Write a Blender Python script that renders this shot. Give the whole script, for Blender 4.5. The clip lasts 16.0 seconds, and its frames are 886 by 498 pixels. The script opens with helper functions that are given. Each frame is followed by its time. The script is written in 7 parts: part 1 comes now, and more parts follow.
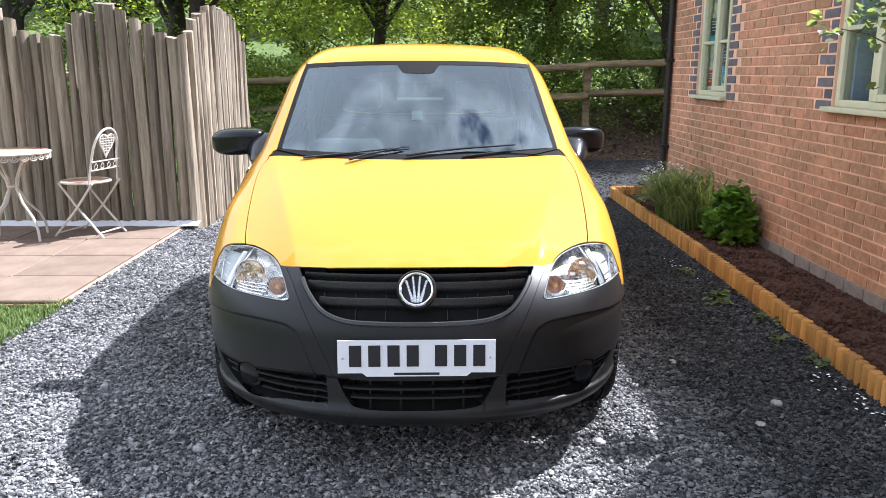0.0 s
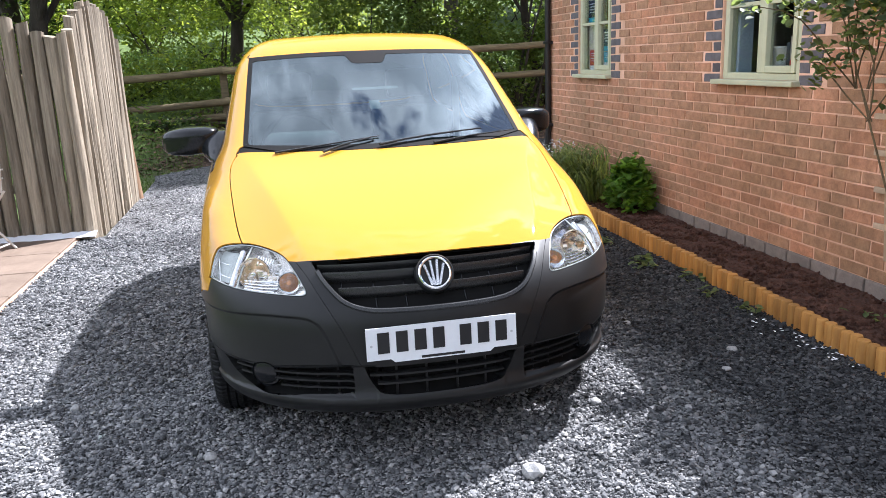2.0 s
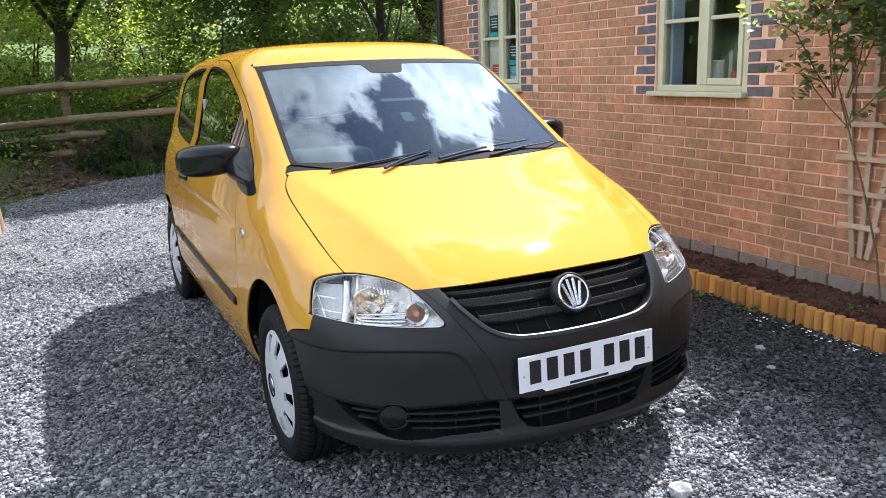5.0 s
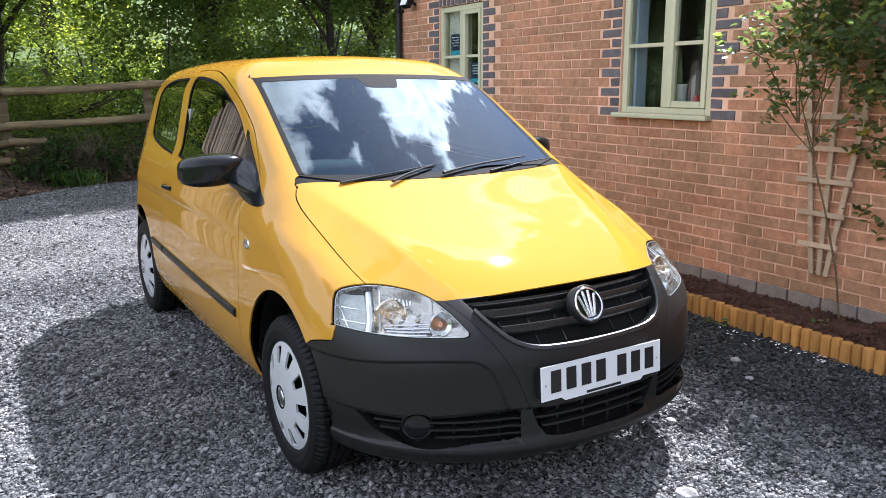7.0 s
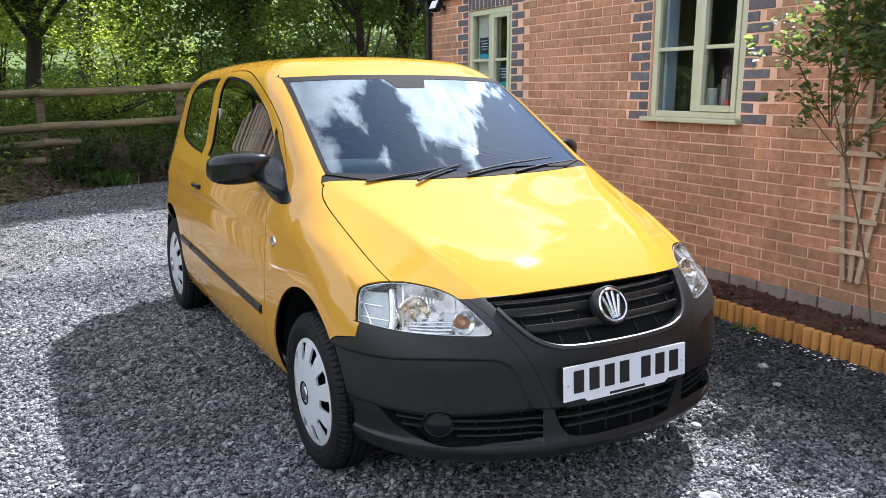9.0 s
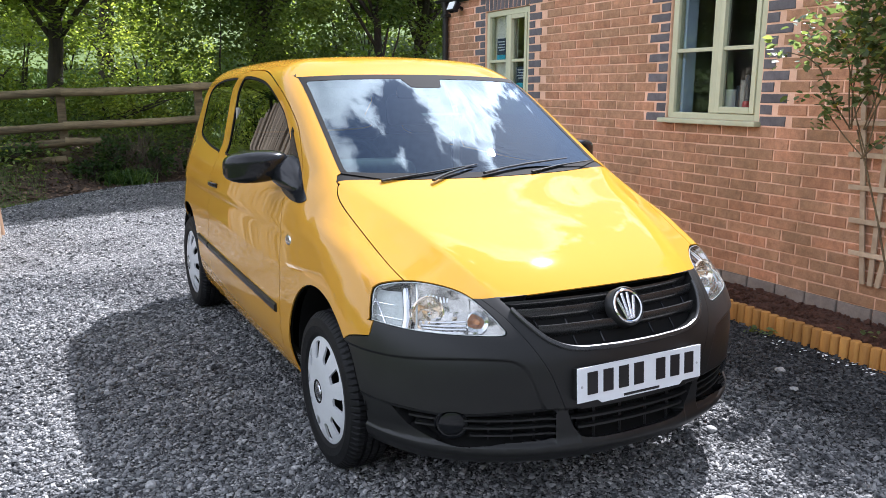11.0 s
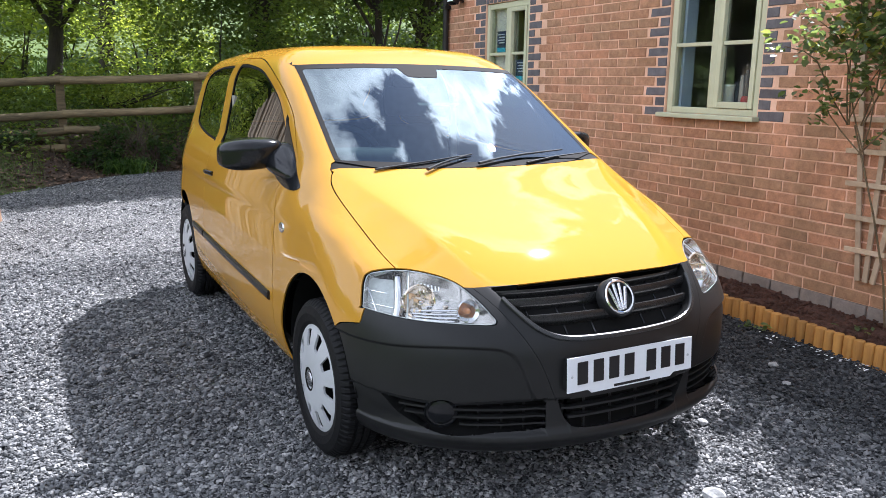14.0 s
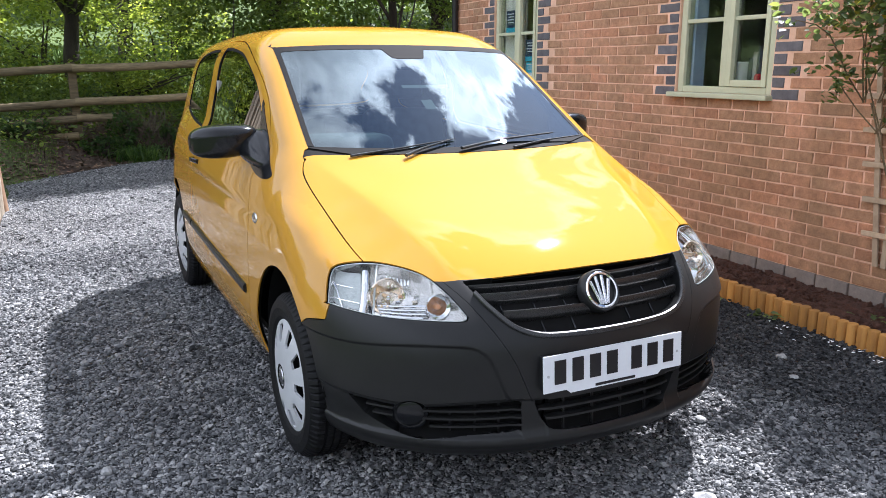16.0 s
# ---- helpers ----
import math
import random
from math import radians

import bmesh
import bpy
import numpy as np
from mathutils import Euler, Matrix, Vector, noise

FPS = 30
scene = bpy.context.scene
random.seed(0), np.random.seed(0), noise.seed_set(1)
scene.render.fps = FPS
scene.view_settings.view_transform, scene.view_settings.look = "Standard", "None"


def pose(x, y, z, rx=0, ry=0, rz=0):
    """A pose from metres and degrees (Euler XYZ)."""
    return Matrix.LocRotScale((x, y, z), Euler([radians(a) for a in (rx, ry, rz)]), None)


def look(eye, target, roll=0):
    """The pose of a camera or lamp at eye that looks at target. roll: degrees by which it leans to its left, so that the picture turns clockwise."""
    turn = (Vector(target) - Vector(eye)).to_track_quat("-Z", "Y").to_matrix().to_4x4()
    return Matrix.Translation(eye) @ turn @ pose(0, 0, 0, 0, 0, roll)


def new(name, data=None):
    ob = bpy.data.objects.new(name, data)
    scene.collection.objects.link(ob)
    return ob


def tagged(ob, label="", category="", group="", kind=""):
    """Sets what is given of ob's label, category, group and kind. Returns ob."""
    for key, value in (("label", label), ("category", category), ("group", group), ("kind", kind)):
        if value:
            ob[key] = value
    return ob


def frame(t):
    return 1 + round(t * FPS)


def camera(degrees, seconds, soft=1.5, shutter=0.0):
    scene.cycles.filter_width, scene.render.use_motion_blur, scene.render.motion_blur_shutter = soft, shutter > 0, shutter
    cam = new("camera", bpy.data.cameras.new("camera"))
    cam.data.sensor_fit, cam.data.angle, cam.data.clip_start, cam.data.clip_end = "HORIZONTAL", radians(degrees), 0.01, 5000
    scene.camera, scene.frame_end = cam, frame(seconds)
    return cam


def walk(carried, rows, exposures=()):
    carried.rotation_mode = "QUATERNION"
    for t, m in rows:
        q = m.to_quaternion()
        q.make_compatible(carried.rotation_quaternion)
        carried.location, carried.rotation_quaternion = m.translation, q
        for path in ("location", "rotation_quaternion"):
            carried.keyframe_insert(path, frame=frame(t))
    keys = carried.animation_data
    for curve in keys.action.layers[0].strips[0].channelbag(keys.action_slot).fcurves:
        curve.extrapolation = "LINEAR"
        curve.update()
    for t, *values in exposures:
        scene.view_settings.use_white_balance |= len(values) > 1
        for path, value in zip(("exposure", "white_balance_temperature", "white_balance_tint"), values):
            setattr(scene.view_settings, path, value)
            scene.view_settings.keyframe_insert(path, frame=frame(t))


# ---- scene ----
cam = camera(59.2, 16.0, soft=0.35)
METRES, EYE, TILT, LEAN, TURN = 2.450, 1.394, 0.95, 0.6, -0.5
ROWS = [
    (0.0, 0.0, 0.0, 0.0, 0.16, -13.77, -0.65),
    (0.5, -0.008, -0.0393, 0.0034, -3.07, -13.37, -0.3),
    (1.0, -0.0453, -0.0704, 0.0063, -6.48, -13.69, 0.2),
    (1.5, -0.1427, -0.0533, 0.0034, -8.76, -14.3, 1.66),
    (2.0, -0.2223, -0.0103, -0.0003, -11.32, -14.63, 1.37),
    (2.5, -0.2717, 0.0538, 0.0026, -13.62, -14.23, 0.47),
    (3.0, -0.3536, 0.0684, -0.0014, -17.19, -13.85, 0.52),
    (3.5, -0.449, 0.0779, 0.0016, -20.32, -14.09, 0.66),
    (4.0, -0.5021, 0.1248, -0.0061, -21.81, -14.14, 1.0),
    (6.5, -0.714, 0.2417, -0.0058, -29.85, -12.75, -0.36),
    (7.0, -0.7174, 0.2393, -0.0071, -30.05, -12.55, -0.66),
    (7.5, -0.7169, 0.2346, -0.0079, -29.2, -12.25, -0.88),
    (8.0, -0.7138, 0.2313, -0.0098, -28.29, -11.8, -1.15),
    (8.5, -0.7143, 0.2318, -0.013, -28.0, -11.72, -1.2),
    (9.0, -0.7158, 0.2338, -0.015, -27.95, -12.22, -0.96),
    (11.5, -0.7123, 0.2325, -0.0176, -26.39, -12.05, -0.98),
    (12.0, -0.7105, 0.2315, -0.0158, -26.22, -11.62, -0.6),
    (12.5, -0.7065, 0.2289, -0.0157, -26.3, -11.26, -0.43),
    (13.0, -0.7052, 0.2274, -0.0165, -26.6, -11.41, -0.65),
    (13.5, -0.7047, 0.2268, -0.022, -26.82, -12.19, -1.48),
    (14.0, -0.7041, 0.2281, -0.025, -26.56, -12.57, -1.86),
    (14.5, -0.7025, 0.2313, -0.0245, -26.21, -12.62, -1.48),
    (15.0, -0.6973, 0.2306, -0.0256, -26.39, -12.41, -0.99),
    (15.5, -0.669, 0.2349, -0.0286, -26.27, -12.94, -1.15),
    (16.0, -0.613, 0.2527, -0.0272, -24.79, -13.81, -1.0),
]
walk(cam, [(t, pose(0, 0, EYE, TILT, LEAN, TURN) @ pose(METRES * x, METRES * y, METRES * z, 90 + pitch, roll, yaw)) for t, x, y, z, yaw, pitch, roll in ROWS],
     [(0.0, 1.60), (2.0, 1.58), (4.0, 1.55), (7.0, 1.49), (16.0, 1.47)])

# ---- daylight ----
SUN_TO = Vector((0.69, 0.445, 1.0)).normalized()
world = bpy.data.worlds.new("sky")
scene.world = world
world.use_nodes = True
wn, wl = world.node_tree.nodes, world.node_tree.links
wn.clear()
sky = wn.new("ShaderNodeTexSky")
sky.sky_type, sky.sun_disc = "NISHITA", False
sky.sun_elevation, sky.sun_rotation = math.asin(SUN_TO.z), math.atan2(SUN_TO.x, SUN_TO.y)
sky.air_density, sky.dust_density, sky.ozone_density = 1.0, 0.3, 0.6
co = wn.new("ShaderNodeTexCoord")
sep = wn.new("ShaderNodeSeparateXYZ")
wl.new(co.outputs["Generated"], sep.inputs[0])
lift = wn.new("ShaderNodeMath"); lift.operation = "MAXIMUM"; lift.inputs[1].default_value = 0.06
wl.new(sep.outputs["Z"], lift.inputs[0])
flat = wn.new("ShaderNodeVectorMath"); flat.operation = "DIVIDE"
comb = wn.new("ShaderNodeCombineXYZ")
for k in range(3):
    wl.new(lift.outputs[0], comb.inputs[k])
wl.new(co.outputs["Generated"], flat.inputs[0]); wl.new(comb.outputs[0], flat.inputs[1])
cloud = wn.new("ShaderNodeTexNoise")
cloud.inputs["Scale"].default_value, cloud.inputs["Detail"].default_value, cloud.inputs["Roughness"].default_value = 6.5, 12, 0.60
cloud.inputs["Distortion"].default_value = 0.35
drift = wn.new("ShaderNodeMapping"); drift.inputs["Location"].default_value = (0.3, 1.7, 0.0)
wl.new(flat.outputs[0], drift.inputs["Vector"]); wl.new(drift.outputs[0], cloud.inputs["Vector"])
mask = wn.new("ShaderNodeValToRGB")
mask.color_ramp.elements[0].position, mask.color_ramp.elements[1].position = 0.49, 0.585
# a clear lane overhead between two banks of cloud, clearer still to the east
side = wn.new("ShaderNodeSeparateXYZ"); wl.new(flat.outputs[0], side.inputs[0])
off = wn.new("ShaderNodeMath"); off.operation = "SUBTRACT"; off.inputs[1].default_value = 0.24
wl.new(side.outputs["Y"], off.inputs[0])
away = wn.new("ShaderNodeMath"); away.operation = "ABSOLUTE"
wl.new(off.outputs[0], away.inputs[0])
lane = wn.new("ShaderNodeMapRange")
for k, v in (("From Min", 0.17), ("From Max", 0.30), ("To Min", -0.105), ("To Max", 0.10)):
    lane.inputs[k].default_value = v
wl.new(away.outputs[0], lane.inputs["Value"])
west = lane.outputs[0]
for source, lo, hi, a, b in ((side.outputs["X"], 0.22, 0.42, 0.19, 0.0), (side.outputs["X"], 0.72, 1.0, 0.0, -0.40), (away.outputs[0], 0.30, 0.55, 0.0, 0.30)):
    bias = wn.new("ShaderNodeMapRange")
    for k, v in (("From Min", lo), ("From Max", hi), ("To Min", a), ("To Max", b)):
        bias.inputs[k].default_value = v
    wl.new(source, bias.inputs["Value"])
    both = wn.new("ShaderNodeMath"); both.operation = "ADD"
    wl.new(west, both.inputs[0]); wl.new(bias.outputs[0], both.inputs[1])
    west = both.outputs[0]
cover = wn.new("ShaderNodeMath"); cover.operation = "ADD"
wl.new(cloud.outputs["Fac"], cover.inputs[0]); wl.new(west, cover.inputs[1])
wl.new(cover.outputs[0], mask.inputs["Fac"])
tone = wn.new("ShaderNodeValToRGB")
tone.color_ramp.elements[0].position, tone.color_ramp.elements[1].position = 0.53, 0.72
tone.color_ramp.elements[0].color, tone.color_ramp.elements[1].color = (15.5, 15.7, 16.1, 1), (7.2, 7.6, 8.1, 1)
wl.new(cover.outputs[0], tone.inputs["Fac"])  # bright thin edges, grey thick cores
# clouds glow towards the sun
aim = wn.new("ShaderNodeVectorMath"); aim.operation = "DOT_PRODUCT"
aim.inputs[1].default_value = tuple(SUN_TO)
wl.new(co.outputs["Generated"], aim.inputs[0])
glow = wn.new("ShaderNodeMapRange")
for k, v in (("From Min", 0.93), ("From Max", 1.0), ("To Min", 1.0), ("To Max", 2.4)):
    glow.inputs[k].default_value = v
wl.new(aim.outputs["Value"], glow.inputs["Value"])
lit = wn.new("ShaderNodeVectorMath"); lit.operation = "SCALE"
wl.new(tone.outputs[0], lit.inputs[0]); wl.new(glow.outputs[0], lit.inputs["Scale"])
# clouds across from the sun, out of view, brightened to fill the shaded wall
level = wn.new("ShaderNodeSeparateXYZ")
wl.new(co.outputs["Generated"], level.inputs[0])
full = wn.new("ShaderNodeMapRange")
for k, v in (("From Min", -0.15), ("From Max", -0.75), ("To Min", 1.0), ("To Max", 2.05)):
    full.inputs[k].default_value = v
wl.new(level.outputs["X"], full.inputs["Value"])
bright = wn.new("ShaderNodeVectorMath"); bright.operation = "SCALE"
wl.new(lit.outputs[0], bright.inputs[0]); wl.new(full.outputs[0], bright.inputs["Scale"])
blend = wn.new("ShaderNodeMix"); blend.data_type = "RGBA"
wl.new(mask.outputs[0], blend.inputs["Factor"])
wl.new(sky.outputs[0], blend.inputs["A"]); wl.new(bright.outputs[0], blend.inputs["B"])
bg = wn.new("ShaderNodeBackground"); bg.inputs["Strength"].default_value = 0.047
wl.new(blend.outputs["Result"], bg.inputs["Color"])
wo = wn.new("ShaderNodeOutputWorld"); wl.new(bg.outputs[0], wo.inputs[0])

sun = new("sun", bpy.data.lights.new("sun", "SUN"))
sun.data.energy, sun.data.angle, sun.data.color = 5.0, radians(0.55), (1.0, 0.965, 0.92)
sun.matrix_world = look((0, 0, 20), tuple(Vector((0, 0, 20)) - SUN_TO))
scene.view_settings.use_white_balance = True
scene.view_settings.white_balance_temperature = 5850
scene.view_settings.white_balance_tint = 15

# ---- materials ----
class Mat:
    """A principled material with short calls for its nodes."""

    def __init__(self, name, color=(0.5, 0.5, 0.5), rough=0.5, metal=0.0, spec=0.5, coat=0.0):
        self.m = bpy.data.materials.new(name)
        self.m.use_nodes = True
        self.n, self.l = self.m.node_tree.nodes, self.m.node_tree.links
        self.b = self.n["Principled BSDF"]
        self.b.inputs["Base Color"].default_value = (*color, 1)
        self.b.inputs["Roughness"].default_value = rough
        self.b.inputs["Metallic"].default_value = metal
        self.b.inputs["Specular IOR Level"].default_value = spec
        self.b.inputs["Coat Weight"].default_value = coat
        self.b.inputs["Coat Roughness"].default_value = 0.03
        self.vec = None

    def node(self, kind, **ins):
        nd = self.n.new("ShaderNode" + kind)
        for k, v in ins.items():
            nd.inputs[k].default_value = v
        return nd

    def coord(self, kind="Object", stretch=(1, 1, 1)):
        tc = self.node("TexCoord")
        mp = self.node("Mapping", Scale=stretch)
        self.l.new(tc.outputs[kind], mp.inputs["Vector"])
        return mp.outputs[0]

    def noise(self, scale, detail=5, rough=0.6, vec=None, distortion=0.0):
        nd = self.node("TexNoise", Scale=scale, Detail=detail, Roughness=rough, Distortion=distortion)
        self.l.new(vec if vec is not None else self.coord(), nd.inputs["Vector"])
        return nd.outputs["Fac"]

    def ramp(self, fac, stops):
        nd = self.node("ValToRGB")
        while len(nd.color_ramp.elements) < len(stops):
            nd.color_ramp.elements.new(0.5)
        for e, (p, c) in zip(nd.color_ramp.elements, stops):
            e.position, e.color = p, ((*c, 1) if len(c) == 3 else c)
        self.l.new(fac, nd.inputs["Fac"])
        return nd.outputs[0]

    def mix(self, a, b, fac, mode="MIX"):
        nd = self.node("Mix")
        nd.data_type, nd.blend_type = "RGBA", mode
        for key, v in (("Factor", fac), ("A", a), ("B", b)):
            if isinstance(v, (int, float)):
                nd.inputs[key].default_value = v
            elif isinstance(v, tuple):
                nd.inputs[key].default_value = (*v, 1)
            else:
                self.l.new(v, nd.inputs[key])
        return nd.outputs["Result"]

    def math(self, op, a, b=0.0):
        nd = self.node("Math")
        nd.operation = op
        for k, v in ((0, a), (1, b)):
            if isinstance(v, (int, float)):
                nd.inputs[k].default_value = v
            else:
                self.l.new(v, nd.inputs[k])
        return nd.outputs[0]

    def random(self):
        return self.node("ObjectInfo").outputs["Random"]

    def island(self):
        return self.node("NewGeometry").outputs["Random Per Island"]

    def color(self, out):
        self.l.new(out, self.b.inputs["Base Color"])
        return self

    def roughness(self, out):
        self.l.new(out, self.b.inputs["Roughness"])
        return self

    def bump(self, height, strength=0.3, dist=0.01):
        nd = self.node("Bump", Strength=strength, Distance=dist)
        self.l.new(height, nd.inputs["Height"])
        self.l.new(nd.outputs[0], self.b.inputs["Normal"])
        return self


def mottled(name, dark, light, scale, rough=0.7, bump=0.3, dist=0.005, fine=8.0, per="random", spread=0.25, stretch=(1, 1, 1), spec=0.4, stain=None, tones=None):
    """A surface that varies over patches, over grain, and from piece to piece."""
    m = Mat(name, light, rough, spec=spec)
    v = m.coord("Object", stretch) if stain is None else m.node("NewGeometry").outputs["Position"]
    a, b = m.noise(scale, 6, 0.62, v), m.noise(scale * fine, 4, 0.7, v)
    c = m.ramp(m.math("ADD", m.math("MULTIPLY", a, 0.65), m.math("MULTIPLY", b, 0.35)), [(0.33, dark), (0.67, light)])
    if per:
        r = m.random() if per == "random" else m.island()
        c = m.mix(c, m.ramp(r, tones or [(0.0, (1 - spread,) * 3), (1.0, (1 + spread * 0.6,) * 3)]), 1.0, "MULTIPLY")
    if stain is not None:
        c = m.mix(c, m.ramp(m.noise(1.1, 5, 0.65, v, 0.4), [(0.38, stain), (0.58, (1, 1, 1))]), 1.0, "MULTIPLY")
    m.color(c)
    m.roughness(m.ramp(b, [(0.2, (rough - 0.1,) * 3), (0.8, (min(1, rough + 0.12),) * 3)]))
    if bump:
        m.bump(b, bump, dist)
    return m


GRAVEL = mottled("gravel_stone", (0.112, 0.114, 0.118), (0.375, 0.376, 0.376), 18, 0.8, 0.3, 0.002, 6, "island", spec=0.15, stain=(0.66, 0.66, 0.67), tones=[(0.0, (0.16, 0.165, 0.175)), (0.3, (0.56, 0.57, 0.58)), (0.75, (1.02, 1.02, 1.02)), (1.0, (1.6, 1.57, 1.52))])


def bed_darkened(m):
    """Darker chippings along the flower bed; the tone also deepens the house's shade there."""
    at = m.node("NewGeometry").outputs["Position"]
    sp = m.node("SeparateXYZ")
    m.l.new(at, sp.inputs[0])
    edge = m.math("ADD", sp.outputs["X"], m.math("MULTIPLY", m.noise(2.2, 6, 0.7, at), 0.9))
    bed_dark = m.ramp(m.math("MULTIPLY", edge, 0.5), [(0.68, (1, 1, 1)), (0.85, (0.29, 0.295, 0.305))])
    m.color(m.mix(m.b.inputs["Base Color"].links[0].from_socket, bed_dark, 1.0, "MULTIPLY"))


bed_darkened(GRAVEL)
# packed layer under the loose stones: small chippings, shade painted into their gaps
BED_GRAVEL = Mat("gravel_bed", (0.2, 0.2, 0.2), 0.85, spec=0.15)
_v = BED_GRAVEL.coord()
_cell = BED_GRAVEL.node("TexVoronoi", Scale=68.0)
_rim = BED_GRAVEL.node("TexVoronoi", Scale=68.0)
_rim.feature = "DISTANCE_TO_EDGE"
for _nd in (_cell, _rim):
    BED_GRAVEL.l.new(_v, _nd.inputs["Vector"])
_pick = BED_GRAVEL.node("SeparateColor")
BED_GRAVEL.l.new(_cell.outputs["Color"], _pick.inputs[0])
_tone = BED_GRAVEL.ramp(_pick.outputs[0], [(0.0, (0.045, 0.047, 0.052)), (0.45, (0.19, 0.192, 0.196)), (0.85, (0.40, 0.40, 0.395)), (1.0, (0.56, 0.55, 0.53))])
_tone = BED_GRAVEL.mix(_tone, BED_GRAVEL.ramp(_rim.outputs["Distance"], [(0.01, (0.05, 0.05, 0.055)), (0.13, (1, 1, 1))]), 1.0, "MULTIPLY")
_tone = BED_GRAVEL.mix(_tone, BED_GRAVEL.ramp(BED_GRAVEL.noise(1.1, 5, 0.65, None, 0.4), [(0.38, (0.74, 0.74, 0.75)), (0.58, (1, 1, 1))]), 1.0, "MULTIPLY")
BED_GRAVEL.color(_tone)
bed_darkened(BED_GRAVEL)
BED_GRAVEL.bump(BED_GRAVEL.math("ADD", BED_GRAVEL.math("MINIMUM", _rim.outputs["Distance"], 0.3), BED_GRAVEL.math("MULTIPLY", _pick.outputs[1], 0.25)), 1.0, 0.02)
PALE_STONE = mottled("pale_stone", (0.20, 0.20, 0.20), (0.42, 0.42, 0.41), 30, 0.8, 0.4, 0.003, 5, None)
TONES = [(0.0, (0.82, 0.83, 0.79)), (0.3, (0.90, 0.93, 0.90)), (0.65, (1.04, 1.0, 0.97)), (0.9, (1.10, 0.98, 0.93)), (1.0, (0.80, 0.74, 0.70))]
BRICK = mottled("red_brick", (0.31, 0.164, 0.098), (0.635, 0.346, 0.207), 16, 0.85, 0.9, 0.006, 7, "random", 0.24, tones=TONES, stain=(0.72, 0.76, 0.74))
BRICK_FAR = mottled("red_brick_joined", (0.31, 0.164, 0.098), (0.635, 0.346, 0.207), 16, 0.85, 0.9, 0.006, 7, "island", 0.24, tones=TONES, stain=(0.72, 0.76, 0.74))
BLUE_BRICK = mottled("blue_brick", (0.085, 0.080, 0.088), (0.165, 0.155, 0.165), 14, 0.6, 0.4, 0.003, 9, "random", 0.3)
PLINTH = mottled("plinth_brick", (0.135, 0.115, 0.102), (0.25, 0.215, 0.19), 12, 0.8, 0.4, 0.003, 9, "random", 0.25)
MORTAR = mottled("mortar", (0.70, 0.43, 0.30), (0.88, 0.58, 0.42), 9, 0.95, 0.6, 0.004, 12, None, stain=(0.75, 0.74, 0.70))
SAGE = mottled("sage_paint", (0.46, 0.47, 0.32), (0.55, 0.56, 0.39), 8, 0.4, 0.12, 0.002, 10, "random", 0.06)
WOOD_GREY = mottled("weathered_pole", (0.145, 0.117, 0.083), (0.455, 0.38, 0.285), 11, 0.85, 0.9, 0.008, 4, "random", 0.34, (1, 1, 0.07))
WOOD_RAIL = mottled("rail_wood", (0.045, 0.035, 0.018), (0.30, 0.232, 0.125), 11, 0.85, 0.9, 0.010, 5, "random", 0.25, (0.12, 1, 1))
WOOD_LOG = mottled("treated_log", (0.30, 0.135, 0.030), (0.55, 0.29, 0.075), 12, 0.7, 0.5, 0.004, 5, "random", 0.3, (1, 1, 0.15))
WOOD_TRELLIS = mottled("trellis_wood", (0.36, 0.26, 0.17), (0.58, 0.46, 0.33), 14, 0.85, 0.4, 0.003, 5, "random", 0.2, (1, 0.4, 0.4))
SOIL = mottled("soil", (0.045, 0.019, 0.012), (0.15, 0.066, 0.042), 18, 0.95, 1.0, 0.03, 4, None)
SLAB = mottled("sandstone_slab", (0.125, 0.088, 0.065), (0.225, 0.168, 0.125), 4, 0.85, 0.35, 0.004, 14, "random", 0.15)
GRASS = mottled("grass_blade", (0.06, 0.11, 0.015), (0.17, 0.27, 0.04), 9, 0.6, 0, 0, 4, "island", 0.5)
TURF = mottled("turf", (0.025, 0.04, 0.010), (0.095, 0.135, 0.028), 5, 0.9, 0.8, 0.03, 12, None)
BARK = mottled("bark", (0.022, 0.018, 0.014), (0.075, 0.06, 0.047), 7, 0.9, 0.9, 0.03, 5, None, 0.2, (1, 1, 0.25))
BLACK_PIPE = mottled("black_plastic_pipe", (0.012, 0.012, 0.013), (0.02, 0.02, 0.021), 12, 0.35, 0.05, 0.001, 8, None)


def leafy(name, dark, light, scale=0.6):
    """Leaves: they let light through, and vary from clump to clump and leaf to leaf."""
    m = Mat(name, light, 0.45, spec=0.4)
    c = m.ramp(m.noise(scale, 4, 0.6), [(0.35, dark), (0.65, light)])
    c = m.mix(c, m.ramp(m.island(), [(0, (0.55, 0.6, 0.5)), (0.8, (1.15, 1.15, 1.0)), (1, (1.5, 1.35, 0.9))]), 1.0, "MULTIPLY")
    m.color(c)
    tr = m.node("BsdfTranslucent")
    m.l.new(m.mix(c, (2.1, 1.92, 1.05), 1.0, "MULTIPLY"), tr.inputs["Color"])
    add = m.node("MixShader", Fac=0.55)
    m.l.new(m.b.outputs[0], add.inputs[1])
    m.l.new(tr.outputs[0], add.inputs[2])
    m.l.new(add.outputs[0], m.n["Material Output"].inputs["Surface"])
    return m


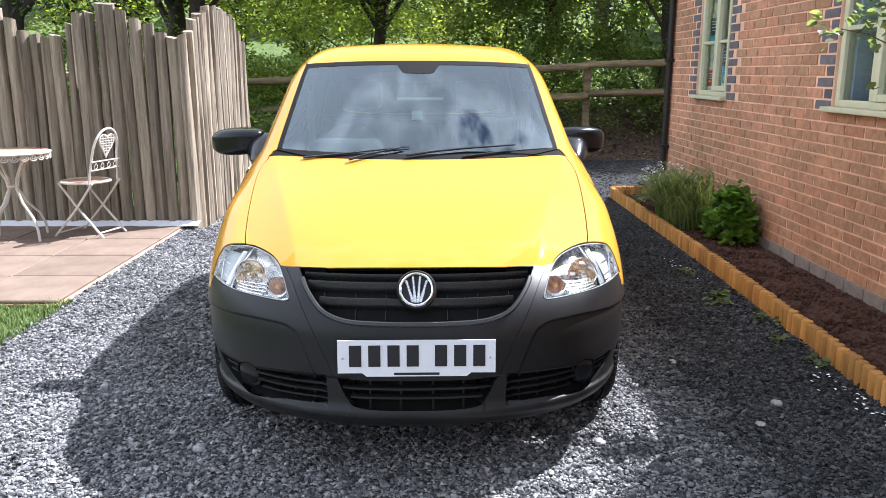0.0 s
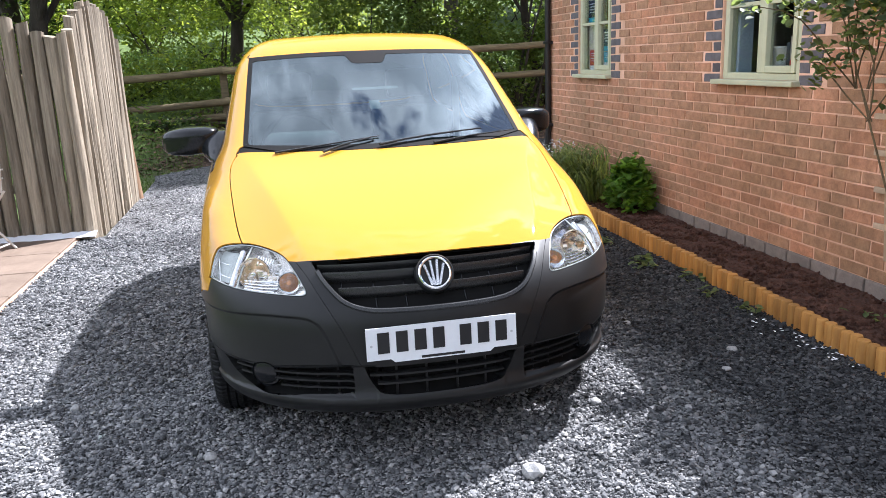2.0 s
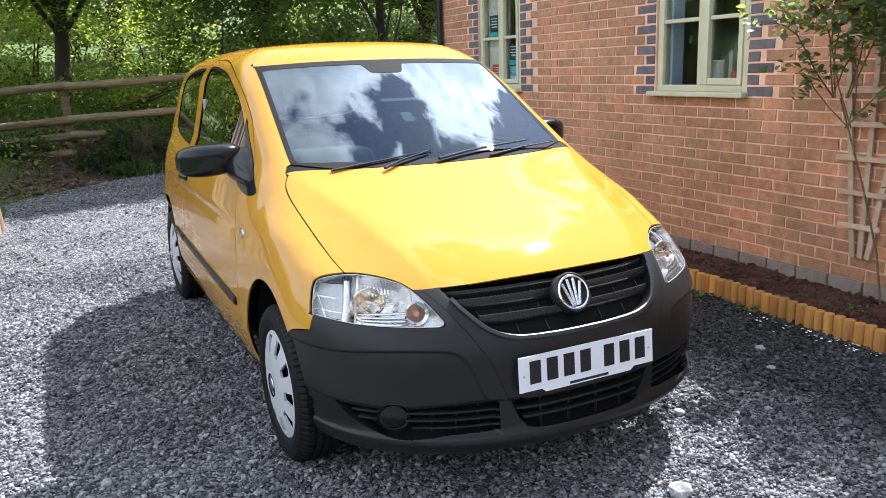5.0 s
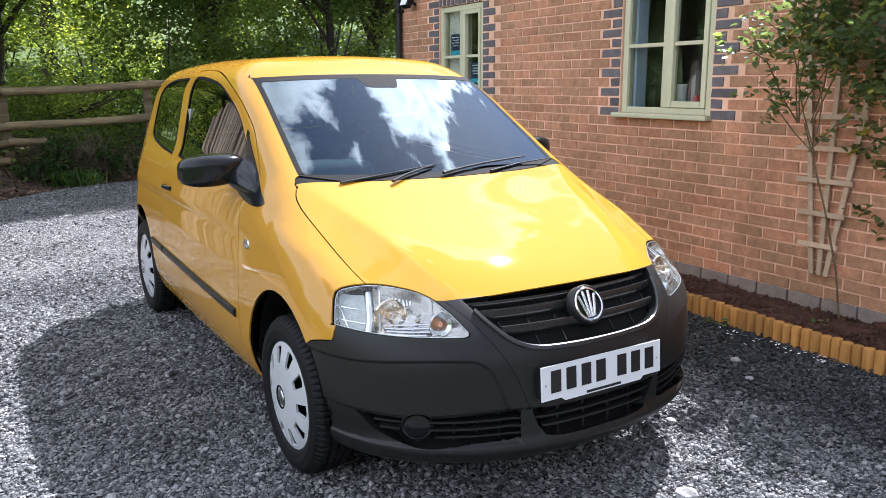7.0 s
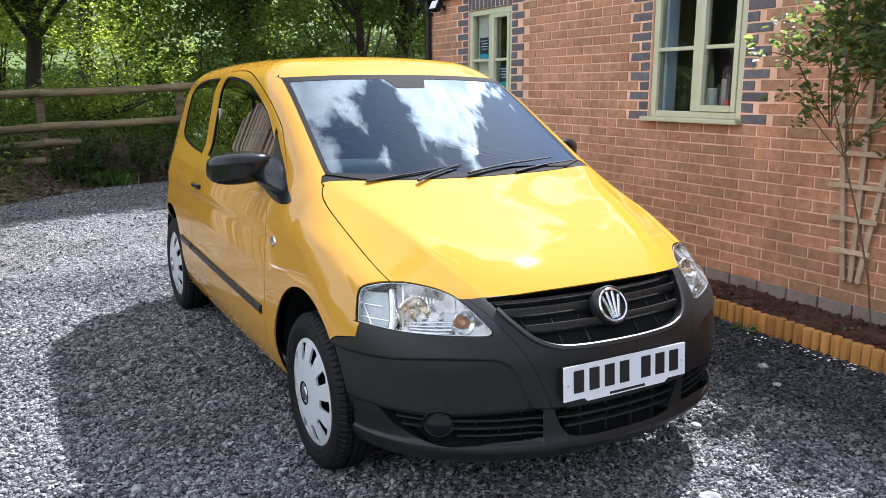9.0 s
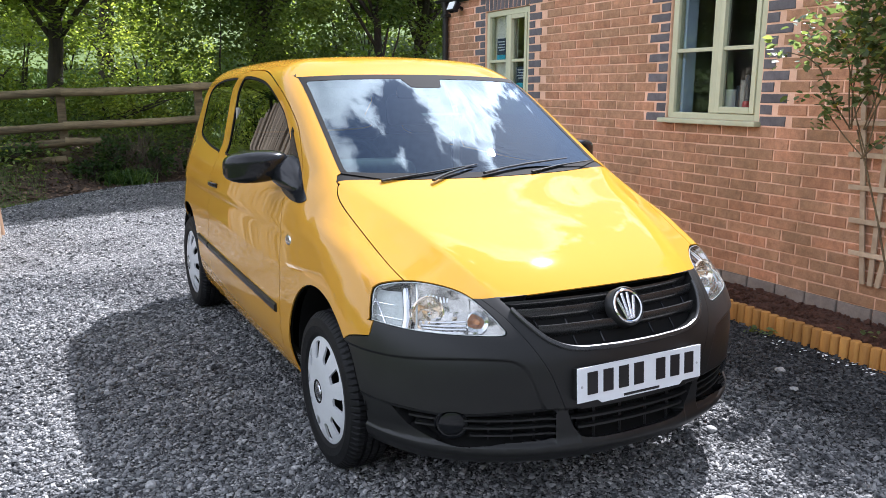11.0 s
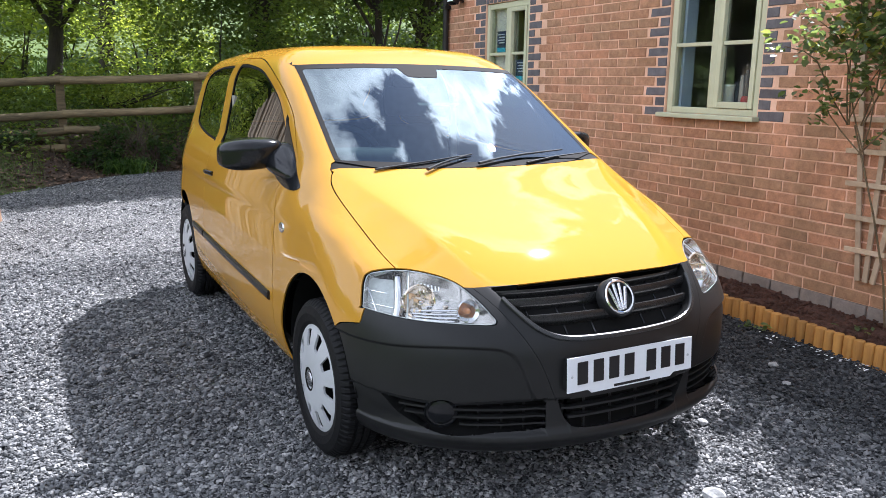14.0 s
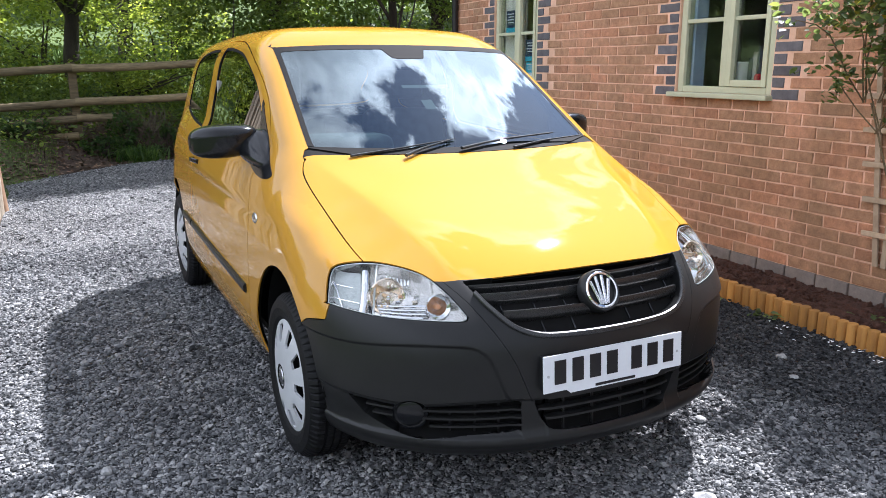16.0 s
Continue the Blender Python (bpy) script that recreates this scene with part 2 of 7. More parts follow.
LEAF_TREE = leafy("tree_leaf", (0.11, 0.165, 0.042), (0.32, 0.385, 0.115))
LEAF_HEDGE = leafy("hedge_leaf", (0.068, 0.112, 0.034), (0.185, 0.25, 0.078))
LEAF_DARK = leafy("conifer_leaf", (0.012, 0.028, 0.012), (0.03, 0.06, 0.02))
LEAF_ROSE = leafy("rose_leaf", (0.075, 0.112, 0.062), (0.155, 0.208, 0.112), 3)
LEAF_GRASSY = leafy("lily_leaf", (0.11, 0.155, 0.07), (0.24, 0.30, 0.155), 4)
LEAF_LOBED = leafy("lobed_leaf", (0.08, 0.165, 0.03), (0.19, 0.33, 0.075), 4)

PAINT = Mat("yellow_car_paint", (0.57, 0.30, 0.035), 0.5, 0.0, 0.0, 1.0)
PAINT.b.inputs["Coat Roughness"].default_value = 0.025
PAINT.b.inputs["Coat IOR"].default_value = 1.5
_p = PAINT.noise(900, 2, 0.5)
PAINT.color(PAINT.ramp(_p, [(0.2, (0.49, 0.244, 0.026)), (0.8, (0.54, 0.275, 0.036))]))
PLASTIC = mottled("black_bumper_plastic", (0.009, 0.0092, 0.0095), (0.016, 0.0163, 0.0166), 5, 0.36, 0.10, 0.0006, 140, None, spec=0.32)
PLASTIC_GLOSS = mottled("satin_black_plastic", (0.006, 0.0065, 0.008), (0.011, 0.012, 0.014), 5, 0.15, 0.03, 0.0004, 60, None)
VOID = Mat("black_cavity", (0.006, 0.006, 0.006), 0.8, spec=0.15)
RUBBER = mottled("tyre_rubber", (0.004, 0.004, 0.005), (0.009, 0.009, 0.010), 9, 0.62, 0.4, 0.001, 14, None, spec=0.22)
SILVER = mottled("silver_wheel_paint", (0.44, 0.45, 0.47), (0.55, 0.56, 0.58), 6, 0.35, 0.03, 0.0005, 20, None)
CHROME = Mat("chrome", (0.86, 0.87, 0.88), 0.06, 1.0)
LAMP_CHROME = Mat("lamp_chrome", (0.68, 0.69, 0.71), 0.08, 1.0)
# chrome tinted warm to imitate the bulb's reflections
GLINT_CHROME = Mat("warm_glint_chrome", (0.92, 0.81, 0.68), 0.09, 1.0)
GRILLE_SATIN = mottled("grille_plastic", (0.013, 0.0135, 0.014), (0.022, 0.0225, 0.023), 5, 0.27, 0.05, 0.0004, 120, None, spec=0.6)
BRUSHED = mottled("satin_chrome", (0.55, 0.56, 0.58), (0.75, 0.76, 0.78), 40, 0.25, 0.05, 0.0004, 6, None)
REFLECTOR = mottled("lamp_reflector", (0.48, 0.47, 0.455), (0.74, 0.725, 0.70), 11, 0.11, 0.5, 0.012, 1.2, None)
BEZEL = mottled("lamp_bezel", (0.32, 0.345, 0.345), (0.44, 0.47, 0.465), 20, 0.3, 0.05, 0.001, 4, None)
REFLECTOR.b.inputs["Metallic"].default_value = 0.88
BRUSHED.b.inputs["Metallic"].default_value = 1.0
PLATE = mottled("plate_white", (0.74, 0.76, 0.80), (0.80, 0.82, 0.85), 8, 0.35, 0, 0, 8, None)
INK = Mat("black_ink", (0.012, 0.012, 0.014), 0.4)
TRIM = mottled("grey_interior", (0.03, 0.031, 0.034), (0.05, 0.052, 0.056), 7, 0.75, 0.3, 0.001, 20, None)
FABRIC = mottled("seat_fabric", (0.05, 0.055, 0.06), (0.10, 0.105, 0.11), 20, 0.95, 0.4, 0.002, 10, None)
PALE = Mat("pale_belt_fabric", (0.42, 0.40, 0.36), 0.8)
TAG = Mat("paper_tag", (0.11, 0.115, 0.115), 0.8)
IRON = mottled("cream_painted_iron", (0.55, 0.49, 0.42), (0.78, 0.73, 0.66), 20, 0.55, 0.2, 0.001, 6, None)
RUST = mottled("mosaic_seat", (0.30, 0.13, 0.07), (0.62, 0.42, 0.28), 30, 0.6, 0.2, 0.002, 3, None)
CREAM_POT = Mat("white_ceramic", (0.75, 0.75, 0.73), 0.3)
DARK_ROOM = Mat("dim_room", (0.30, 0.27, 0.23), 0.9)
CURTAIN = mottled("blue_grey_blind", (0.42, 0.52, 0.66), (0.52, 0.62, 0.76), 5, 0.9, 0.1, 0.002, 8, None)
# also colours the small facets that imitate glints
WARM = Mat("warm_bulb_and_glint", (0.95, 0.78, 0.58), 0.08, 0.6)
AMBER = Mat("amber_lens", (0.70, 0.30, 0.13), 0.15, 0.0, 0.5, 0.5)


def glass(name, tint, ior=1.5, rough=0.0, gain=1.0, coat=(1, 1, 1)):
    """A thin pane: what passes is tinted, what is mirrored follows Fresnel."""
    m = Mat(name)
    tr = m.node("BsdfTransparent", Color=(*tint, 1))
    gl = m.node("BsdfGlossy", Roughness=rough, Color=(*coat, 1))
    facing = m.node("LayerWeight", Blend=0.5)
    r0 = ((ior - 1) / (ior + 1)) ** 2
    mirrored = m.math("ADD", m.math("MULTIPLY", m.math("POWER", facing.outputs["Facing"], 5.0), 1 - r0), r0)
    mx = m.node("MixShader")
    fac = m.math("MINIMUM", m.math("MULTIPLY", mirrored, gain), 1.0)
    m.l.new(fac, mx.inputs["Fac"])
    m.l.new(tr.outputs[0], mx.inputs[1])
    m.l.new(gl.outputs[0], mx.inputs[2])
    m.l.new(mx.outputs[0], m.n["Material Output"].inputs["Surface"])
    return m


SCREEN_GLASS = glass("windscreen_glass", (0.46, 0.58, 0.57), 1.52, 0.0, 3.6, (0.86, 1.0, 1.06))
SIDE_GLASS = glass("tinted_side_glass", (0.11, 0.14, 0.13), 1.52, 0.0, 1.4)
LENS = glass("headlight_lens", (0.97, 0.98, 0.98), 1.45, 0.01, 0.8)
HOUSE_GLASS = glass("window_pane_glass", (0.85, 0.88, 0.88), 1.5, 0.0, 1.3)

# ---- building tools ----
def mesh_of(name, verts, faces, material, smooth=False):
    me = bpy.data.meshes.new(name)
    me.from_pydata([tuple(v) for v in verts], [], [tuple(f) for f in faces])
    me.materials.append(material.m)
    if smooth:
        me.shade_smooth()
    return me


def part(name, bm, material, parent=None, label="", smooth=False, at=None):
    """Links a bmesh as one mesh object, under a thing or a part."""
    me = bpy.data.meshes.new(name)
    bm.to_mesh(me)
    bm.free()
    me.materials.append(material.m)
    if smooth:
        me.shade_smooth()
        me.set_sharp_from_angle(angle=radians(40))
    ob = new(name, me)
    if parent is not None:
        ob.parent = parent
    if at is not None:
        ob.matrix_basis = at
    if label:
        tagged(ob, label)
    return ob


def thing(name, label, category, at=None, group="", kind=""):
    ob = new(name)
    ob.empty_display_size = 0.1
    if at is not None:
        ob.matrix_basis = at
    return tagged(ob, label, category, group, kind)


def box(x0, x1, y0, y1, z0, z1, bevel=0.0, seg=2, bm=None):
    bm = bm or bmesh.new()
    geo = bmesh.ops.create_cube(bm, size=1)
    vs = geo["verts"]
    for v in vs:
        v.co = Vector(((x0 + x1) / 2 + v.co.x * (x1 - x0), (y0 + y1) / 2 + v.co.y * (y1 - y0), (z0 + z1) / 2 + v.co.z * (z1 - z0)))
    if bevel:
        es = list({e for v in vs for e in v.link_edges})
        bmesh.ops.bevel(bm, geom=es, offset=bevel, segments=seg, profile=0.6, affect="EDGES")
    return bm


def tube(points, radius, sides=10, bm=None, cap=True, squash=1.0):
    """A round bar along points; radius is one number or one for each point."""
    bm = bm or bmesh.new()
    pts = [Vector(p) for p in points]
    rad = radius if isinstance(radius, (list, tuple)) else [radius] * len(pts)
    rings, up = [], None
    for i, p in enumerate(pts):
        d = (pts[min(i + 1, len(pts) - 1)] - pts[max(i - 1, 0)]).normalized()
        if up is None:
            up = Vector((0, 0, 1)) if abs(d.z) < 0.9 else Vector((0, 1, 0))
        a = d.cross(up).normalized()
        b = a.cross(d).normalized()
        up = b
        rings.append([bm.verts.new(p + (a * math.cos(q) + b * math.sin(q) * squash) * rad[i]) for q in (2 * math.pi * k / sides for k in range(sides))])
    for r, s in zip(rings, rings[1:]):
        for k in range(sides):
            bm.faces.new((r[k], r[(k + 1) % sides], s[(k + 1) % sides], s[k]))
    if cap:
        bm.faces.new(rings[0][::-1])
        bm.faces.new(rings[-1])
    bmesh.ops.recalc_face_normals(bm, faces=bm.faces)
    return bm


def lathe(profile, steps=32, axis="Z", bm=None, turn=2 * math.pi):
    """Turns (radius, height) points round an axis."""
    bm = bm or bmesh.new()
    closed = abs(turn - 2 * math.pi) < 1e-6
    rings = []
    for k in range(steps + (0 if closed else 1)):
        q = turn * k / steps
        ring = []
        for r, h in profile:
            c, s = r * math.cos(q), r * math.sin(q)
            ring.append(bm.verts.new({"Z": (c, s, h), "X": (h, c, s), "Y": (c, h, s)}[axis]))
        rings.append(ring)
    n = len(rings)
    for k in range(n if closed else n - 1):
        a, b = rings[k], rings[(k + 1) % n]
        for i in range(len(profile) - 1):
            bm.faces.new((a[i], b[i], b[i + 1], a[i + 1]))
    bmesh.ops.remove_doubles(bm, verts=bm.verts, dist=1e-5)
    bmesh.ops.recalc_face_normals(bm, faces=bm.faces)
    return bm


def slab(outline, depth, bm=None, bevel=0.0):
    """A flat shape in x and z, with depth along y."""
    bm = bm or bmesh.new()
    f = bm.faces.new([bm.verts.new((x, 0, z)) for x, z in outline])
    r = bmesh.ops.extrude_face_region(bm, geom=[f])
    for v in r["geom"]:
        if isinstance(v, bmesh.types.BMVert):
            v.co.y += depth
    bmesh.ops.recalc_face_normals(bm, faces=bm.faces)
    if bevel:
        bmesh.ops.bevel(bm, geom=list(bm.edges), offset=bevel, segments=2, affect="EDGES")
    return bm


rng = np.random.default_rng(7)


def scatter(name, places, shape_v, shape_f, sizes, turns, material, flat=False):
    """Many small copies of a shape in one mesh: places (n, 3), sizes (n,) or (n, 3), turns (n, 3, 3)."""
    n, k = len(places), len(shape_v)
    sv = np.asarray(shape_v, float)
    sizes = np.asarray(sizes, float)
    sizes = sizes[:, None] if sizes.ndim == 1 else sizes
    v = np.einsum("nij,nkj->nki", turns, sv[None] * sizes[:, None, :]) + places[:, None, :]
    fs = np.asarray(shape_f)
    f = (fs[None] + (np.arange(n) * k)[:, None, None]).reshape(-1, fs.shape[1])
    me = bpy.data.meshes.new(name)
    me.vertices.add(n * k)
    me.vertices.foreach_set("co", v.reshape(-1).astype(np.float32))
    me.loops.add(f.size)
    me.loops.foreach_set("vertex_index", f.reshape(-1).astype(np.int32))
    me.polygons.add(len(f))
    me.polygons.foreach_set("loop_start", np.arange(0, f.size, fs.shape[1], dtype=np.int32))
    me.update(calc_edges=True)
    me.validate()
    me.materials.append(material.m)
    if flat:
        me.shade_flat()
    return me


def spin(n, tilt=math.pi, g=rng):
    """n turns: any heading, and a lean up to tilt."""
    a, b, c = g.uniform(0, 2 * math.pi, n), g.uniform(-tilt, tilt, n), g.uniform(-tilt, tilt, n)
    ca, sa, cb, sb, cc, sc = np.cos(a), np.sin(a), np.cos(b), np.sin(b), np.cos(c), np.sin(c)
    z, o = np.zeros(n), np.ones(n)
    rz = np.stack([ca, -sa, z, sa, ca, z, z, z, o], 1).reshape(n, 3, 3)
    rx = np.stack([o, z, z, z, cb, -sb, z, sb, cb], 1).reshape(n, 3, 3)
    ry = np.stack([cc, z, sc, z, o, z, -sc, z, cc], 1).reshape(n, 3, 3)
    return rz @ rx @ ry


LEAF_V = [(0, 0, 0), (0.28, 0.35, 0.06), (0.22, 0.75, 0.03), (0, 1, -0.05), (-0.22, 0.75, 0.03), (-0.28, 0.35, 0.06)]
LEAF_F = [(0, 1, 2, 3), (0, 3, 4, 5)]
ROUND_V = [(0, 0, 0), (0.36, 0.30, 0.07), (0.33, 0.70, 0.05), (0, 1, -0.08), (-0.33, 0.70, 0.05), (-0.36, 0.30, 0.07)]
FAR_V = [(0, 0, 0), (0.30, 0.5, 0.06), (0, 1, -0.05), (-0.30, 0.5, 0.06)]
FAR_F = [(0, 1, 2, 3)]

# ---- ground ----
def edge_of_gravel(x):
    """How far back the gravel reaches."""
    return np.interp(x, [-9, -3.2, -2.1, -0.9, 0.0, 3.0, 12.0], [9.4, 9.6, 11.1, 12.5, 12.95, 12.6, 12.8])


def land(x, y):
    """Height of the land: level yard, a bank behind the gravel, rising meadow."""
    x, y = np.asarray(x, float), np.asarray(y, float)
    d = y - edge_of_gravel(x)
    s = np.clip(d / 4.2, 0, 1)
    bank = (s * s * (3 - 2 * s)) * (0.85 + 0.05 * np.clip(x, -4, 6))
    meadow = 0.07 * np.maximum(d - 4.0, 0) + 0.14 * np.clip(d - 24, 0, 130)
    lumps = 0.05 * np.sin(x * 2.1 + 0.7 * y) * np.sin(y * 1.7 - x) * np.clip(d, 0, 1)
    return np.where(d > 0, bank + np.minimum(meadow, 27) + lumps, 0.0)


xs = np.concatenate([np.linspace(-300, -24, 8), np.linspace(-20, 20, 81), np.linspace(24, 300, 8)])
ys = np.concatenate([np.linspace(-300, -10, 8), np.linspace(-8, 8, 9), np.linspace(8.5, 40, 80), np.linspace(44, 180, 35), np.linspace(200, 500, 6)])
X, Y = np.meshgrid(xs, ys, indexing="ij")
Z = land(X, Y) - 0.035
gv = np.stack([X, Y, Z], -1).reshape(-1, 3)
ny = len(ys)
gf = [(i * ny + j, (i + 1) * ny + j, (i + 1) * ny + j + 1, i * ny + j + 1) for i in range(len(xs) - 1) for j in range(ny - 1)]
EARTH = Mat("bank_earth_and_meadow", (0.1, 0.1, 0.05), 0.95)
_tc = EARTH.node("TexCoord")
_sp = EARTH.node("SeparateXYZ")
EARTH.l.new(_tc.outputs["Object"], _sp.inputs[0])
_n = EARTH.noise(0.8, 6, 0.65)
_soil = EARTH.ramp(EARTH.noise(6, 6, 0.7), [(0.3, (0.03, 0.019, 0.013)), (0.7, (0.105, 0.068, 0.046))])
_green = EARTH.ramp(EARTH.noise(4, 6, 0.7), [(0.3, (0.045, 0.08, 0.018)), (0.7, (0.13, 0.19, 0.045))])
_far = EARTH.math("ADD", EARTH.math("MULTIPLY", EARTH.math("SUBTRACT", _sp.outputs["Y"], 15.5), 0.8), EARTH.math("MULTIPLY", _n, 1.5))
_left = EARTH.math("MULTIPLY", EARTH.math("SUBTRACT", -2.0, _sp.outputs["X"]), 2.0)
_g = EARTH.math("MINIMUM", EARTH.math("MAXIMUM", EARTH.math("MAXIMUM", _far, _left), 0.0), 1.0)
EARTH.color(EARTH.mix(_soil, _green, _g))
EARTH.bump(EARTH.noise(25, 5, 0.7), 0.8, 0.03)
ground = new("ground", mesh_of("ground", gv, gf, EARTH, True))
tagged(ground, "earth bank and rising green meadow behind the yard", "ground", kind="structure")

# gravel drive: a sheet with its stones on it
edge_x = np.linspace(-2.25, 12, 30)
rim = [(-2.30, -8), (12, -8)] + [(x, float(edge_of_gravel(x))) for x in edge_x[::-1]] + [(-2.18, 10.4), (-2.15, 9.15), (-2.12, 7.05), (-2.30, 7.0), (-2.30, 4.5)]
bm = bmesh.new()
f = bm.faces.new([bm.verts.new((x, y, 0.0)) for x, y in rim])
r = bmesh.ops.extrude_face_region(bm, geom=[f])
for v in r["geom"]:
    if isinstance(v, bmesh.types.BMVert):
        v.co.z -= 0.05
bmesh.ops.recalc_face_normals(bm, faces=bm.faces)
drive = part("drive", bm, BED_GRAVEL)
tagged(drive, "grey slate gravel drive with loose chippings", "drive", kind="structure")


def stones(n, x0, x1, y0, y1, size, g):
    x, y = g.uniform(x0, x1, n), g.uniform(y0, y1, n)
    keep = (y < edge_of_gravel(x) - 0.05) & ~((x > 1.93) & (y < 8.9)) & ~((x < -2.10) & (y > 6.9)) & ~((np.abs(x + 0.10) < 0.58) & (y > 3.1) & (y < 6.0))
    x, y = x[keep], y[keep]
    s = size * g.lognormal(0, 0.42, len(x))
    s = np.minimum(s, size * 2.4)
    z = s * g.uniform(-0.25, 1.15, len(x))
    return np.stack([x, y, z], 1), s


g_ = np.random.default_rng(3)
STONE_F = [(0, 2, 4), (2, 1, 4), (1, 3, 4), (3, 0, 4), (2, 0, 5), (1, 2, 5), (3, 1, 5), (0, 3, 5)]
CHIP_F = [(4, 5, 6, 7), (0, 1, 5, 4), (1, 2, 6, 5), (2, 3, 7, 6), (3, 0, 4, 7)]
for n, box_, size in ((3000, (-2.3, 1.95, -5.0, 1.9), 0.0125), (100000, (-2.3, 1.95, 1.9, 4.0), 0.0061), (64000, (-2.3, 1.95, 4.0, 7.0), 0.0072), (16000, (-2.3, 4.0, 7.0, 13.0), 0.0090)):
    for k in range(6):
        foot = np.array([(1.1, 0.3), (-0.1, 0.85), (-1.1, -0.05), (0.2, -0.8)] if k % 2 else [(0.95, 0.6), (-0.7, 0.75), (-0.95, -0.55), (0.6, -0.8)])
        foot = foot + g_.uniform(-0.2, 0.2, foot.shape)
        crown = foot * 0.60 + g_.uniform(-0.12, 0.12, foot.shape)
        shape = np.array([(a, b, -0.22) for a, b in foot] + [(a, b, 0.27 + 0.10 * a * (k - 2.5)) for a, b in crown])
        places, s = stones(n // 6, *box_, size, g_)
        chips = new("gravel", scatter("gravel", places, shape, CHIP_F, s, spin(len(s), 0.5, g_), GRAVEL, True))
        tagged(chips, "loose grey slate chippings on the drive", "gravel", kind="stuff")

# a few bigger pale stones and chips lying about
for x, y, s in ((0.20, 2.28, 0.040), (0.62, 2.75, 0.022), (1.45, 3.1, 0.025), (1.15, 3.6, 0.018), (-0.9, 2.7, 0.026), (-1.5, 3.3, 0.024), (1.3, 2.9, 0.02), (0.95, 2.6, 0.016)):
    bm = bmesh.new()
    bmesh.ops.create_icosphere(bm, subdivisions=2, radius=s)
    for v in bm.verts:
        v.co *= 1 + 0.35 * noise.noise(v.co * 45 + Vector((x, y, 0)) * 9)
        v.co.z *= 0.62
    st = part("stone", bm, PALE_STONE, at=pose(x, y, s * 0.45))
    tagged(st, "pale grey stone lying on gravel", "stone", "stones on the drive")

# patio of sandstone slabs, turf before it
patio = thing("patio", "worn sandstone slab patio beside the drive", "patio", kind="structure")
part("bedding", box(-8.0, -2.31, 4.56, 6.98, -0.05, 0.012), MORTAR, patio)
slab_bm = box(-0.296, 0.296, -0.296, 0.296, 0.0, 0.022, 0.006, 1)
slab_me = bpy.data.meshes.new("slab")
slab_bm.to_mesh(slab_me)
slab_bm.free()
slab_me.materials.append(SLAB.m)
for i in range(9):
    for j in range(4):
        s = new("slab", slab_me)
        s.parent = patio
        s.matrix_basis = pose(-2.615 - 0.604 * i, 4.865 + 0.604 * j, 0.010 + 0.003 * random.random(), 0.3 * random.uniform(-1, 1), 0.3 * random.uniform(-1, 1), 0)
strip_v, strip_f = [], []
for i in range(81):
    x = -2.16 - 4.5 * i / 80
    w = 0.012 * math.sin(i * 1.9) + 0.01 * math.sin(i * 0.7)
    strip_v += [(x, 6.90 + w, 0.036), (x, 6.945 + w, 0.055 + 0.008 * math.sin(i * 2.3)), (x, 7.0, 0.07)]
    if i:
        for k in (0, 1):
            strip_f.append((3 * i - 3 + k, 3 * i - 2 + k, 3 * i + 1 + k, 3 * i + k))
mem = new("membrane_strip", mesh_of("membrane_strip", strip_v, strip_f, PLATE, True))
tagged(mem, "white plastic strip along foot of fence", "strip")

turf = part("lawn", box(-9, -2.32, -6, 4.55, -0.05, 0.004), TURF)
tagged(turf, "mown lawn beside the gravel drive", "lawn", kind="structure")


def tri_blades(name, x, y, base, height, lean, material, g, label, width=0.006):
    n = len(x)
    shape = [(-width, 0, 0), (width, 0, 0), (width * 0.7, 0.25 * lean, 0.6), (-width * 0.7, 0.25 * lean, 0.6), (0, lean, 1.0)]
    h = height * g.uniform(0.5, 1.3, n)
    me = scatter(name, np.stack([x, y, base], 1), shape, [(0, 1, 2), (0, 2, 3), (3, 2, 4)], np.stack([np.ones(n), h, h], 1), spin(n, 0.35, g), material)
    return tagged(new(name, me), label, "grass", kind="stuff")


n = 26000
x, y = -2.26 - 4.0 * g_.random(n) ** 1.5, 4.62 - 6.0 * g_.random(n) ** 1.5
tri_blades("grass", x, y, np.zeros(n), 0.035, 0.5, GRASS, g_, "short green grass blades of the lawn", 0.0025)
n = 16000
x, y = g_.uniform(-4.2, -1.7, n), g_.uniform(9.2, 13.5, n)
k = (y > edge_of_gravel(x) - 0.05) | ((x < -2.17))
k &= (y > edge_of_gravel(x)) | (y > 9.2)
tri_blades("grass", x[k], y[k], land(x[k], y[k]) - 0.035, 0.036, 0.5, GRASS, g_, "rough green grass beside the gravel edge", 0.004)

# ---- brick outbuilding ----
WX, WALL_END, EAVE = 2.63, 9.05, 2.38
WINDOWS = ((4.39, 5.29), (7.25, 8.10))
SILL, HEAD = 1.17, 2.19
wall = thing("wall_east", "red brick wall with blue brick dressings", "wall", kind="structure")
cuts = [-7.0] + [q for w in WINDOWS for q in w] + [WALL_END]
for a, b in zip(cuts[::2], cuts[1::2]):
    part("masonry", box(WX + 0.0022, WX + 0.22, a, b, -0.15, EAVE), MORTAR, wall)
for a, b in WINDOWS:
    part("masonry", box(WX + 0.0022, WX + 0.22, a, b, -0.15, SILL), MORTAR, wall)
    part("masonry", box(WX + 0.0022, WX + 0.22, a, b, HEAD, EAVE), MORTAR, wall)
part("masonry", box(WX + 0.22, 8.0, WALL_END - 0.22, WALL_END - 0.006, -0.15, EAVE), MORTAR, wall)
part("masonry", box(WX + 0.22, 8.0, -7.0, -6.8, -0.15, EAVE), MORTAR, wall)
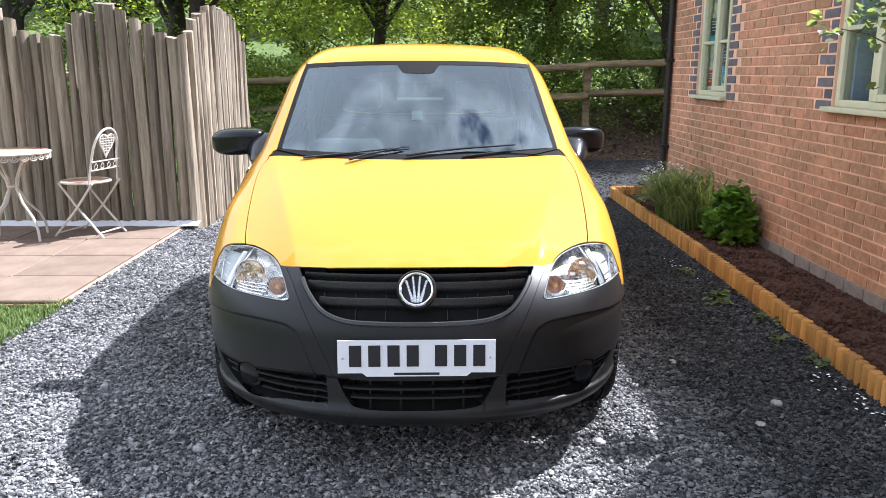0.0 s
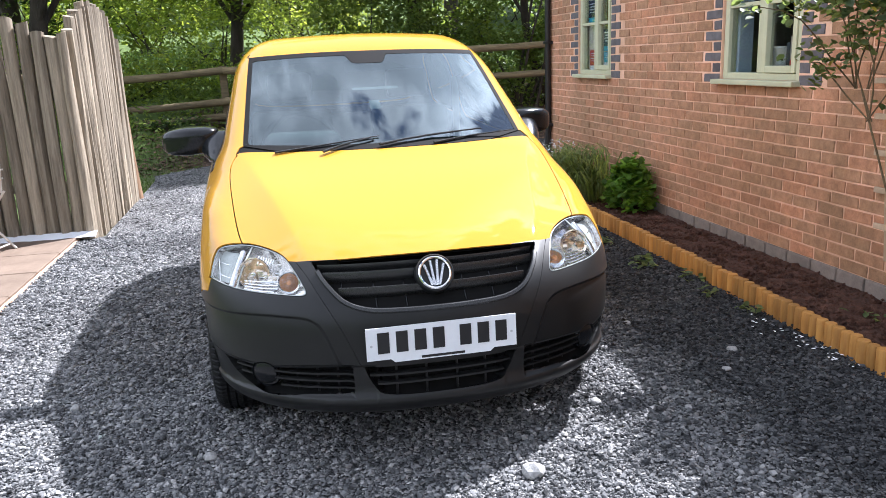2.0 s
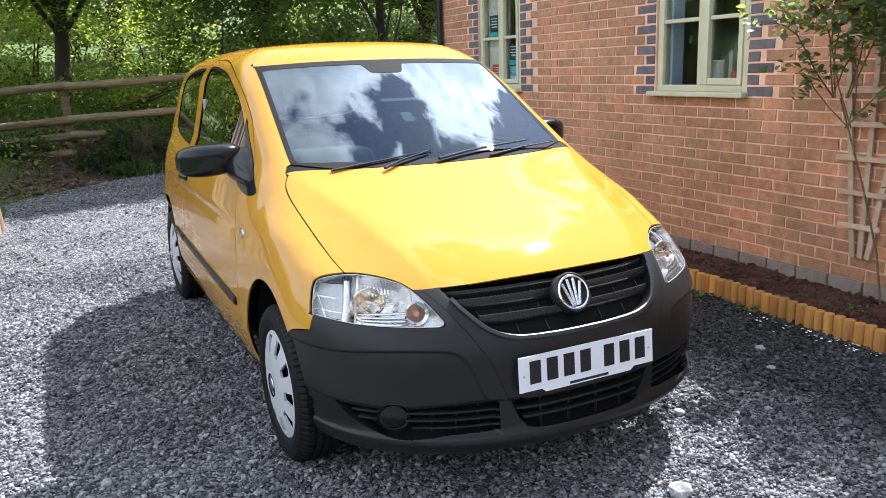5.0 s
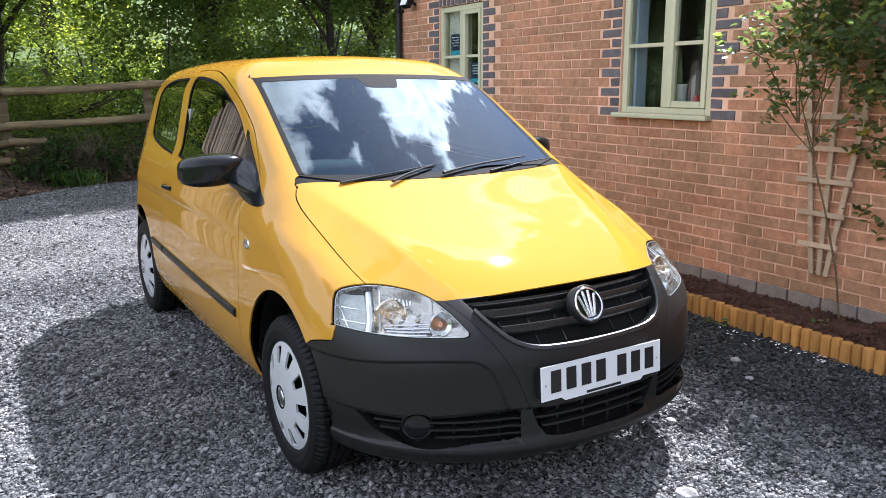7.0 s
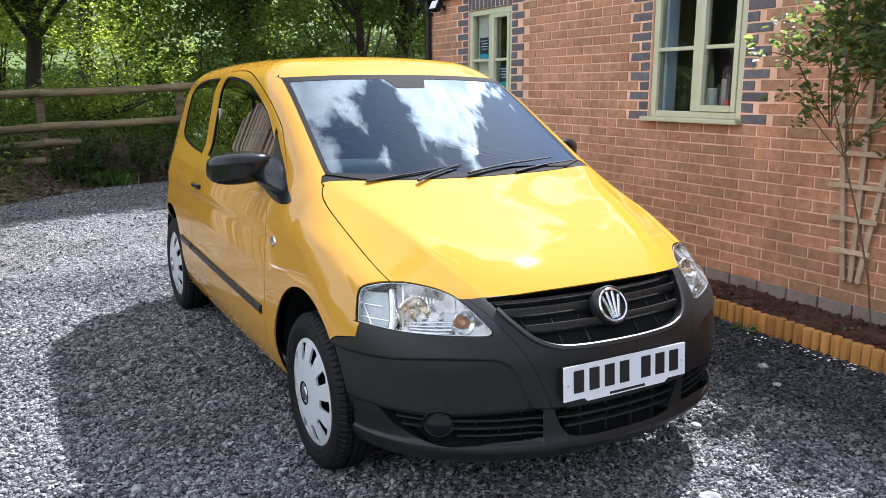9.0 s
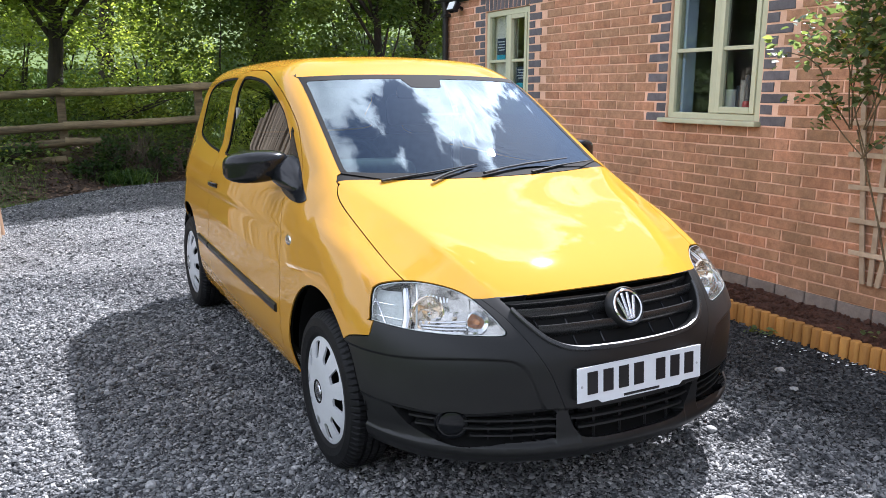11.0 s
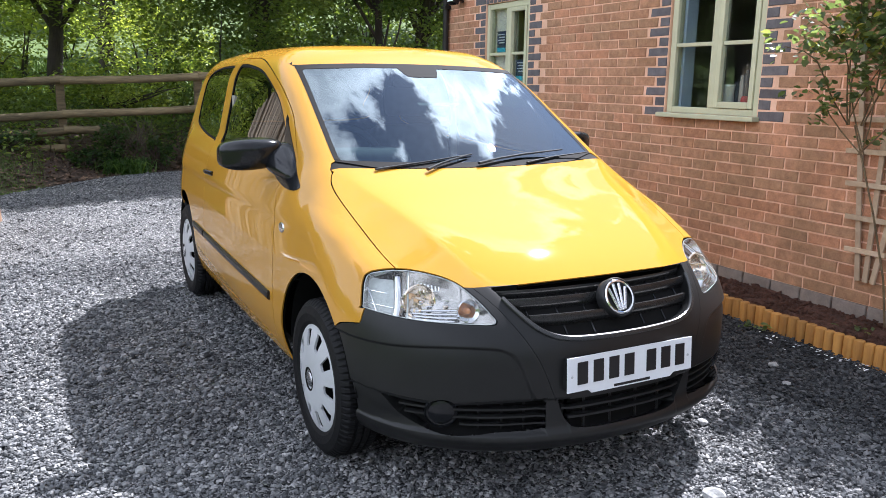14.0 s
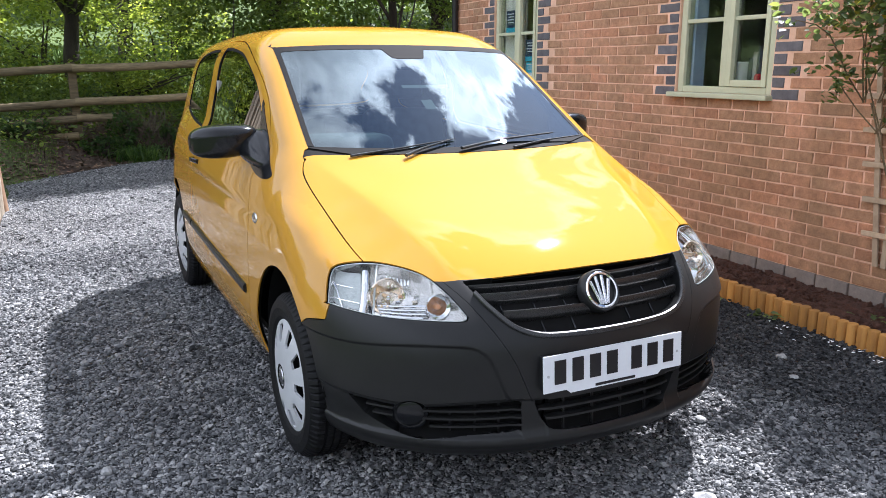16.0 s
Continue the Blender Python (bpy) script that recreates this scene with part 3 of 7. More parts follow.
part("masonry", box(7.8, 8.0, -6.8, WALL_END - 0.22, -0.15, EAVE), MORTAR, wall)


def brick_bm(length, height=0.065, thick=0.05):
    """A hand-made looking brick: its face is a little out of true."""
    bm = box(-thick, 0, -length / 2, length / 2, 0, height)
    for v in bm.verts:
        v.co.y += random.uniform(-0.0032, 0.0032)
        v.co.z += random.uniform(-0.0026, 0.0026)
    bmesh.ops.bevel(bm, geom=[e for e in bm.edges if all(v.co.x < -thick * 0.5 for v in e.verts)], offset=0.0035, segments=2, affect="EDGES")
    return bm


brick_mesh = {}
for key, length, height, mat_ in (("full", 0.223, 0.0640, BRICK), ("half", 0.105, 0.0640, BRICK), ("blue", 0.212, 0.062, BLUE_BRICK), ("blue_half", 0.100, 0.062, BLUE_BRICK), ("soldier", 0.060, 0.17, BLUE_BRICK), ("plinth", 0.225, 0.10, PLINTH)):
    brick_mesh[key] = []
    for _ in range(6 if mat_ is BRICK else 3):
        bm = brick_bm(length, height)
        me = bpy.data.meshes.new("brick")
        bm.to_mesh(me)
        bm.free()
        me.materials.append(mat_.m)
        brick_mesh[key].append(me)
far_v, far_f, far_b, far_bf, far_p, far_pf = [], [], [], [], [], []
COURSE, PITCH, BASE_Z = 0.075, 0.235, 0.095
singles = []


def lay(key, y, z, proud=0.0):
    """Lays one brick: its own object along the near stretch, joined farther off."""
    proud += random.uniform(0.002, 0.0052)
    tip = random.uniform(-0.5, 0.5)
    if 3.35 < y < 6.15 and 0.35 < z < 1.5 or key in ("soldier",) and y < 6:
        singles.append((key, y, z, proud, tip))
        return
    store, faces = (far_p, far_pf) if key == "plinth" else (far_b, far_bf) if key in ("blue", "blue_half", "soldier") else (far_v, far_f)
    me, base = random.choice(brick_mesh[key]), len(store)
    m = pose(WX + 0.0505 - proud, y, z, tip, 0, 0)
    store.extend(tuple(m @ v.co) for v in me.vertices)
    faces.extend(tuple(base + i for i in p.vertices) for p in me.polygons)


row = 0
while BASE_Z + COURSE * row + 0.06 < EAVE:
    z = BASE_Z + COURSE * row
    start = 0.6 + (PITCH / 2 if row % 2 else 0.0)
    stops_ = []
    if any(SILL - 0.04 < z + 0.03 < HEAD + 0.17 for _ in (0,)):
        at = 0.6
        for a, b in WINDOWS:
            long_ = row % 2 == 0
            jamb = 0.215 if long_ else 0.1025
            head = z + 0.03 > HEAD
            stops_.append((at, a - jamb - 0.010))
            lay("blue" if long_ else "blue_half", a - jamb / 2 - 0.004, z)
            lay("blue" if long_ else "blue_half", b + jamb / 2 + 0.004, z)
            at = b + jamb + 0.010
        stops_.append((at, WALL_END))
    else:
        stops_ = [(0.6, WALL_END)]
    for a, b in stops_:
        y = start + math.floor((a - start) / PITCH) * PITCH
        while y < b:
            lo, hi = max(y, a), min(y + PITCH, b)
            size = hi - lo
            if size > 0.19:
                lay("full", (lo + hi) / 2, z)
            elif size > 0.085:
                lay("half", (lo + hi) / 2, z)
            y += PITCH
    row += 1
for a, b in WINDOWS:
    k = int(round((b - a) / 0.075))
    for i in range(k):
        lay("soldier", a + (i + 0.5) * (b - a) / k, HEAD + 0.004)
for i in range(40):
    lay("plinth", 0.6 + 0.117 + i * 0.235, -0.01, 0.018)
for ob_, vs_, fs_, mt_ in (("brickwork", far_v, far_f, BRICK_FAR), ("dressings", far_b, far_bf, BLUE_BRICK), ("plinth", far_p, far_pf, PLINTH)):
    if not vs_:
        continue
    o = new(ob_, mesh_of(ob_, vs_, fs_, mt_))
    o.parent = wall
    tagged(o, {"brickwork": "red bricks in pale mortar", "dressings": "blue-grey bricks", "plinth": "grey-brown plinth bricks"}[ob_], kind="stuff")

# eaves, gutter, roof
roof = thing("roof", "dark tiled roof with black gutter", "roof", kind="structure")
part("soffit", box(WX - 0.018, WX + 0.25, -7.0, WALL_END + 0.05, EAVE, EAVE + 0.02), BLACK_PIPE, roof)
part("fascia", box(WX - 0.034, WX - 0.02, -7.0, WALL_END + 0.05, EAVE - 0.04, EAVE + 0.09), BLACK_PIPE, roof)
slope_bm = bmesh.new()
sl = [slope_bm.verts.new(p) for p in ((WX - 0.045, -7.1, EAVE + 0.03), (WX - 0.045, WALL_END + 0.12, EAVE + 0.03), (5.3, WALL_END + 0.12, EAVE + 1.05), (5.3, -7.1, EAVE + 1.05), (8.1, -7.1, EAVE + 0.05), (8.1, WALL_END + 0.12, EAVE + 0.05))]
slope_bm.faces.new(sl[:4])
slope_bm.faces.new((sl[3], sl[2], sl[5], sl[4]))
slope_bm.faces.new((sl[1], sl[5], sl[2]))
slope_bm.faces.new((sl[0], sl[3], sl[4]))
part("slope", slope_bm, mottled("dark_roof_tile", (0.05, 0.04, 0.035), (0.10, 0.08, 0.07), 6, 0.8, 0.5, 0.01, 8, None), roof)
gut = [(WX - 0.064 + 0.028 * math.cos(a), EAVE + 0.01 + 0.030 * math.sin(a)) for a in (math.pi + math.pi * k / 8 for k in range(9))]
bm = bmesh.new()
rings = [[bm.verts.new((x, y, z)) for x, z in gut] for y in (-7.0, WALL_END + 0.08)]
for k in range(8):
    bm.faces.new((rings[0][k], rings[0][k + 1], rings[1][k + 1], rings[1][k]))
part("gutter", bm, BLACK_PIPE, roof, "black half-round gutter", True)
pipe = thing("downpipe", "black plastic downpipe on brick wall corner", "downpipe")
part("pipe", tube([(WX - 0.045, WALL_END - 0.10, 0.02), (WX - 0.045, WALL_END - 0.10, 2.28), (WX - 0.066, WALL_END - 0.10, EAVE - 0.012)], 0.034, 16), BLACK_PIPE, pipe, "", True)
for z in (0.55, 1.5, 2.2):
    part("bracket", box(WX - 0.085, WX + 0.0, WALL_END - 0.155, WALL_END - 0.045, z, z + 0.035, 0.005), BLACK_PIPE, pipe)
flood = thing("flood_light", "small black floodlight under the eaves", "lamp", pose(WX - 0.10, 8.62, 2.27, 0, 25, 0))
part("bracket", box(0.0, 0.10, -0.02, 0.02, 0.02, 0.05), BLACK_PIPE, flood)
part("head", box(-0.05, 0.02, -0.08, 0.08, -0.05, 0.06, 0.01), PLASTIC_GLOSS, flood)
part("lens", box(-0.056, -0.051, -0.068, 0.068, -0.04, 0.05), PLATE, flood)

# dim rooms behind the windows
room = thing("room", "dim interior behind the windows", "room", kind="structure")
part("room_back", box(4.2, 4.25, 2.5, 8.8, 0.2, 2.39), DARK_ROOM, room)
part("room_floor", box(WX + 0.23, 4.2, 2.5, 8.8, 0.2, 0.25), DARK_ROOM, room)
part("partition", box(WX + 0.23, 4.2, 6.2, 6.25, 0.25, 2.39), DARK_ROOM, room)
part("ceiling", box(WX + 0.23, 7.7, -6.7, 8.8, 2.36, 2.395), DARK_ROOM, room)


def window(name, a, b, label):
    w = tagged(new(name), label, "window", kind="structure")
    w.matrix_basis = pose(WX + 0.02, (a + b) / 2, SILL)
    h, q = (b - a) / 2 - 0.004, HEAD - SILL - 0.005
    part("window_frame", box(0.0, 0.07, -h, -h + 0.055, 0.0, q, 0.006), SAGE, w, "sage green painted timber")
    part("jamb", box(0.0, 0.07, h - 0.055, h, 0.0, q, 0.006), SAGE, w)
    part("head", box(0.001, 0.069, -h + 0.056, h - 0.056, q - 0.055, q, 0.006), SAGE, w)
    part("bottom_rail", box(0.001, 0.069, -h + 0.056, h - 0.056, 0.0, 0.045, 0.006), SAGE, w)
    part("mullion", box(-0.002, 0.068, -0.035, 0.03, 0.046, q - 0.056, 0.006), SAGE, w)
    # the casement on the near half stands proud of its frame
    cas = None
    for name_, y0, y1, z0, z1 in (("stile", -h + 0.058, -h + 0.098, 0.048, q - 0.058), ("stile", -0.075, -0.037, 0.048, q - 0.058), ("rail", -h + 0.099, -0.076, 0.048, 0.093), ("rail", -h + 0.099, -0.076, q - 0.100, q - 0.058)):
        piece = part(name_ if cas else "casement", box(-0.010, 0.05, y0, y1, z0, z1, 0.006), SAGE, cas or w)
        cas = cas or piece
    tz = 1.672 - SILL
    part("glazing_bar", box(0.005, 0.05, -h + 0.099, -0.076, tz - 0.014, tz + 0.014, 0.004), SAGE, cas)
    part("glazing_bar", box(0.005, 0.06, 0.031, h - 0.056, tz - 0.014, tz + 0.014, 0.004), SAGE, w)
    for y0, y1, z0, z1 in ((-h + 0.099, -0.076, 0.094, tz - 0.015), (-h + 0.099, -0.076, tz + 0.015, q - 0.101), (0.031, h - 0.056, 0.046, tz - 0.015), (0.031, h - 0.056, tz + 0.015, q - 0.056)):
        part("pane", box(0.026, 0.030, y0, y1, z0, z1), HOUSE_GLASS, cas if y1 < 0 else w, "clear window glass")
    part("window_sill", box(-0.085, 0.0, -h - 0.025, h + 0.03, -0.035, 0.0, 0.008), SAGE, w, "sage green painted sill")
    return w


window("window_1", *WINDOWS[0], "sage green timber casement window in brick wall")
window("window_2", *WINDOWS[1], "sage green timber window with leaflets in brick wall")
blind = part("blind", box(WX + 0.094, WX + 0.205, 5.212, 5.282, SILL + 0.002, HEAD - 0.02, 0.006), CURTAIN)
tagged(blind, "blue-grey blind folded against the window reveal", "blind")
shelf = part("window_board", box(WX + 0.095, WX + 0.36, 4.40, 5.28, SILL - 0.03, SILL), SAGE)
tagged(shelf, "painted inner window board under window", "shelf")
shelf = part("window_board", box(WX + 0.095, WX + 0.36, 7.26, 8.09, SILL - 0.03, SILL), SAGE)
tagged(shelf, "painted inner window board under window", "shelf")
cream = part("curtain", box(WX + 0.105, WX + 0.115, 7.62, 8.09, SILL + 0.02, HEAD - 0.02), mottled("cream_cloth", (0.74, 0.70, 0.60), (0.84, 0.80, 0.70), 6, 0.9, 0.1, 0.002, 8, None))
tagged(cream, "pale cream curtain hanging behind window glass", "curtain")
pot = part("pot", lathe([(0.0, 0.0), (0.050, 0.0), (0.060, 0.20), (0.065, 0.207), (0.062, 0.215), (0.055, 0.20), (0.0, 0.18)], 28), CREAM_POT, smooth=True, at=pose(WX + 0.155, 4.80, SILL + 0.0))
tagged(pot, "white ceramic pot on the window board", "pot")
for y, h_, c in ((4.725, 0.24, FABRIC), (4.685, 0.28, PALE), (4.645, 0.32, FABRIC), (4.605, 0.30, TRIM)):
    bk = part("book", box(WX + 0.15, WX + 0.28, y - 0.018, y + 0.018, SILL, SILL + h_, 0.003), c)
    tagged(bk, "dark book standing on the window board", "book", "books on the window board")
RED = Mat("red_print", (0.55, 0.03, 0.03), 0.5)
CYAN = Mat("cyan_print", (0.05, 0.45, 0.60), 0.5)
NAVY = Mat("navy_print", (0.015, 0.03, 0.085), 0.5)
tub = part("tub", lathe([(0.0, 0.0), (0.026, 0.0), (0.027, 0.12), (0.018, 0.135), (0.0, 0.135)], 20), RED, smooth=True, at=pose(WX + 0.125, 4.62, SILL))
tagged(tub, "small red tub on the window board", "tub")


def leaflet(y0, y1, z0, z1, top, foot, label):
    lf = part("leaflet", box(WX + 0.052, WX + 0.0535, y0, y1, z0, z1), top)
    tagged(lf, label, "leaflet", "leaflets in the window")
    h_ = z1 - z0
    part("foot", box(WX + 0.0508, WX + 0.0518, y0, y1, z0, z0 + h_ * 0.22), foot, lf)
    for i in range(4):
        z = z1 - h_ * (0.18 + 0.13 * i)
        part("bar", box(WX + 0.0508, WX + 0.0518, y0 + 0.02, y1 - 0.02 - 0.02 * (i % 2), z, z + h_ * 0.045), PLATE, lf)


leaflet(7.765, 7.935, 1.69, 1.905, NAVY, CYAN, "navy and cyan leaflet stuck behind glass")
leaflet(7.36, 7.545, 1.40, 1.61, NAVY, CYAN, "navy and cyan leaflet stuck behind glass")
leaflet(7.38, 7.53, 1.262, 1.39, CYAN, PLATE, "bright cyan leaflet stuck behind glass")
leaflet(7.745, 7.90, 1.215, 1.41, RED, PLATE, "red and white leaflet stuck behind glass")

# ---- fences ----
def pole_bm(height, radius, g, sides=9, half=False, rough=0.004):
    """A split or round pole with an uneven skin and a worn top."""
    bm = bmesh.new()
    n, rings = 7, []
    ph = g.uniform(0, 6, 4)
    for i in range(n):
        q = i / (n - 1)
        z = height * q
        ring = []
        for k in range(sides):
            a = 2 * math.pi * k / sides if not half else math.pi + math.pi * k / (sides - 1)
            r = radius * (1 - 0.06 * q) + rough * (math.sin(3 * a + ph[0] + 4 * q) + math.sin(2 * a + ph[1] - 3 * q))
            wob = 0.006 * math.sin(ph[2] + 5 * q)
            ring.append(bm.verts.new((r * math.cos(a) + wob, r * math.sin(a) * (0.75 if half else 1), z + (0.012 * math.cos(a + ph[3]) if i == n - 1 else 0))))
        rings.append(ring)
    for r, s in zip(rings, rings[1:]):
        for k in range(sides):
            bm.faces.new((r[k], r[(k + 1) % sides], s[(k + 1) % sides], s[k]))
    bm.faces.new(rings[-1])
    bm.faces.new(rings[0][::-1])
    bmesh.ops.recalc_face_normals(bm, faces=bm.faces)
    return bm


gp = np.random.default_rng(11)
fence = thing("pole_fence", "tall weathered grey fence of upright wooden poles", "fence", kind="")
x = -2.17
while x > -5.6:
    r = 0.050 + 0.006 * gp.uniform(-1, 1)
    x -= r
    h = 1.845 + 0.135 * math.cos(2 * math.pi * (x + 2.87) / 1.12) + 0.03 * gp.uniform(-1, 1)
    part("pole", pole_bm(h, r * 0.985, gp), WOOD_GREY, fence, "", True, pose(x, 7.04 + 0.012 * gp.uniform(-1, 1), -0.02, 0, 0.5 * gp.uniform(-1, 1), gp.uniform(0, 360)))
    x -= r * 0.96
y = 7.09
while y < 8.95:
    r = 0.047 + 0.006 * gp.uniform(-1, 1)
    y += r
    h = 1.70 + 0.31 * math.sin(math.pi * min(max((y - 7.0) / 1.98, 0), 1)) ** 0.8 + 0.035 * gp.uniform(-1, 1)
    part("pole", pole_bm(h, r * 0.985, gp), WOOD_GREY, fence, "", True, pose(-2.19 + 0.012 * gp.uniform(-1, 1), y, -0.02, 0.4 * gp.uniform(-1, 1), 0, gp.uniform(0, 360)))
    y += r * 0.96
for z in (0.45, 1.35):
    part("back_rail", tube([(-2.25, 7.12, z), (-5.6, 7.12, z)], 0.04, 8), WOOD_GREY, fence)
    part("back_rail", tube([(-2.27, 7.12, z), (-2.27, 9.0, z)], 0.035, 8), WOOD_GREY, fence)
endpost = part("post", pole_bm(1.66, 0.052, gp, 12), mottled("brown_post", (0.16, 0.09, 0.05), (0.34, 0.215, 0.13), 7, 0.85, 0.5, 0.006, 5, None, 0.2, (1, 1, 0.1)), None, "", True, pose(-2.155, 9.06, -0.03, 1.5, -3.0, 0))
tagged(endpost, "brown round post at the end of pole fence", "post")

# post and rail fence along the bank
rails = thing("rail_fence", "old post and rail fence along the wooded bank", "fence")
RAIL_Y = 13.55


def rail_z(x):
    return 0.046 * x


POSTS = (-5.3, -3.36, -1.40, 0.57, 2.54, 4.5, 6.5)
for px_ in POSTS:
    b = float(land(px_, RAIL_Y)) - 0.1
    part("post", box(-0.06, 0.06, -0.05, 0.05, 0, 1.46 + rail_z(px_) - b, 0.012), WOOD_RAIL, rails, "", False, pose(px_, RAIL_Y + 0.07, b, 0, 0.6 * gp.uniform(-1, 1), 4 * gp.uniform(-1, 1)))
for z, stop in ((1.385, 9.0), (0.895, 9.0), (0.66, -0.80), (0.415, -1.40)):
    for a, b in zip(POSTS, POSTS[1:]):
        if a > stop - 0.1:
            continue
        b = min(b, stop)
        pts = []
        for i in range(9):
            q = i / 8
            x_ = a + (b - a) * q
            pts.append((x_, RAIL_Y - 0.03 + 0.014 * math.sin(3 * q + a), z + rail_z(x_) + 0.020 * math.sin(2.5 * q + a * 3 + z)))
        part("rail", tube(pts, [0.062, 0.058, 0.063, 0.059, 0.056, 0.060, 0.057, 0.061, 0.060], 12), WOOD_RAIL, rails, "", True)

# ---- flower bed, edging, plants ----
soil_bm = bmesh.new()
nx, ny_ = 16, 130
grid = [[None] * ny_ for _ in range(nx)]
for i in range(nx):
    for j in range(ny_):
        x, y = 1.965 + (WX - 1.965) * i / (nx - 1), -2.0 + 10.75 * j / (ny_ - 1)
        z = 0.045 - 0.03 * i / (nx - 1) + 0.020 * noise.noise(Vector((x * 6, y * 6, 0))) + 0.016 * noise.noise(Vector((x * 19, y * 19, 3)))
        grid[i][j] = soil_bm.verts.new((x, y, z))
for i in range(nx - 1):
    for j in range(ny_ - 1):
        soil_bm.faces.new((grid[i][j], grid[i + 1][j], grid[i + 1][j + 1], grid[i][j + 1]))
bed = part("flower_bed", soil_bm, SOIL, None, "", True)
tagged(bed, "dark brown bare soil bed along brick wall", "soil", kind="structure")
gs = np.random.default_rng(5)
n = 6000
x, y = gs.uniform(1.99, 2.6, n), gs.uniform(2.6, 8.7, n)
crumb = np.array([(1, 0, 0.1), (-1, 0.1, 0), (0.1, 0.9, 0), (0, -0.85, 0.1), (0.15, 0.1, 0.7), (0, 0, -0.6)])
z = 0.045 - 0.03 * (x - 1.965) / 0.665
me = scatter("soil_crumbs", np.stack([x, y, z + 0.004], 1), crumb, STONE_F, 0.009 * gs.lognormal(0, 0.5, n), spin(n, 1.0, gs), SOIL)
tagged(new("soil_crumbs", me), "crumbs of dark soil on the bed", "soil", kind="stuff")

edging = thing("log_edging", "orange-brown treated log roll edging round bed", "edging")
log_meshes = []
for k in range(6):
    r_ = 0.0285 + 0.0012 * (k % 3 - 1)
    bm = lathe([(0.0, 0.0), (r_, 0.0), (r_ * 0.99, 0.09), (r_, 0.176), (r_ * 0.88, 0.184), (0.0, 0.186 + 0.001 * (k % 2))], 16)
    me = bpy.data.meshes.new("log")
    bm.to_mesh(me)
    bm.free()
    me.materials.append(WOOD_LOG.m)
    me.shade_smooth()
    me.set_sharp_from_angle(angle=radians(50))
    log_meshes.append(me)
y, k = -2.0, 0
while y < 8.78:
    x = 1.905 + 0.075 * min(max((y - 2.8) / 2.4, 0), 1) ** 0.8
    o = new("log", log_meshes[int(gs.integers(6))])
    o.parent = edging
    o.matrix_basis = pose(x + 0.003 * gs.uniform(-1, 1), y, -0.070 + 0.004 * gs.uniform(-1, 1), 0.8 * gs.uniform(-1, 1), 1.0 * gs.uniform(-1, 1), gs.uniform(0, 360))
    y += 0.0585
x = 1.99
while x < 2.56:
    o = new("log", log_meshes[int(gs.integers(6))])
    o.parent = edging
    o.matrix_basis = pose(x, 8.80, -0.06, 0, 0, gs.uniform(0, 360))
    x += 0.0585


def leaf_cloud(name, centres, spread, per, size, material, g, parent=None, label="", shape=LEAF_V, faces=LEAF_F, tilt=0.9, flat=(1, 1, 1)):
    """Leaves thrown round each centre, in one mesh."""
    c = np.repeat(np.asarray(centres, float), per, axis=0)
    d = g.normal(0, 1, c.shape)
    d *= (g.uniform(0.25, 1, len(c)) / np.maximum(np.linalg.norm(d, axis=1), 1e-6))[:, None]
    p = c + d * np.asarray(spread) * np.asarray(flat)
    s = size * g.uniform(0.6, 1.25, len(c))
    ob = new(name, scatter(name, p, shape, faces, s, spin(len(c), tilt, g), material))
    if parent is not None:
        ob.parent = parent
    if label:
        tagged(ob, label)
    return ob


# strap-leaved clump
lily = thing("lily_clump", "arching green strap-leaved clump in bed", "plant", pose(2.27, 7.05, 0.03))
bm = bmesh.new()
for i in range(460):
    a, rr = gs.uniform(0, 2 * math.pi), 0.26 * math.sqrt(gs.uniform())
    b, reach, h = gs.uniform(0, 2 * math.pi), gs.uniform(0.16, 0.66), gs.uniform(0.34, 0.72)
    o = Vector((rr * math.cos(a) * 0.9, rr * math.sin(a) * 1.6, 0))
    d = Vector((math.cos(b), math.sin(b), 0))
    if o.x + d.x * reach > 0.26:
        d.x *= -0.6
    side_ = Vector((-d.y, d.x, 0)) * 0.0068
    prev = None
    for q in (0, 0.3, 0.6, 0.85, 1.0):
        c = o + d * (reach * q * q) + Vector((0, 0, h * (1.35 * q - 0.72 * q * q * q)))
        w = side_ * (1.0 if q < 0.7 else 1.0 - (q - 0.7) * 3)
        row_ = (bm.verts.new(c - w), bm.verts.new(c + w))
        if prev:
            bm.faces.new((prev[0], prev[1], row_[1], row_[0]))
        prev = row_
part("strap_leaves", bm, LEAF_GRASSY, lily, "long arching green leaves")
tagged(leaf_cloud("flowers", gs.uniform((-0.22, 0.45, 0.30), (0.15, 0.95, 0.46), (34, 3)), 0.035, 9, 0.024, PLATE, gs, lily, "small white flowers"), kind="stuff")

leaf_cloud("grey_leaves", gs.uniform((-0.22, 0.45, 0.06), (0.18, 0.95, 0.36), (60, 3)), 0.05, 9, 0.045, LEAF_GRASSY, gs, lily, "grey-green leaves below the flowers")

# leafy clump beside it
col = thing("leafy_clump", "bushy bright green lobed-leaf plant in bed", "plant", pose(2.42, 6.30, 0.03))
LOBED_V = [(0, 0, 0)] + [((0.5 + 0.09 * math.cos(6 * a)) * math.sin(a), 0.45 + (0.5 + 0.09 * math.cos(6 * a)) * -math.cos(a), 0.07 * math.cos(3 * a)) for a in (0.5 + 5.28 * k / 11 for k in range(12))]
LOBED_F = [(0, k, k + 1) for k in range(1, 12)]
cs = []
while len(cs) < 130:
    q = gs.uniform((-1, -1, 0.1), (1, 1, 1.0))
    if 0.5 < (q[0] ** 2 + q[1] ** 2 + q[2] ** 2) < 1:
        cs.append((q[0] * 0.20, q[1] * 0.26, q[2] * 0.46))
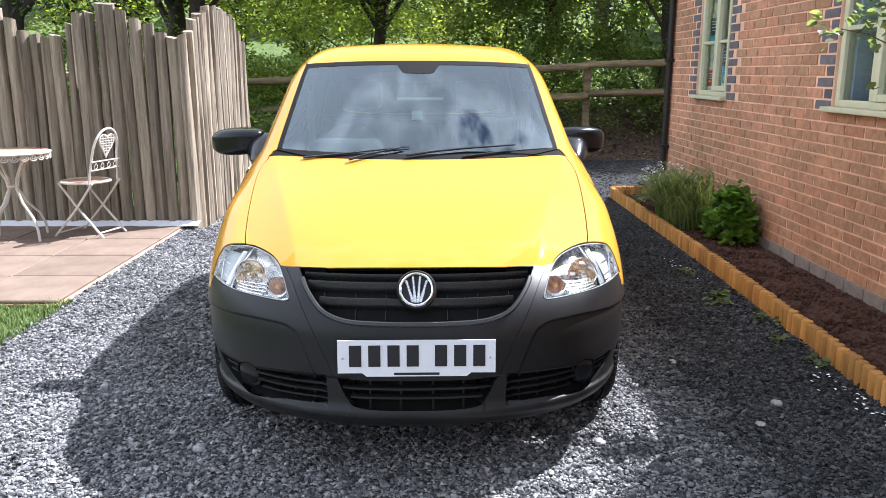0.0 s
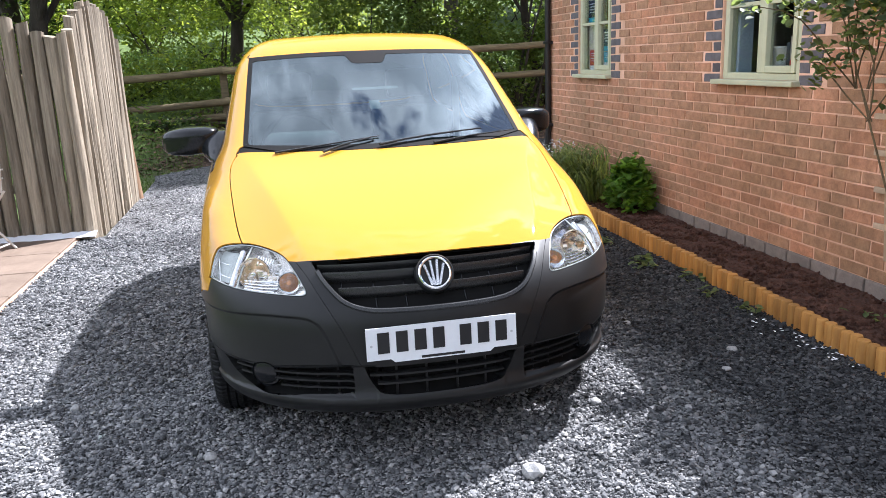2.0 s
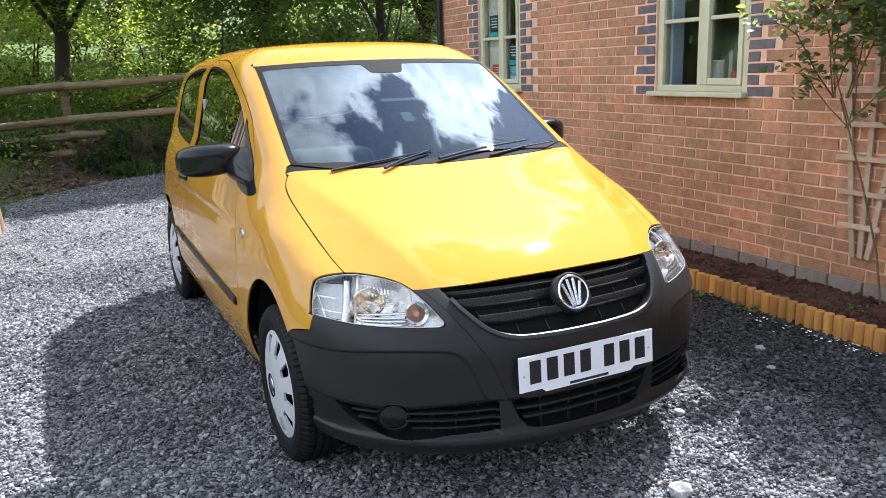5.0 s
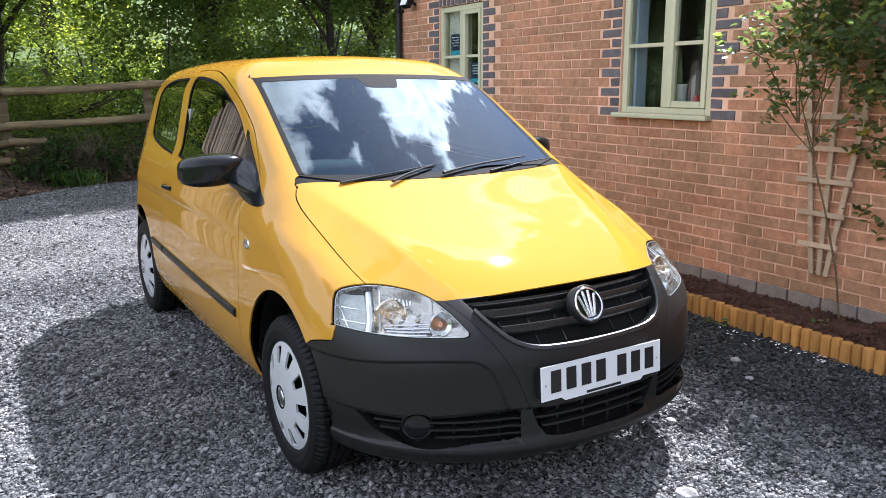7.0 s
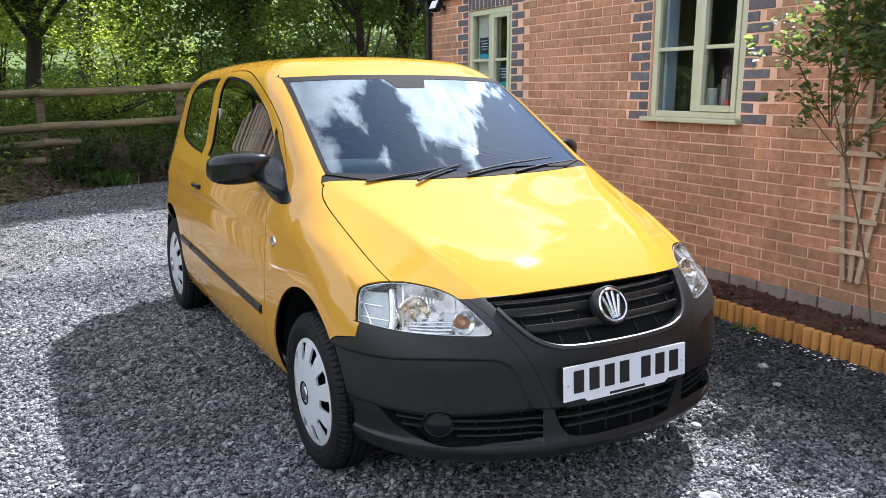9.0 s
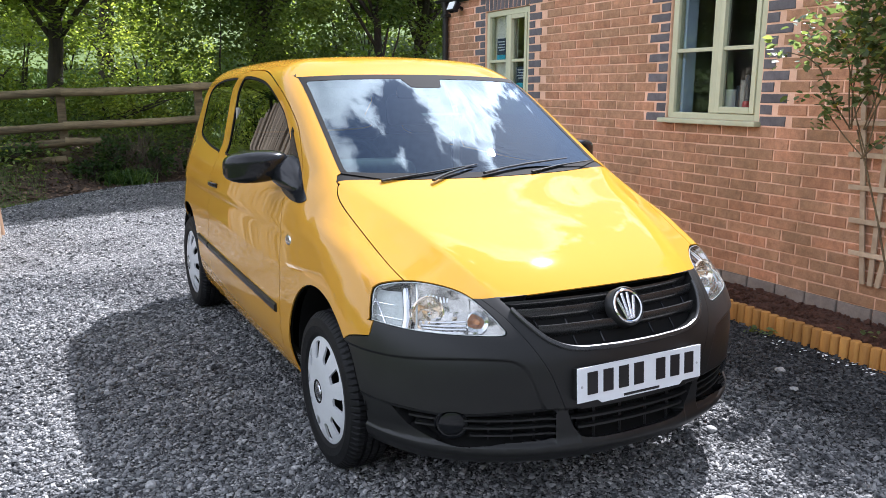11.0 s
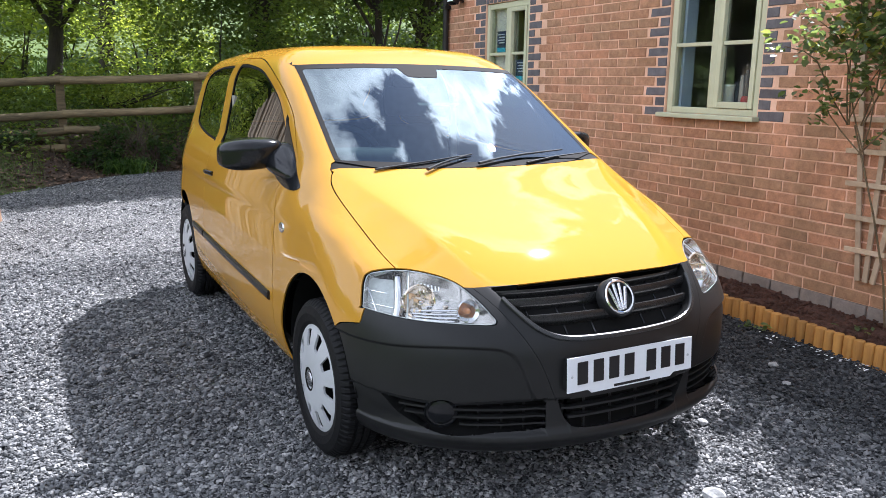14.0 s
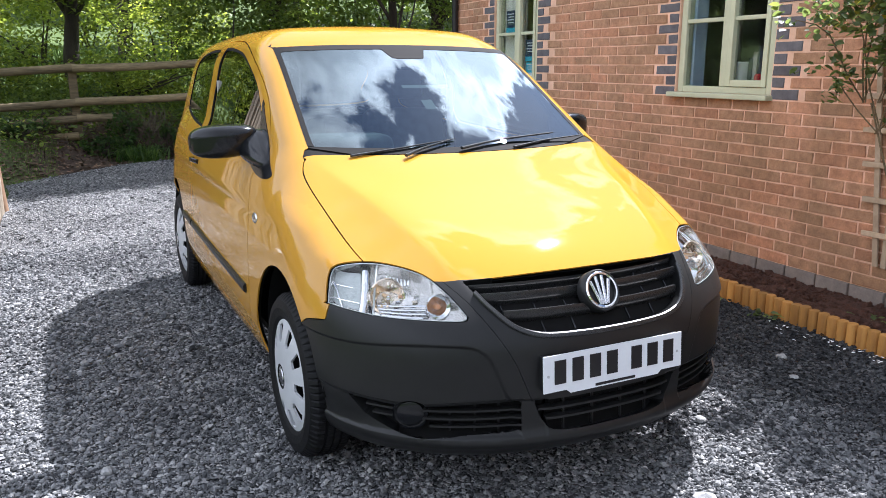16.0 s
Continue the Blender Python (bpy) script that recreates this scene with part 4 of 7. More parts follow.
leaf_cloud("leaves", cs, 0.05, 7, 0.066, LEAF_LOBED, gs, col, "bright green lobed leaves", LOBED_V, LOBED_F, 0.75)
for i in range(14):
    b = gs.uniform(0, 2 * math.pi)
    part("stalk", tube([(0, 0, 0), (0.08 * math.cos(b), 0.1 * math.sin(b), 0.2), (0.16 * math.cos(b), 0.2 * math.sin(b), 0.36)], 0.003, 5), LEAF_GRASSY, col)

# small weeds in the gravel by the edging
for wx, wy, s in ((1.78, 4.75, 0.06), (1.74, 4.62, 0.05), (1.86, 4.25, 0.05), (1.80, 3.95, 0.04), (1.82, 3.55, 0.05), (1.75, 5.3, 0.05), (2.3, 3.25, 0.05)):
    weed = thing("weed", "small green weed in gravel beside edging", "plant", pose(wx, wy, 0.01), "weeds by the edging")
    leaf_cloud("leaves", gs.uniform((-0.05, -0.08, 0.005), (0.05, 0.08, 0.03), (5, 3)), 0.03, 4, s, LEAF_ROSE, gs, weed, "", LEAF_V, LEAF_F, 0.5)
for i in range(60):
    wx, wy = ((1.80, 3.25), (1.84, 3.0), (1.74, 5.5))[i % 3]
    pet = new("petal", mesh_of("petal", [(x_ * 0.02, y_ * 0.02, z_ * 0.02) for x_, y_, z_ in LEAF_V], LEAF_F, PLATE))
    pet.matrix_basis = pose(wx + gs.normal(0, 0.035), wy + gs.normal(0, 0.16), 0.014, gs.uniform(-14, 14), gs.uniform(-14, 14), gs.uniform(0, 360))
    tagged(pet, "pale fallen petal on dark gravel", "petal", "fallen petals")

# fan trellis and climbing rose
trellis = thing("trellis", "weathered wooden fan trellis on brick wall", "trellis", pose(WX - 0.04, 0, 0))
for y0, y1 in ((3.495, 3.665), (3.445, 3.43), (3.400, 3.165)):
    lean_ = math.degrees(math.atan2(y1 - y0, 1.60))
    part("upright", box(0.003, 0.018, -0.016, 0.016, 0, 1.66, 0.003), WOOD_TRELLIS, trellis, "", False, pose(0, y0, 0.235, -lean_, 0, 0))
for z, a, b in ((0.42, 3.33, 3.592), (0.614, 3.304, 3.612), (0.813, 3.274, 3.636), (1.007, 3.25, 3.658), (1.195, 3.22, 3.68), (1.49, 3.19, 3.69), (1.78, 3.16, 3.70)):
    part("slat", box(-0.014, 0.002, (a - b) / 2, (b - a) / 2, -0.015, 0.015, 0.003), WOOD_TRELLIS, trellis, "", False, pose(0, (a + b) / 2, z, gs.uniform(-1.6, 0.4), 0, 0))
rose = thing("climbing_rose", "climbing rose with green leaves on trellis", "plant", pose(WX - 0.10, 3.36, 0.03))
STEM = mottled("rose_stem", (0.09, 0.06, 0.035), (0.20, 0.15, 0.08), 20, 0.8, 0.3, 0.003, 4, None)
tips = []
# the main stem climbs to a fork, from which the shoots arch out
MAIN = [(-0.02, -0.13, 0.0), (-0.06, -0.11, 0.28), (-0.15, -0.06, 0.65), (-0.22, 0.0, 0.95), (-0.25, 0.05, 1.14)]
FORK = Vector(MAIN[-1])
part("stem", tube(MAIN, [0.0065, 0.006, 0.0055, 0.005, 0.0045], 8), STEM, rose, "brown thorny stem", True)
SHOOTS = ((-0.46, 0.22, 1.27, 3), (-0.80, 0.12, 1.54, 3), (-0.52, 0.10, 1.68, 5), (-0.36, -0.10, 1.45, 4), (-0.30, -0.30, 1.85, 6), (-0.2, -0.55, 1.80, 6), (-0.45, 0.0, 1.80, 6), (-0.42, -0.12, 1.95, 6), (-0.45, -0.30, 1.60, 6), (-0.30, -0.45, 1.30, 5))
for k, (x_, y_, z_, n_leaf) in enumerate(SHOOTS):
    start = FORK if k % 3 else Vector((-0.225, 0.005, 0.98))
    e = Vector((x_, y_, z_))
    pts = []
    for q in (0, 0.2, 0.4, 0.6, 0.8, 1.0):
        p = start.lerp(e, q) + Vector((-0.03 * math.sin(3.1 * q), 0.05 * math.sin(5 * q + k), 0.10 * math.sin(3.1 * q)))
        pts.append(p)
        if q > 0.5:
            for _ in range(n_leaf):
                tips.append((min(p.x + gs.normal(-0.01, 0.05), 0.05), p.y + gs.normal(0, 0.07), p.z + gs.normal(0.03, 0.06)))
    part("stem", tube(pts, [0.0042, 0.004, 0.0038, 0.0034, 0.003, 0.0022], 6), STEM, rose, "brown thorny stem", True)
for _ in range(30):
    tips.append((gs.uniform(-0.15, 0.03), gs.uniform(-0.75, -0.22), gs.uniform(0.55, 1.35)))
for _ in range(330):
    y_ = gs.uniform(-0.85, 0.14)
    tips.append((gs.uniform(-0.24, 0.03), y_, gs.uniform(1.30 + 0.55 * max(y_ + 0.25, 0), 2.40)))
for y_, z_ in ((0.06, 1.06), (-0.15, 0.98), (-0.20, 0.62), (-0.12, 1.25)):
    tips += [(gs.uniform(-0.08, 0.02), y_ + gs.normal(0, 0.03), z_ + gs.normal(0, 0.03)) for _ in range(2)]
leaf_cloud("leaves", tips, 0.075, 9, 0.047, LEAF_ROSE, gs, rose, "matt green leaves", ROUND_V, LEAF_F, 0.8)
YOUNG = leafy("young_shoot", (0.20, 0.20, 0.03), (0.42, 0.38, 0.10), 5)
leaf_cloud("young_leaves", tips[::9], 0.06, 3, 0.045, YOUNG, gs, rose, "yellowish young leaves", ROUND_V)

# ---- bistro set on the patio ----
table = thing("bistro_table", "round cream wrought iron table with mosaic top", "table", pose(-3.49, 6.38, 0.035))
part("tabletop", lathe([(0, 0.705), (0.29, 0.705), (0.302, 0.712), (0.302, 0.722), (0.29, 0.728), (0, 0.728)], 48), RUST, table, "rust-brown mosaic table top", True)
ring_ = [(0.303 * math.cos(a), 0.303 * math.sin(a), 0.716) for a in (2 * math.pi * k / 48 for k in range(49))]
part("rim", tube(ring_, 0.009, 8, cap=False), IRON, table, "", True)
for k in range(26):
    a = 2 * math.pi * k / 26
    c = Vector((0.302 * math.cos(a), 0.302 * math.sin(a), 0.690))
    t_ = Vector((-math.sin(a), math.cos(a), 0))
    loop = [c + t_ * (0.030 * math.cos(b)) + Vector((0, 0, -0.028 * math.sin(b))) for b in (math.pi * i / 8 for i in range(9))]
    part("scallop", tube(loop, 0.004, 5), IRON, table)
    loop = [c + t_ * (0.014 * math.cos(b)) + Vector((0, 0, -0.014 * math.sin(b))) for b in (2 * math.pi * i / 8 for i in range(9))]
    part("scroll", tube(loop, 0.003, 5), IRON, table)
for k in range(4):
    a = math.pi / 4 + k * math.pi / 2 + 0.3
    c, s = math.cos(a), math.sin(a)
    prof = [(0.24, 0.70), (0.13, 0.62), (0.055, 0.50), (0.04, 0.42), (0.10, 0.30), (0.21, 0.19), (0.255, 0.09), (0.265, 0.0)]
    part("leg", tube([(r_ * c, r_ * s, z_) for r_, z_ in prof], 0.011, 8), IRON, table, "", True)
ring_ = [(0.045 * math.cos(a), 0.045 * math.sin(a), 0.44) for a in (2 * math.pi * k / 20 for k in range(21))]
part("collar", tube(ring_, 0.008, 6, cap=False), IRON, table)

chair = thing("bistro_chair", "cream wrought iron folding chair with heart back", "chair", pose(-2.98, 6.58, 0.035, 0, 0, -105))
W_ = 0.185


def bar(name, pts, r_=0.009, parent=chair):
    return part(name, tube(pts, r_, 8), IRON, parent, "", True)


seat = part("seat", lathe([(0, 0.448), (0.18, 0.448), (0.19, 0.455), (0.18, 0.463), (0, 0.460)], 40), RUST, chair, "rusty mosaic seat", True)
ring_ = [(0.193 * math.cos(a), 0.193 * math.sin(a), 0.455) for a in (2 * math.pi * k / 40 for k in range(41))]
part("seat_rim", tube(ring_, 0.010, 8, cap=False), IRON, chair, "", True)
# the chair faces -y; its back stands at +y
hoop = [(-W_ * 0.98, 0.17, 0.45)] + [(-W_ * (1 - 0.10 * abs(math.cos(a))) * math.cos(a) * 0.92 if True else 0, 0.19 + 0.055 * math.sin(a) + 0.02, 0.70 + 0.20 * math.sin(a)) for a in (math.pi * k / 14 for k in range(15))] + [(W_ * 0.98, 0.17, 0.45)]
bar("back_hoop", hoop, 0.010)
back = lambda u, z: (u, 0.185 + 0.075 * (z - 0.45) / 0.45, z)
for z in (0.565, 0.635):
    bar("back_rail", [back(-W_ * 0.96, z), back(W_ * 0.96, z)], 0.006)
for u in (-0.12, -0.04, 0.04, 0.12):
    for sg in (-1, 1):
        bar("scroll", [back(u + sg * 0.032 * math.sin(b) * (1 - b / 4), 0.572 + 0.05 * b / 3) for b in (0, 0.6, 1.2, 1.8, 2.4, 3.0)], 0.003)
heart = [(0.092 * math.sin(b) ** 3 * 1.02, 0.79 + 0.0068 * (13 * math.cos(b) - 5 * math.cos(2 * b) - 2 * math.cos(3 * b) - math.cos(4 * b)) * (1.15 if math.cos(b) < 0 else 0.75)) for b in (2 * math.pi * k / 32 for k in range(33))]
bar("heart", [back(u, z) for u, z in heart], 0.005)
for k in range(-4, 5):
    u = 0.0195 * k
    top_, low_ = 0.855 - 0.25 * max(abs(u) - 0.05, 0) - 0.25 * max(0.03 - abs(u), 0), 0.655 + 1.35 * abs(u)
    if top_ - low_ > 0.02:
        bar("heart_wire", [back(u, low_), back(u, top_)], 0.003)
for k in range(9):
    z = 0.675 + 0.0205 * k
    half_ = min(0.088, (z - 0.655) / 1.35)
    bar("heart_wire", [back(-half_, z), back(half_, z)], 0.003)
for sg in (-1, 1):
    bar("leg", [(sg * W_ * 0.95, 0.20, 0.46), (sg * W_ * 0.95, 0.02, 0.24), (sg * W_ * 0.95, -0.21, 0.0)], 0.010)
    bar("leg", [(sg * W_ * 0.80, -0.15, 0.45), (sg * W_ * 0.80, 0.02, 0.24), (sg * W_ * 0.80, 0.24, 0.0)], 0.010)
bar("stretcher", [(-W_ * 0.95, -0.18, 0.03), (W_ * 0.95, -0.18, 0.03)], 0.007)
bar("stretcher", [(-W_ * 0.80, 0.20, 0.04), (W_ * 0.80, 0.20, 0.04)], 0.007)

# ---- the car: its body as a smooth solid, cut into panels ----
def smax(a, b, k):
    h = np.maximum(k - np.abs(a - b), 0) / k
    return np.maximum(a, b) + h * h * k * 0.25


def smin(a, b, k):
    return -smax(-a, -b, k)


def ease(d, k):
    return 0.5 * (d + np.sqrt(d * d + k * k))


def crease(y):
    """The shoulder line of the bonnet."""
    return 0.440 + 0.27 * (y - 0.30) + 0.25 * np.maximum(y - 0.8, 0) ** 2


def body(p):
    """Below zero inside the car's body. x across, y back from the nose, z up."""
    x, y, z = np.abs(p[:, 0]), p[:, 1], p[:, 2]
    lo, hi = np.maximum(0.45 - z, 0), ease(z - 0.62, 0.14)
    w = 0.828 - 1.0 * lo * lo - 0.40 * hi * hi - 0.006 * (y - 1.8) ** 2
    nose = 0.35 * np.maximum(0.40 - z, 0) ** 2 + 5.0 * np.maximum(0.266 - z, 0) ** 2 - 0.019 * np.exp(-((z - 0.266) / 0.030) ** 2) + 2.6 * np.maximum(z - 0.5, 0) ** 2
    u = np.maximum(x / w, 1e-6)
    v = np.where(y < 2, np.maximum(0.60 - (y - nose), 0) / 0.60, np.maximum(y - 3.36 + 0.25 * hi, 0) / 0.46)
    n = 2.25
    r = (u ** n + v ** n) ** (1 / n)
    grad = np.sqrt((u ** (n - 1) / w) ** 2 + (v ** (n - 1) / 0.55) ** 2) * np.maximum(r, 1e-6) ** (1 - n)
    plan = (r - 1) / np.maximum(grad, 0.3)
    s = y - 0.17
    top = smin(0.742 + 0.45 * s - 0.10 * s * s, 1.035 + 0.015 * (y - 1), 0.10) - 0.055 * x * x
    d = x - crease(y)
    e = np.minimum(ease(d, 0.010), 0.20)
    fall = 0.50 * (e - e * e / 0.5) - 0.022 * np.clip((d - 0.15) / 0.09, 0, 1)
    top = top - fall * np.clip((1.12 - y) / 0.15, 0, 1)
    lower = smax(plan, (z - top) * 0.92, 0.085)
    # the corner pads stand back below their moulded ledge, the intakes deeper still
    low = (y < 0.75) & (z < 0.62) & (x > 0.2)
    if low.any():
        a, b = x[low], z[low]
        step = lambda q, k: np.clip(-q / k, 0, 1) ** 2 * (3 - 2 * np.clip(-q / k, 0, 1))
        lower[low] += (0.009 * step(inside(BELOW_GROOVE, a, b), 0.014) + 0.005 * step(inside(BELOW_LIP, a, b), 0.014) * np.clip((b - 0.25) / 0.07, 0, 1)) * np.clip((0.75 - y[low]) / 0.2, 0, 1)
    lower = smax(lower, 0.20 - z, 0.04)
    side = (x - (0.752 - 0.25 * (z - 0.97) - 0.015 * (y - 2.3) ** 2 - 0.25 * np.maximum(z - 1.3, 0) ** 2)) * 0.96
    screen = (0.915 + (z - 1.02) * 1.66 + 0.16 * x * x - y) * 0.516
    roof = z - (1.545 - 0.04 * ((y - 2.35) / 1.25) ** 2 - 0.085 * x * x)
    tail = (y - (3.66 - (z - 1.0) * 0.5 - 0.12 * x * x)) * 0.89
    cabin = smax(smax(side, roof, 0.17), smax(screen, tail, 0.05), 0.09)
    cabin = smax(cabin, 0.86 - z, 0.03)
    return smin(lower, cabin, 0.07)


def body_normal(p):
    e, g = 1e-4, np.zeros_like(p)
    for k in range(3):
        d = np.zeros(3)
        d[k] = e
        g[:, k] = body(p + d) - body(p - d)
    return g / np.maximum(np.linalg.norm(g, axis=1), 1e-9)[:, None]


CAR = pose(-0.071, 2.43, 0, 0, 0, 1.05)

def body_mesh(step=0.03):
    """The closed skin of the body as triangles: points on a box, drawn in along rays to the solid."""
    half, mid = np.array([1.1, 2.3, 1.0]), np.array([0.0, 1.9, 0.62])
    n = [max(2, int(round(2 * h / step))) for h in half]
    index, pts, tris = {}, [], []

    def vid(key):
        if key not in index:
            index[key] = len(pts)
            pts.append(key)
        return index[key]

    for ax in range(3):
        a, b = [k for k in range(3) if k != ax]
        for end in (0, n[ax]):
            for i in range(n[a]):
                for j in range(n[b]):
                    q = []
                    for di, dj in ((0, 0), (1, 0), (1, 1), (0, 1)):
                        key = [0, 0, 0]
                        key[ax], key[a], key[b] = end, i + di, j + dj
                        q.append(vid(tuple(key)))
                    if (end == 0) == (ax != 1):
                        q.reverse()
                    tris += [(q[0], q[1], q[2]), (q[0], q[2], q[3])] if (i + j) % 2 else [(q[0], q[1], q[3]), (q[1], q[2], q[3])]
    far = mid + (np.array(pts, float) / np.array(n) * 2 - 1) * half
    o = np.stack([np.zeros(len(far)), np.clip(far[:, 1], 0.75, 3.1), np.full(len(far), 0.62)], 1)
    lo, hi = np.zeros(len(far)), np.ones(len(far))
    for _ in range(34):
        m = (lo + hi) / 2
        inside = body(o + (far - o) * m[:, None]) < 0
        lo, hi = np.where(inside, m, lo), np.where(inside, hi, m)
    return o + (far - o) * hi[:, None], np.array(tris)


def split(v, t, d):
    """Cuts the triangles t along d = 0, so that no triangle has corners on both sides."""
    d = np.where(np.abs(d) < 4e-4, 4e-4, d)
    s = d >= 0
    c = s[t].sum(1)
    keep, cut = t[(c == 0) | (c == 3)], t[(c == 1) | (c == 2)]
    if not len(cut):
        return v, t
    lone_side = s[cut].sum(1) == 1
    lone = np.argmax(s[cut] == lone_side[:, None], 1)
    i = np.arange(len(cut))
    a, b, e = cut[i, lone], cut[i, (lone + 1) % 3], cut[i, (lone + 2) % 3]
    pairs = np.sort(np.concatenate([np.stack([a, b], 1), np.stack([a, e], 1)]), 1)
    uniq, inv = np.unique(pairs, axis=0, return_inverse=True)
    inv = inv.reshape(-1)
    w = d[uniq[:, 0]] / (d[uniq[:, 0]] - d[uniq[:, 1]])
    fresh = v[uniq[:, 0]] * (1 - w)[:, None] + v[uniq[:, 1]] * w[:, None]
    ab, ae = len(v) + inv[:len(cut)], len(v) + inv[len(cut):]
    t = np.concatenate([keep, np.stack([a, ab, ae], 1), np.stack([ab, b, e], 1), np.stack([ab, e, ae], 1)])
    return np.concatenate([v, fresh]), t


def outline(points, closed=True, steps=6):
    """A smooth line through points; a point given twice is a corner."""
    p = [np.array(q, float) for q in points]
    n, out = len(p), []
    for i in range(n if closed else n - 1):
        p0, p1, p2, p3 = p[(i - 1) % n], p[i], p[(i + 1) % n], p[(i + 2) % n]
        if not closed:
            p0, p3 = p[max(i - 1, 0)], p[min(i + 2, n - 1)]
        if np.allclose(p1, p2):
            continue
        m1, m2 = (p2 - p0) / 2, (p3 - p1) / 2
        if np.allclose(p0, p1):
            m1 = (p2 - p1) * 0.8
        if np.allclose(p2, p3):
            m2 = (p2 - p1) * 0.8
        for k in range(steps):
            q = k / steps
            out.append((2 * q**3 - 3 * q**2 + 1) * p1 + (q**3 - 2 * q**2 + q) * m1 + (-2 * q**3 + 3 * q**2) * p2 + (q**3 - q**2) * m2)
    if not closed:
        out.append(p[-1])
    return np.array(out)


def inside(poly, a, b):
    """Signed distance to a closed outline in the plane of a and b; below zero inside."""
    lo, hi = poly.min(0) - 0.06, poly.max(0) + 0.06
    near = (a > lo[0]) & (a < hi[0]) & (b > lo[1]) & (b < hi[1])
    if not near.all():
        out = np.full(len(a), 0.06)
        out[near] = inside(poly, a[near], b[near]) if near.any() else 0
        return out
    best, wind = np.full(len(a), 1e9), np.zeros(len(a), bool)
    for (x0, y0), (x1, y1) in zip(poly, np.roll(poly, -1, axis=0)):
        dx, dy = x1 - x0, y1 - y0
        q = np.clip(((a - x0) * dx + (b - y0) * dy) / max(dx * dx + dy * dy, 1e-12), 0, 1)
        best = np.minimum(best, np.hypot(a - x0 - q * dx, b - y0 - q * dy))
        cross = (y0 > b) != (y1 > b)
        wind ^= cross & (a < x0 + (b - y0) * dx / (dy if abs(dy) > 1e-12 else 1e-12))
    return np.where(wind, -best, best)


def along(poly, a, b):
    """Distance to an open line in the plane of a and b."""
    best = np.full(len(a), 1e9)
    for (x0, y0), (x1, y1) in zip(poly[:-1], poly[1:]):
        dx, dy = x1 - x0, y1 - y0
        q = np.clip(((a - x0) * dx + (b - y0) * dy) / max(dx * dx + dy * dy, 1e-12), 0, 1)
        best = np.minimum(best, np.hypot(a - x0 - q * dx, b - y0 - q * dy))
    return best


def panel(name, v, t, material, parent, label="", depth=0.012, sink=0.0, normals=body_normal):
    """One panel of the skin as a mesh of its own, with its edges turned in."""
    used, t = np.unique(t, return_inverse=True)
    t = t.reshape(-1, 3)
    p = v[used]
    nm = normals(p)
    p = p - nm * sink
    e = np.concatenate([t[:, [0, 1]], t[:, [1, 2]], t[:, [2, 0]]])
    key = np.sort(e, 1)
    _, first, count = np.unique(key, axis=0, return_index=True, return_counts=True)
    rim = e[first[count == 1]]
    verts, faces = [p], [tuple(f) for f in t]
    custom = [nm]
    if depth:
        n = len(p)
        ids = np.unique(rim)
        at = {k: n + i for i, k in enumerate(ids)}
        m = len(ids)
        verts += [p[ids], p[ids] - nm[ids] * depth]
        custom += [np.zeros((2 * m, 3))]
        faces += [(at[a], at[a] + m, at[b] + m, at[b]) for a, b in rim]
    me = bpy.data.meshes.new(name)
    me.from_pydata(np.concatenate(verts).tolist(), [], faces)
    me.materials.append(material.m)
    me.shade_smooth()
    me.normals_split_custom_set_from_vertices(np.concatenate(custom).tolist())
    ob = new(name, me)
    ob.parent = parent
    if label:
        tagged(ob, label)
    return ob

car = thing("car", "small yellow hatchback with black bumpers parked on gravel", "car", CAR)

# outlines: (y, z) from the side, (x, z) from the front, (x, y) from above
DOOR_GLASS = outline([(1.30, 1.00), (1.30, 1.00), (1.42, 1.145), (1.62, 1.29), (1.95, 1.400), (2.30, 1.440), (2.50, 1.445), (2.50, 1.445), (2.47, 1.26), (2.45, 1.035), (2.45, 1.035), (1.9, 1.005)])
QUARTER_GLASS = outline([(2.615, 1.440), (2.615, 1.440), (2.95, 1.432), (3.16, 1.395), (3.23, 1.30), (3.25, 1.15), (3.20, 1.095), (2.9, 1.055), (2.575, 1.035), (2.575, 1.035)])
SAIL = outline([(1.46, 1.225), (1.46, 1.225), (1.34, 1.130), (1.21, 1.040), (1.075, 0.974), (1.056, 0.957), (1.085, 0.945), (1.19, 0.947), (1.33, 0.972), (1.365, 1.0), (1.365, 1.0)])
DOOR = outline([(1.25, 0.30), (1.25, 0.30), (1.235, 0.6), (1.24, 0.84), (1.265, 0.935), (1.20, 1.02), (1.33, 1.165), (1.47, 1.262), (1.72, 1.375), (2.1, 1.462), (2.45, 1.476), (2.555, 1.470), (2.555, 1.470), (2.535, 1.04), (2.60, 0.85), (2.60, 0.30), (2.60, 0.30)], steps=5)
SCREEN = outline([(-0.622, 1.045), (-0.60, 1.028), (-0.34, 1.006), (0, 1.000), (0.34, 1.006), (0.60, 1.028), (0.622, 1.045), (0.604, 1.2), (0.572, 1.423), (0.560, 1.431), (0.3, 1.443), (0, 1.446), (-0.3, 1.443), (-0.560, 1.431), (-0.572, 1.423), (-0.604, 1.2)], steps=5)
COWL = outline([(-0.66, 1.03), (-0.66, 1.03), (-0.34, 0.995), (0, 0.985), (0.34, 0.995), (0.66, 1.03), (0.66, 1.03), (0.63, 1.06), (0.63, 1.06), (0.34, 1.02), (0, 1.01), (-0.34, 1.02), (-0.63, 1.06), (-0.63, 1.06)], steps=4)
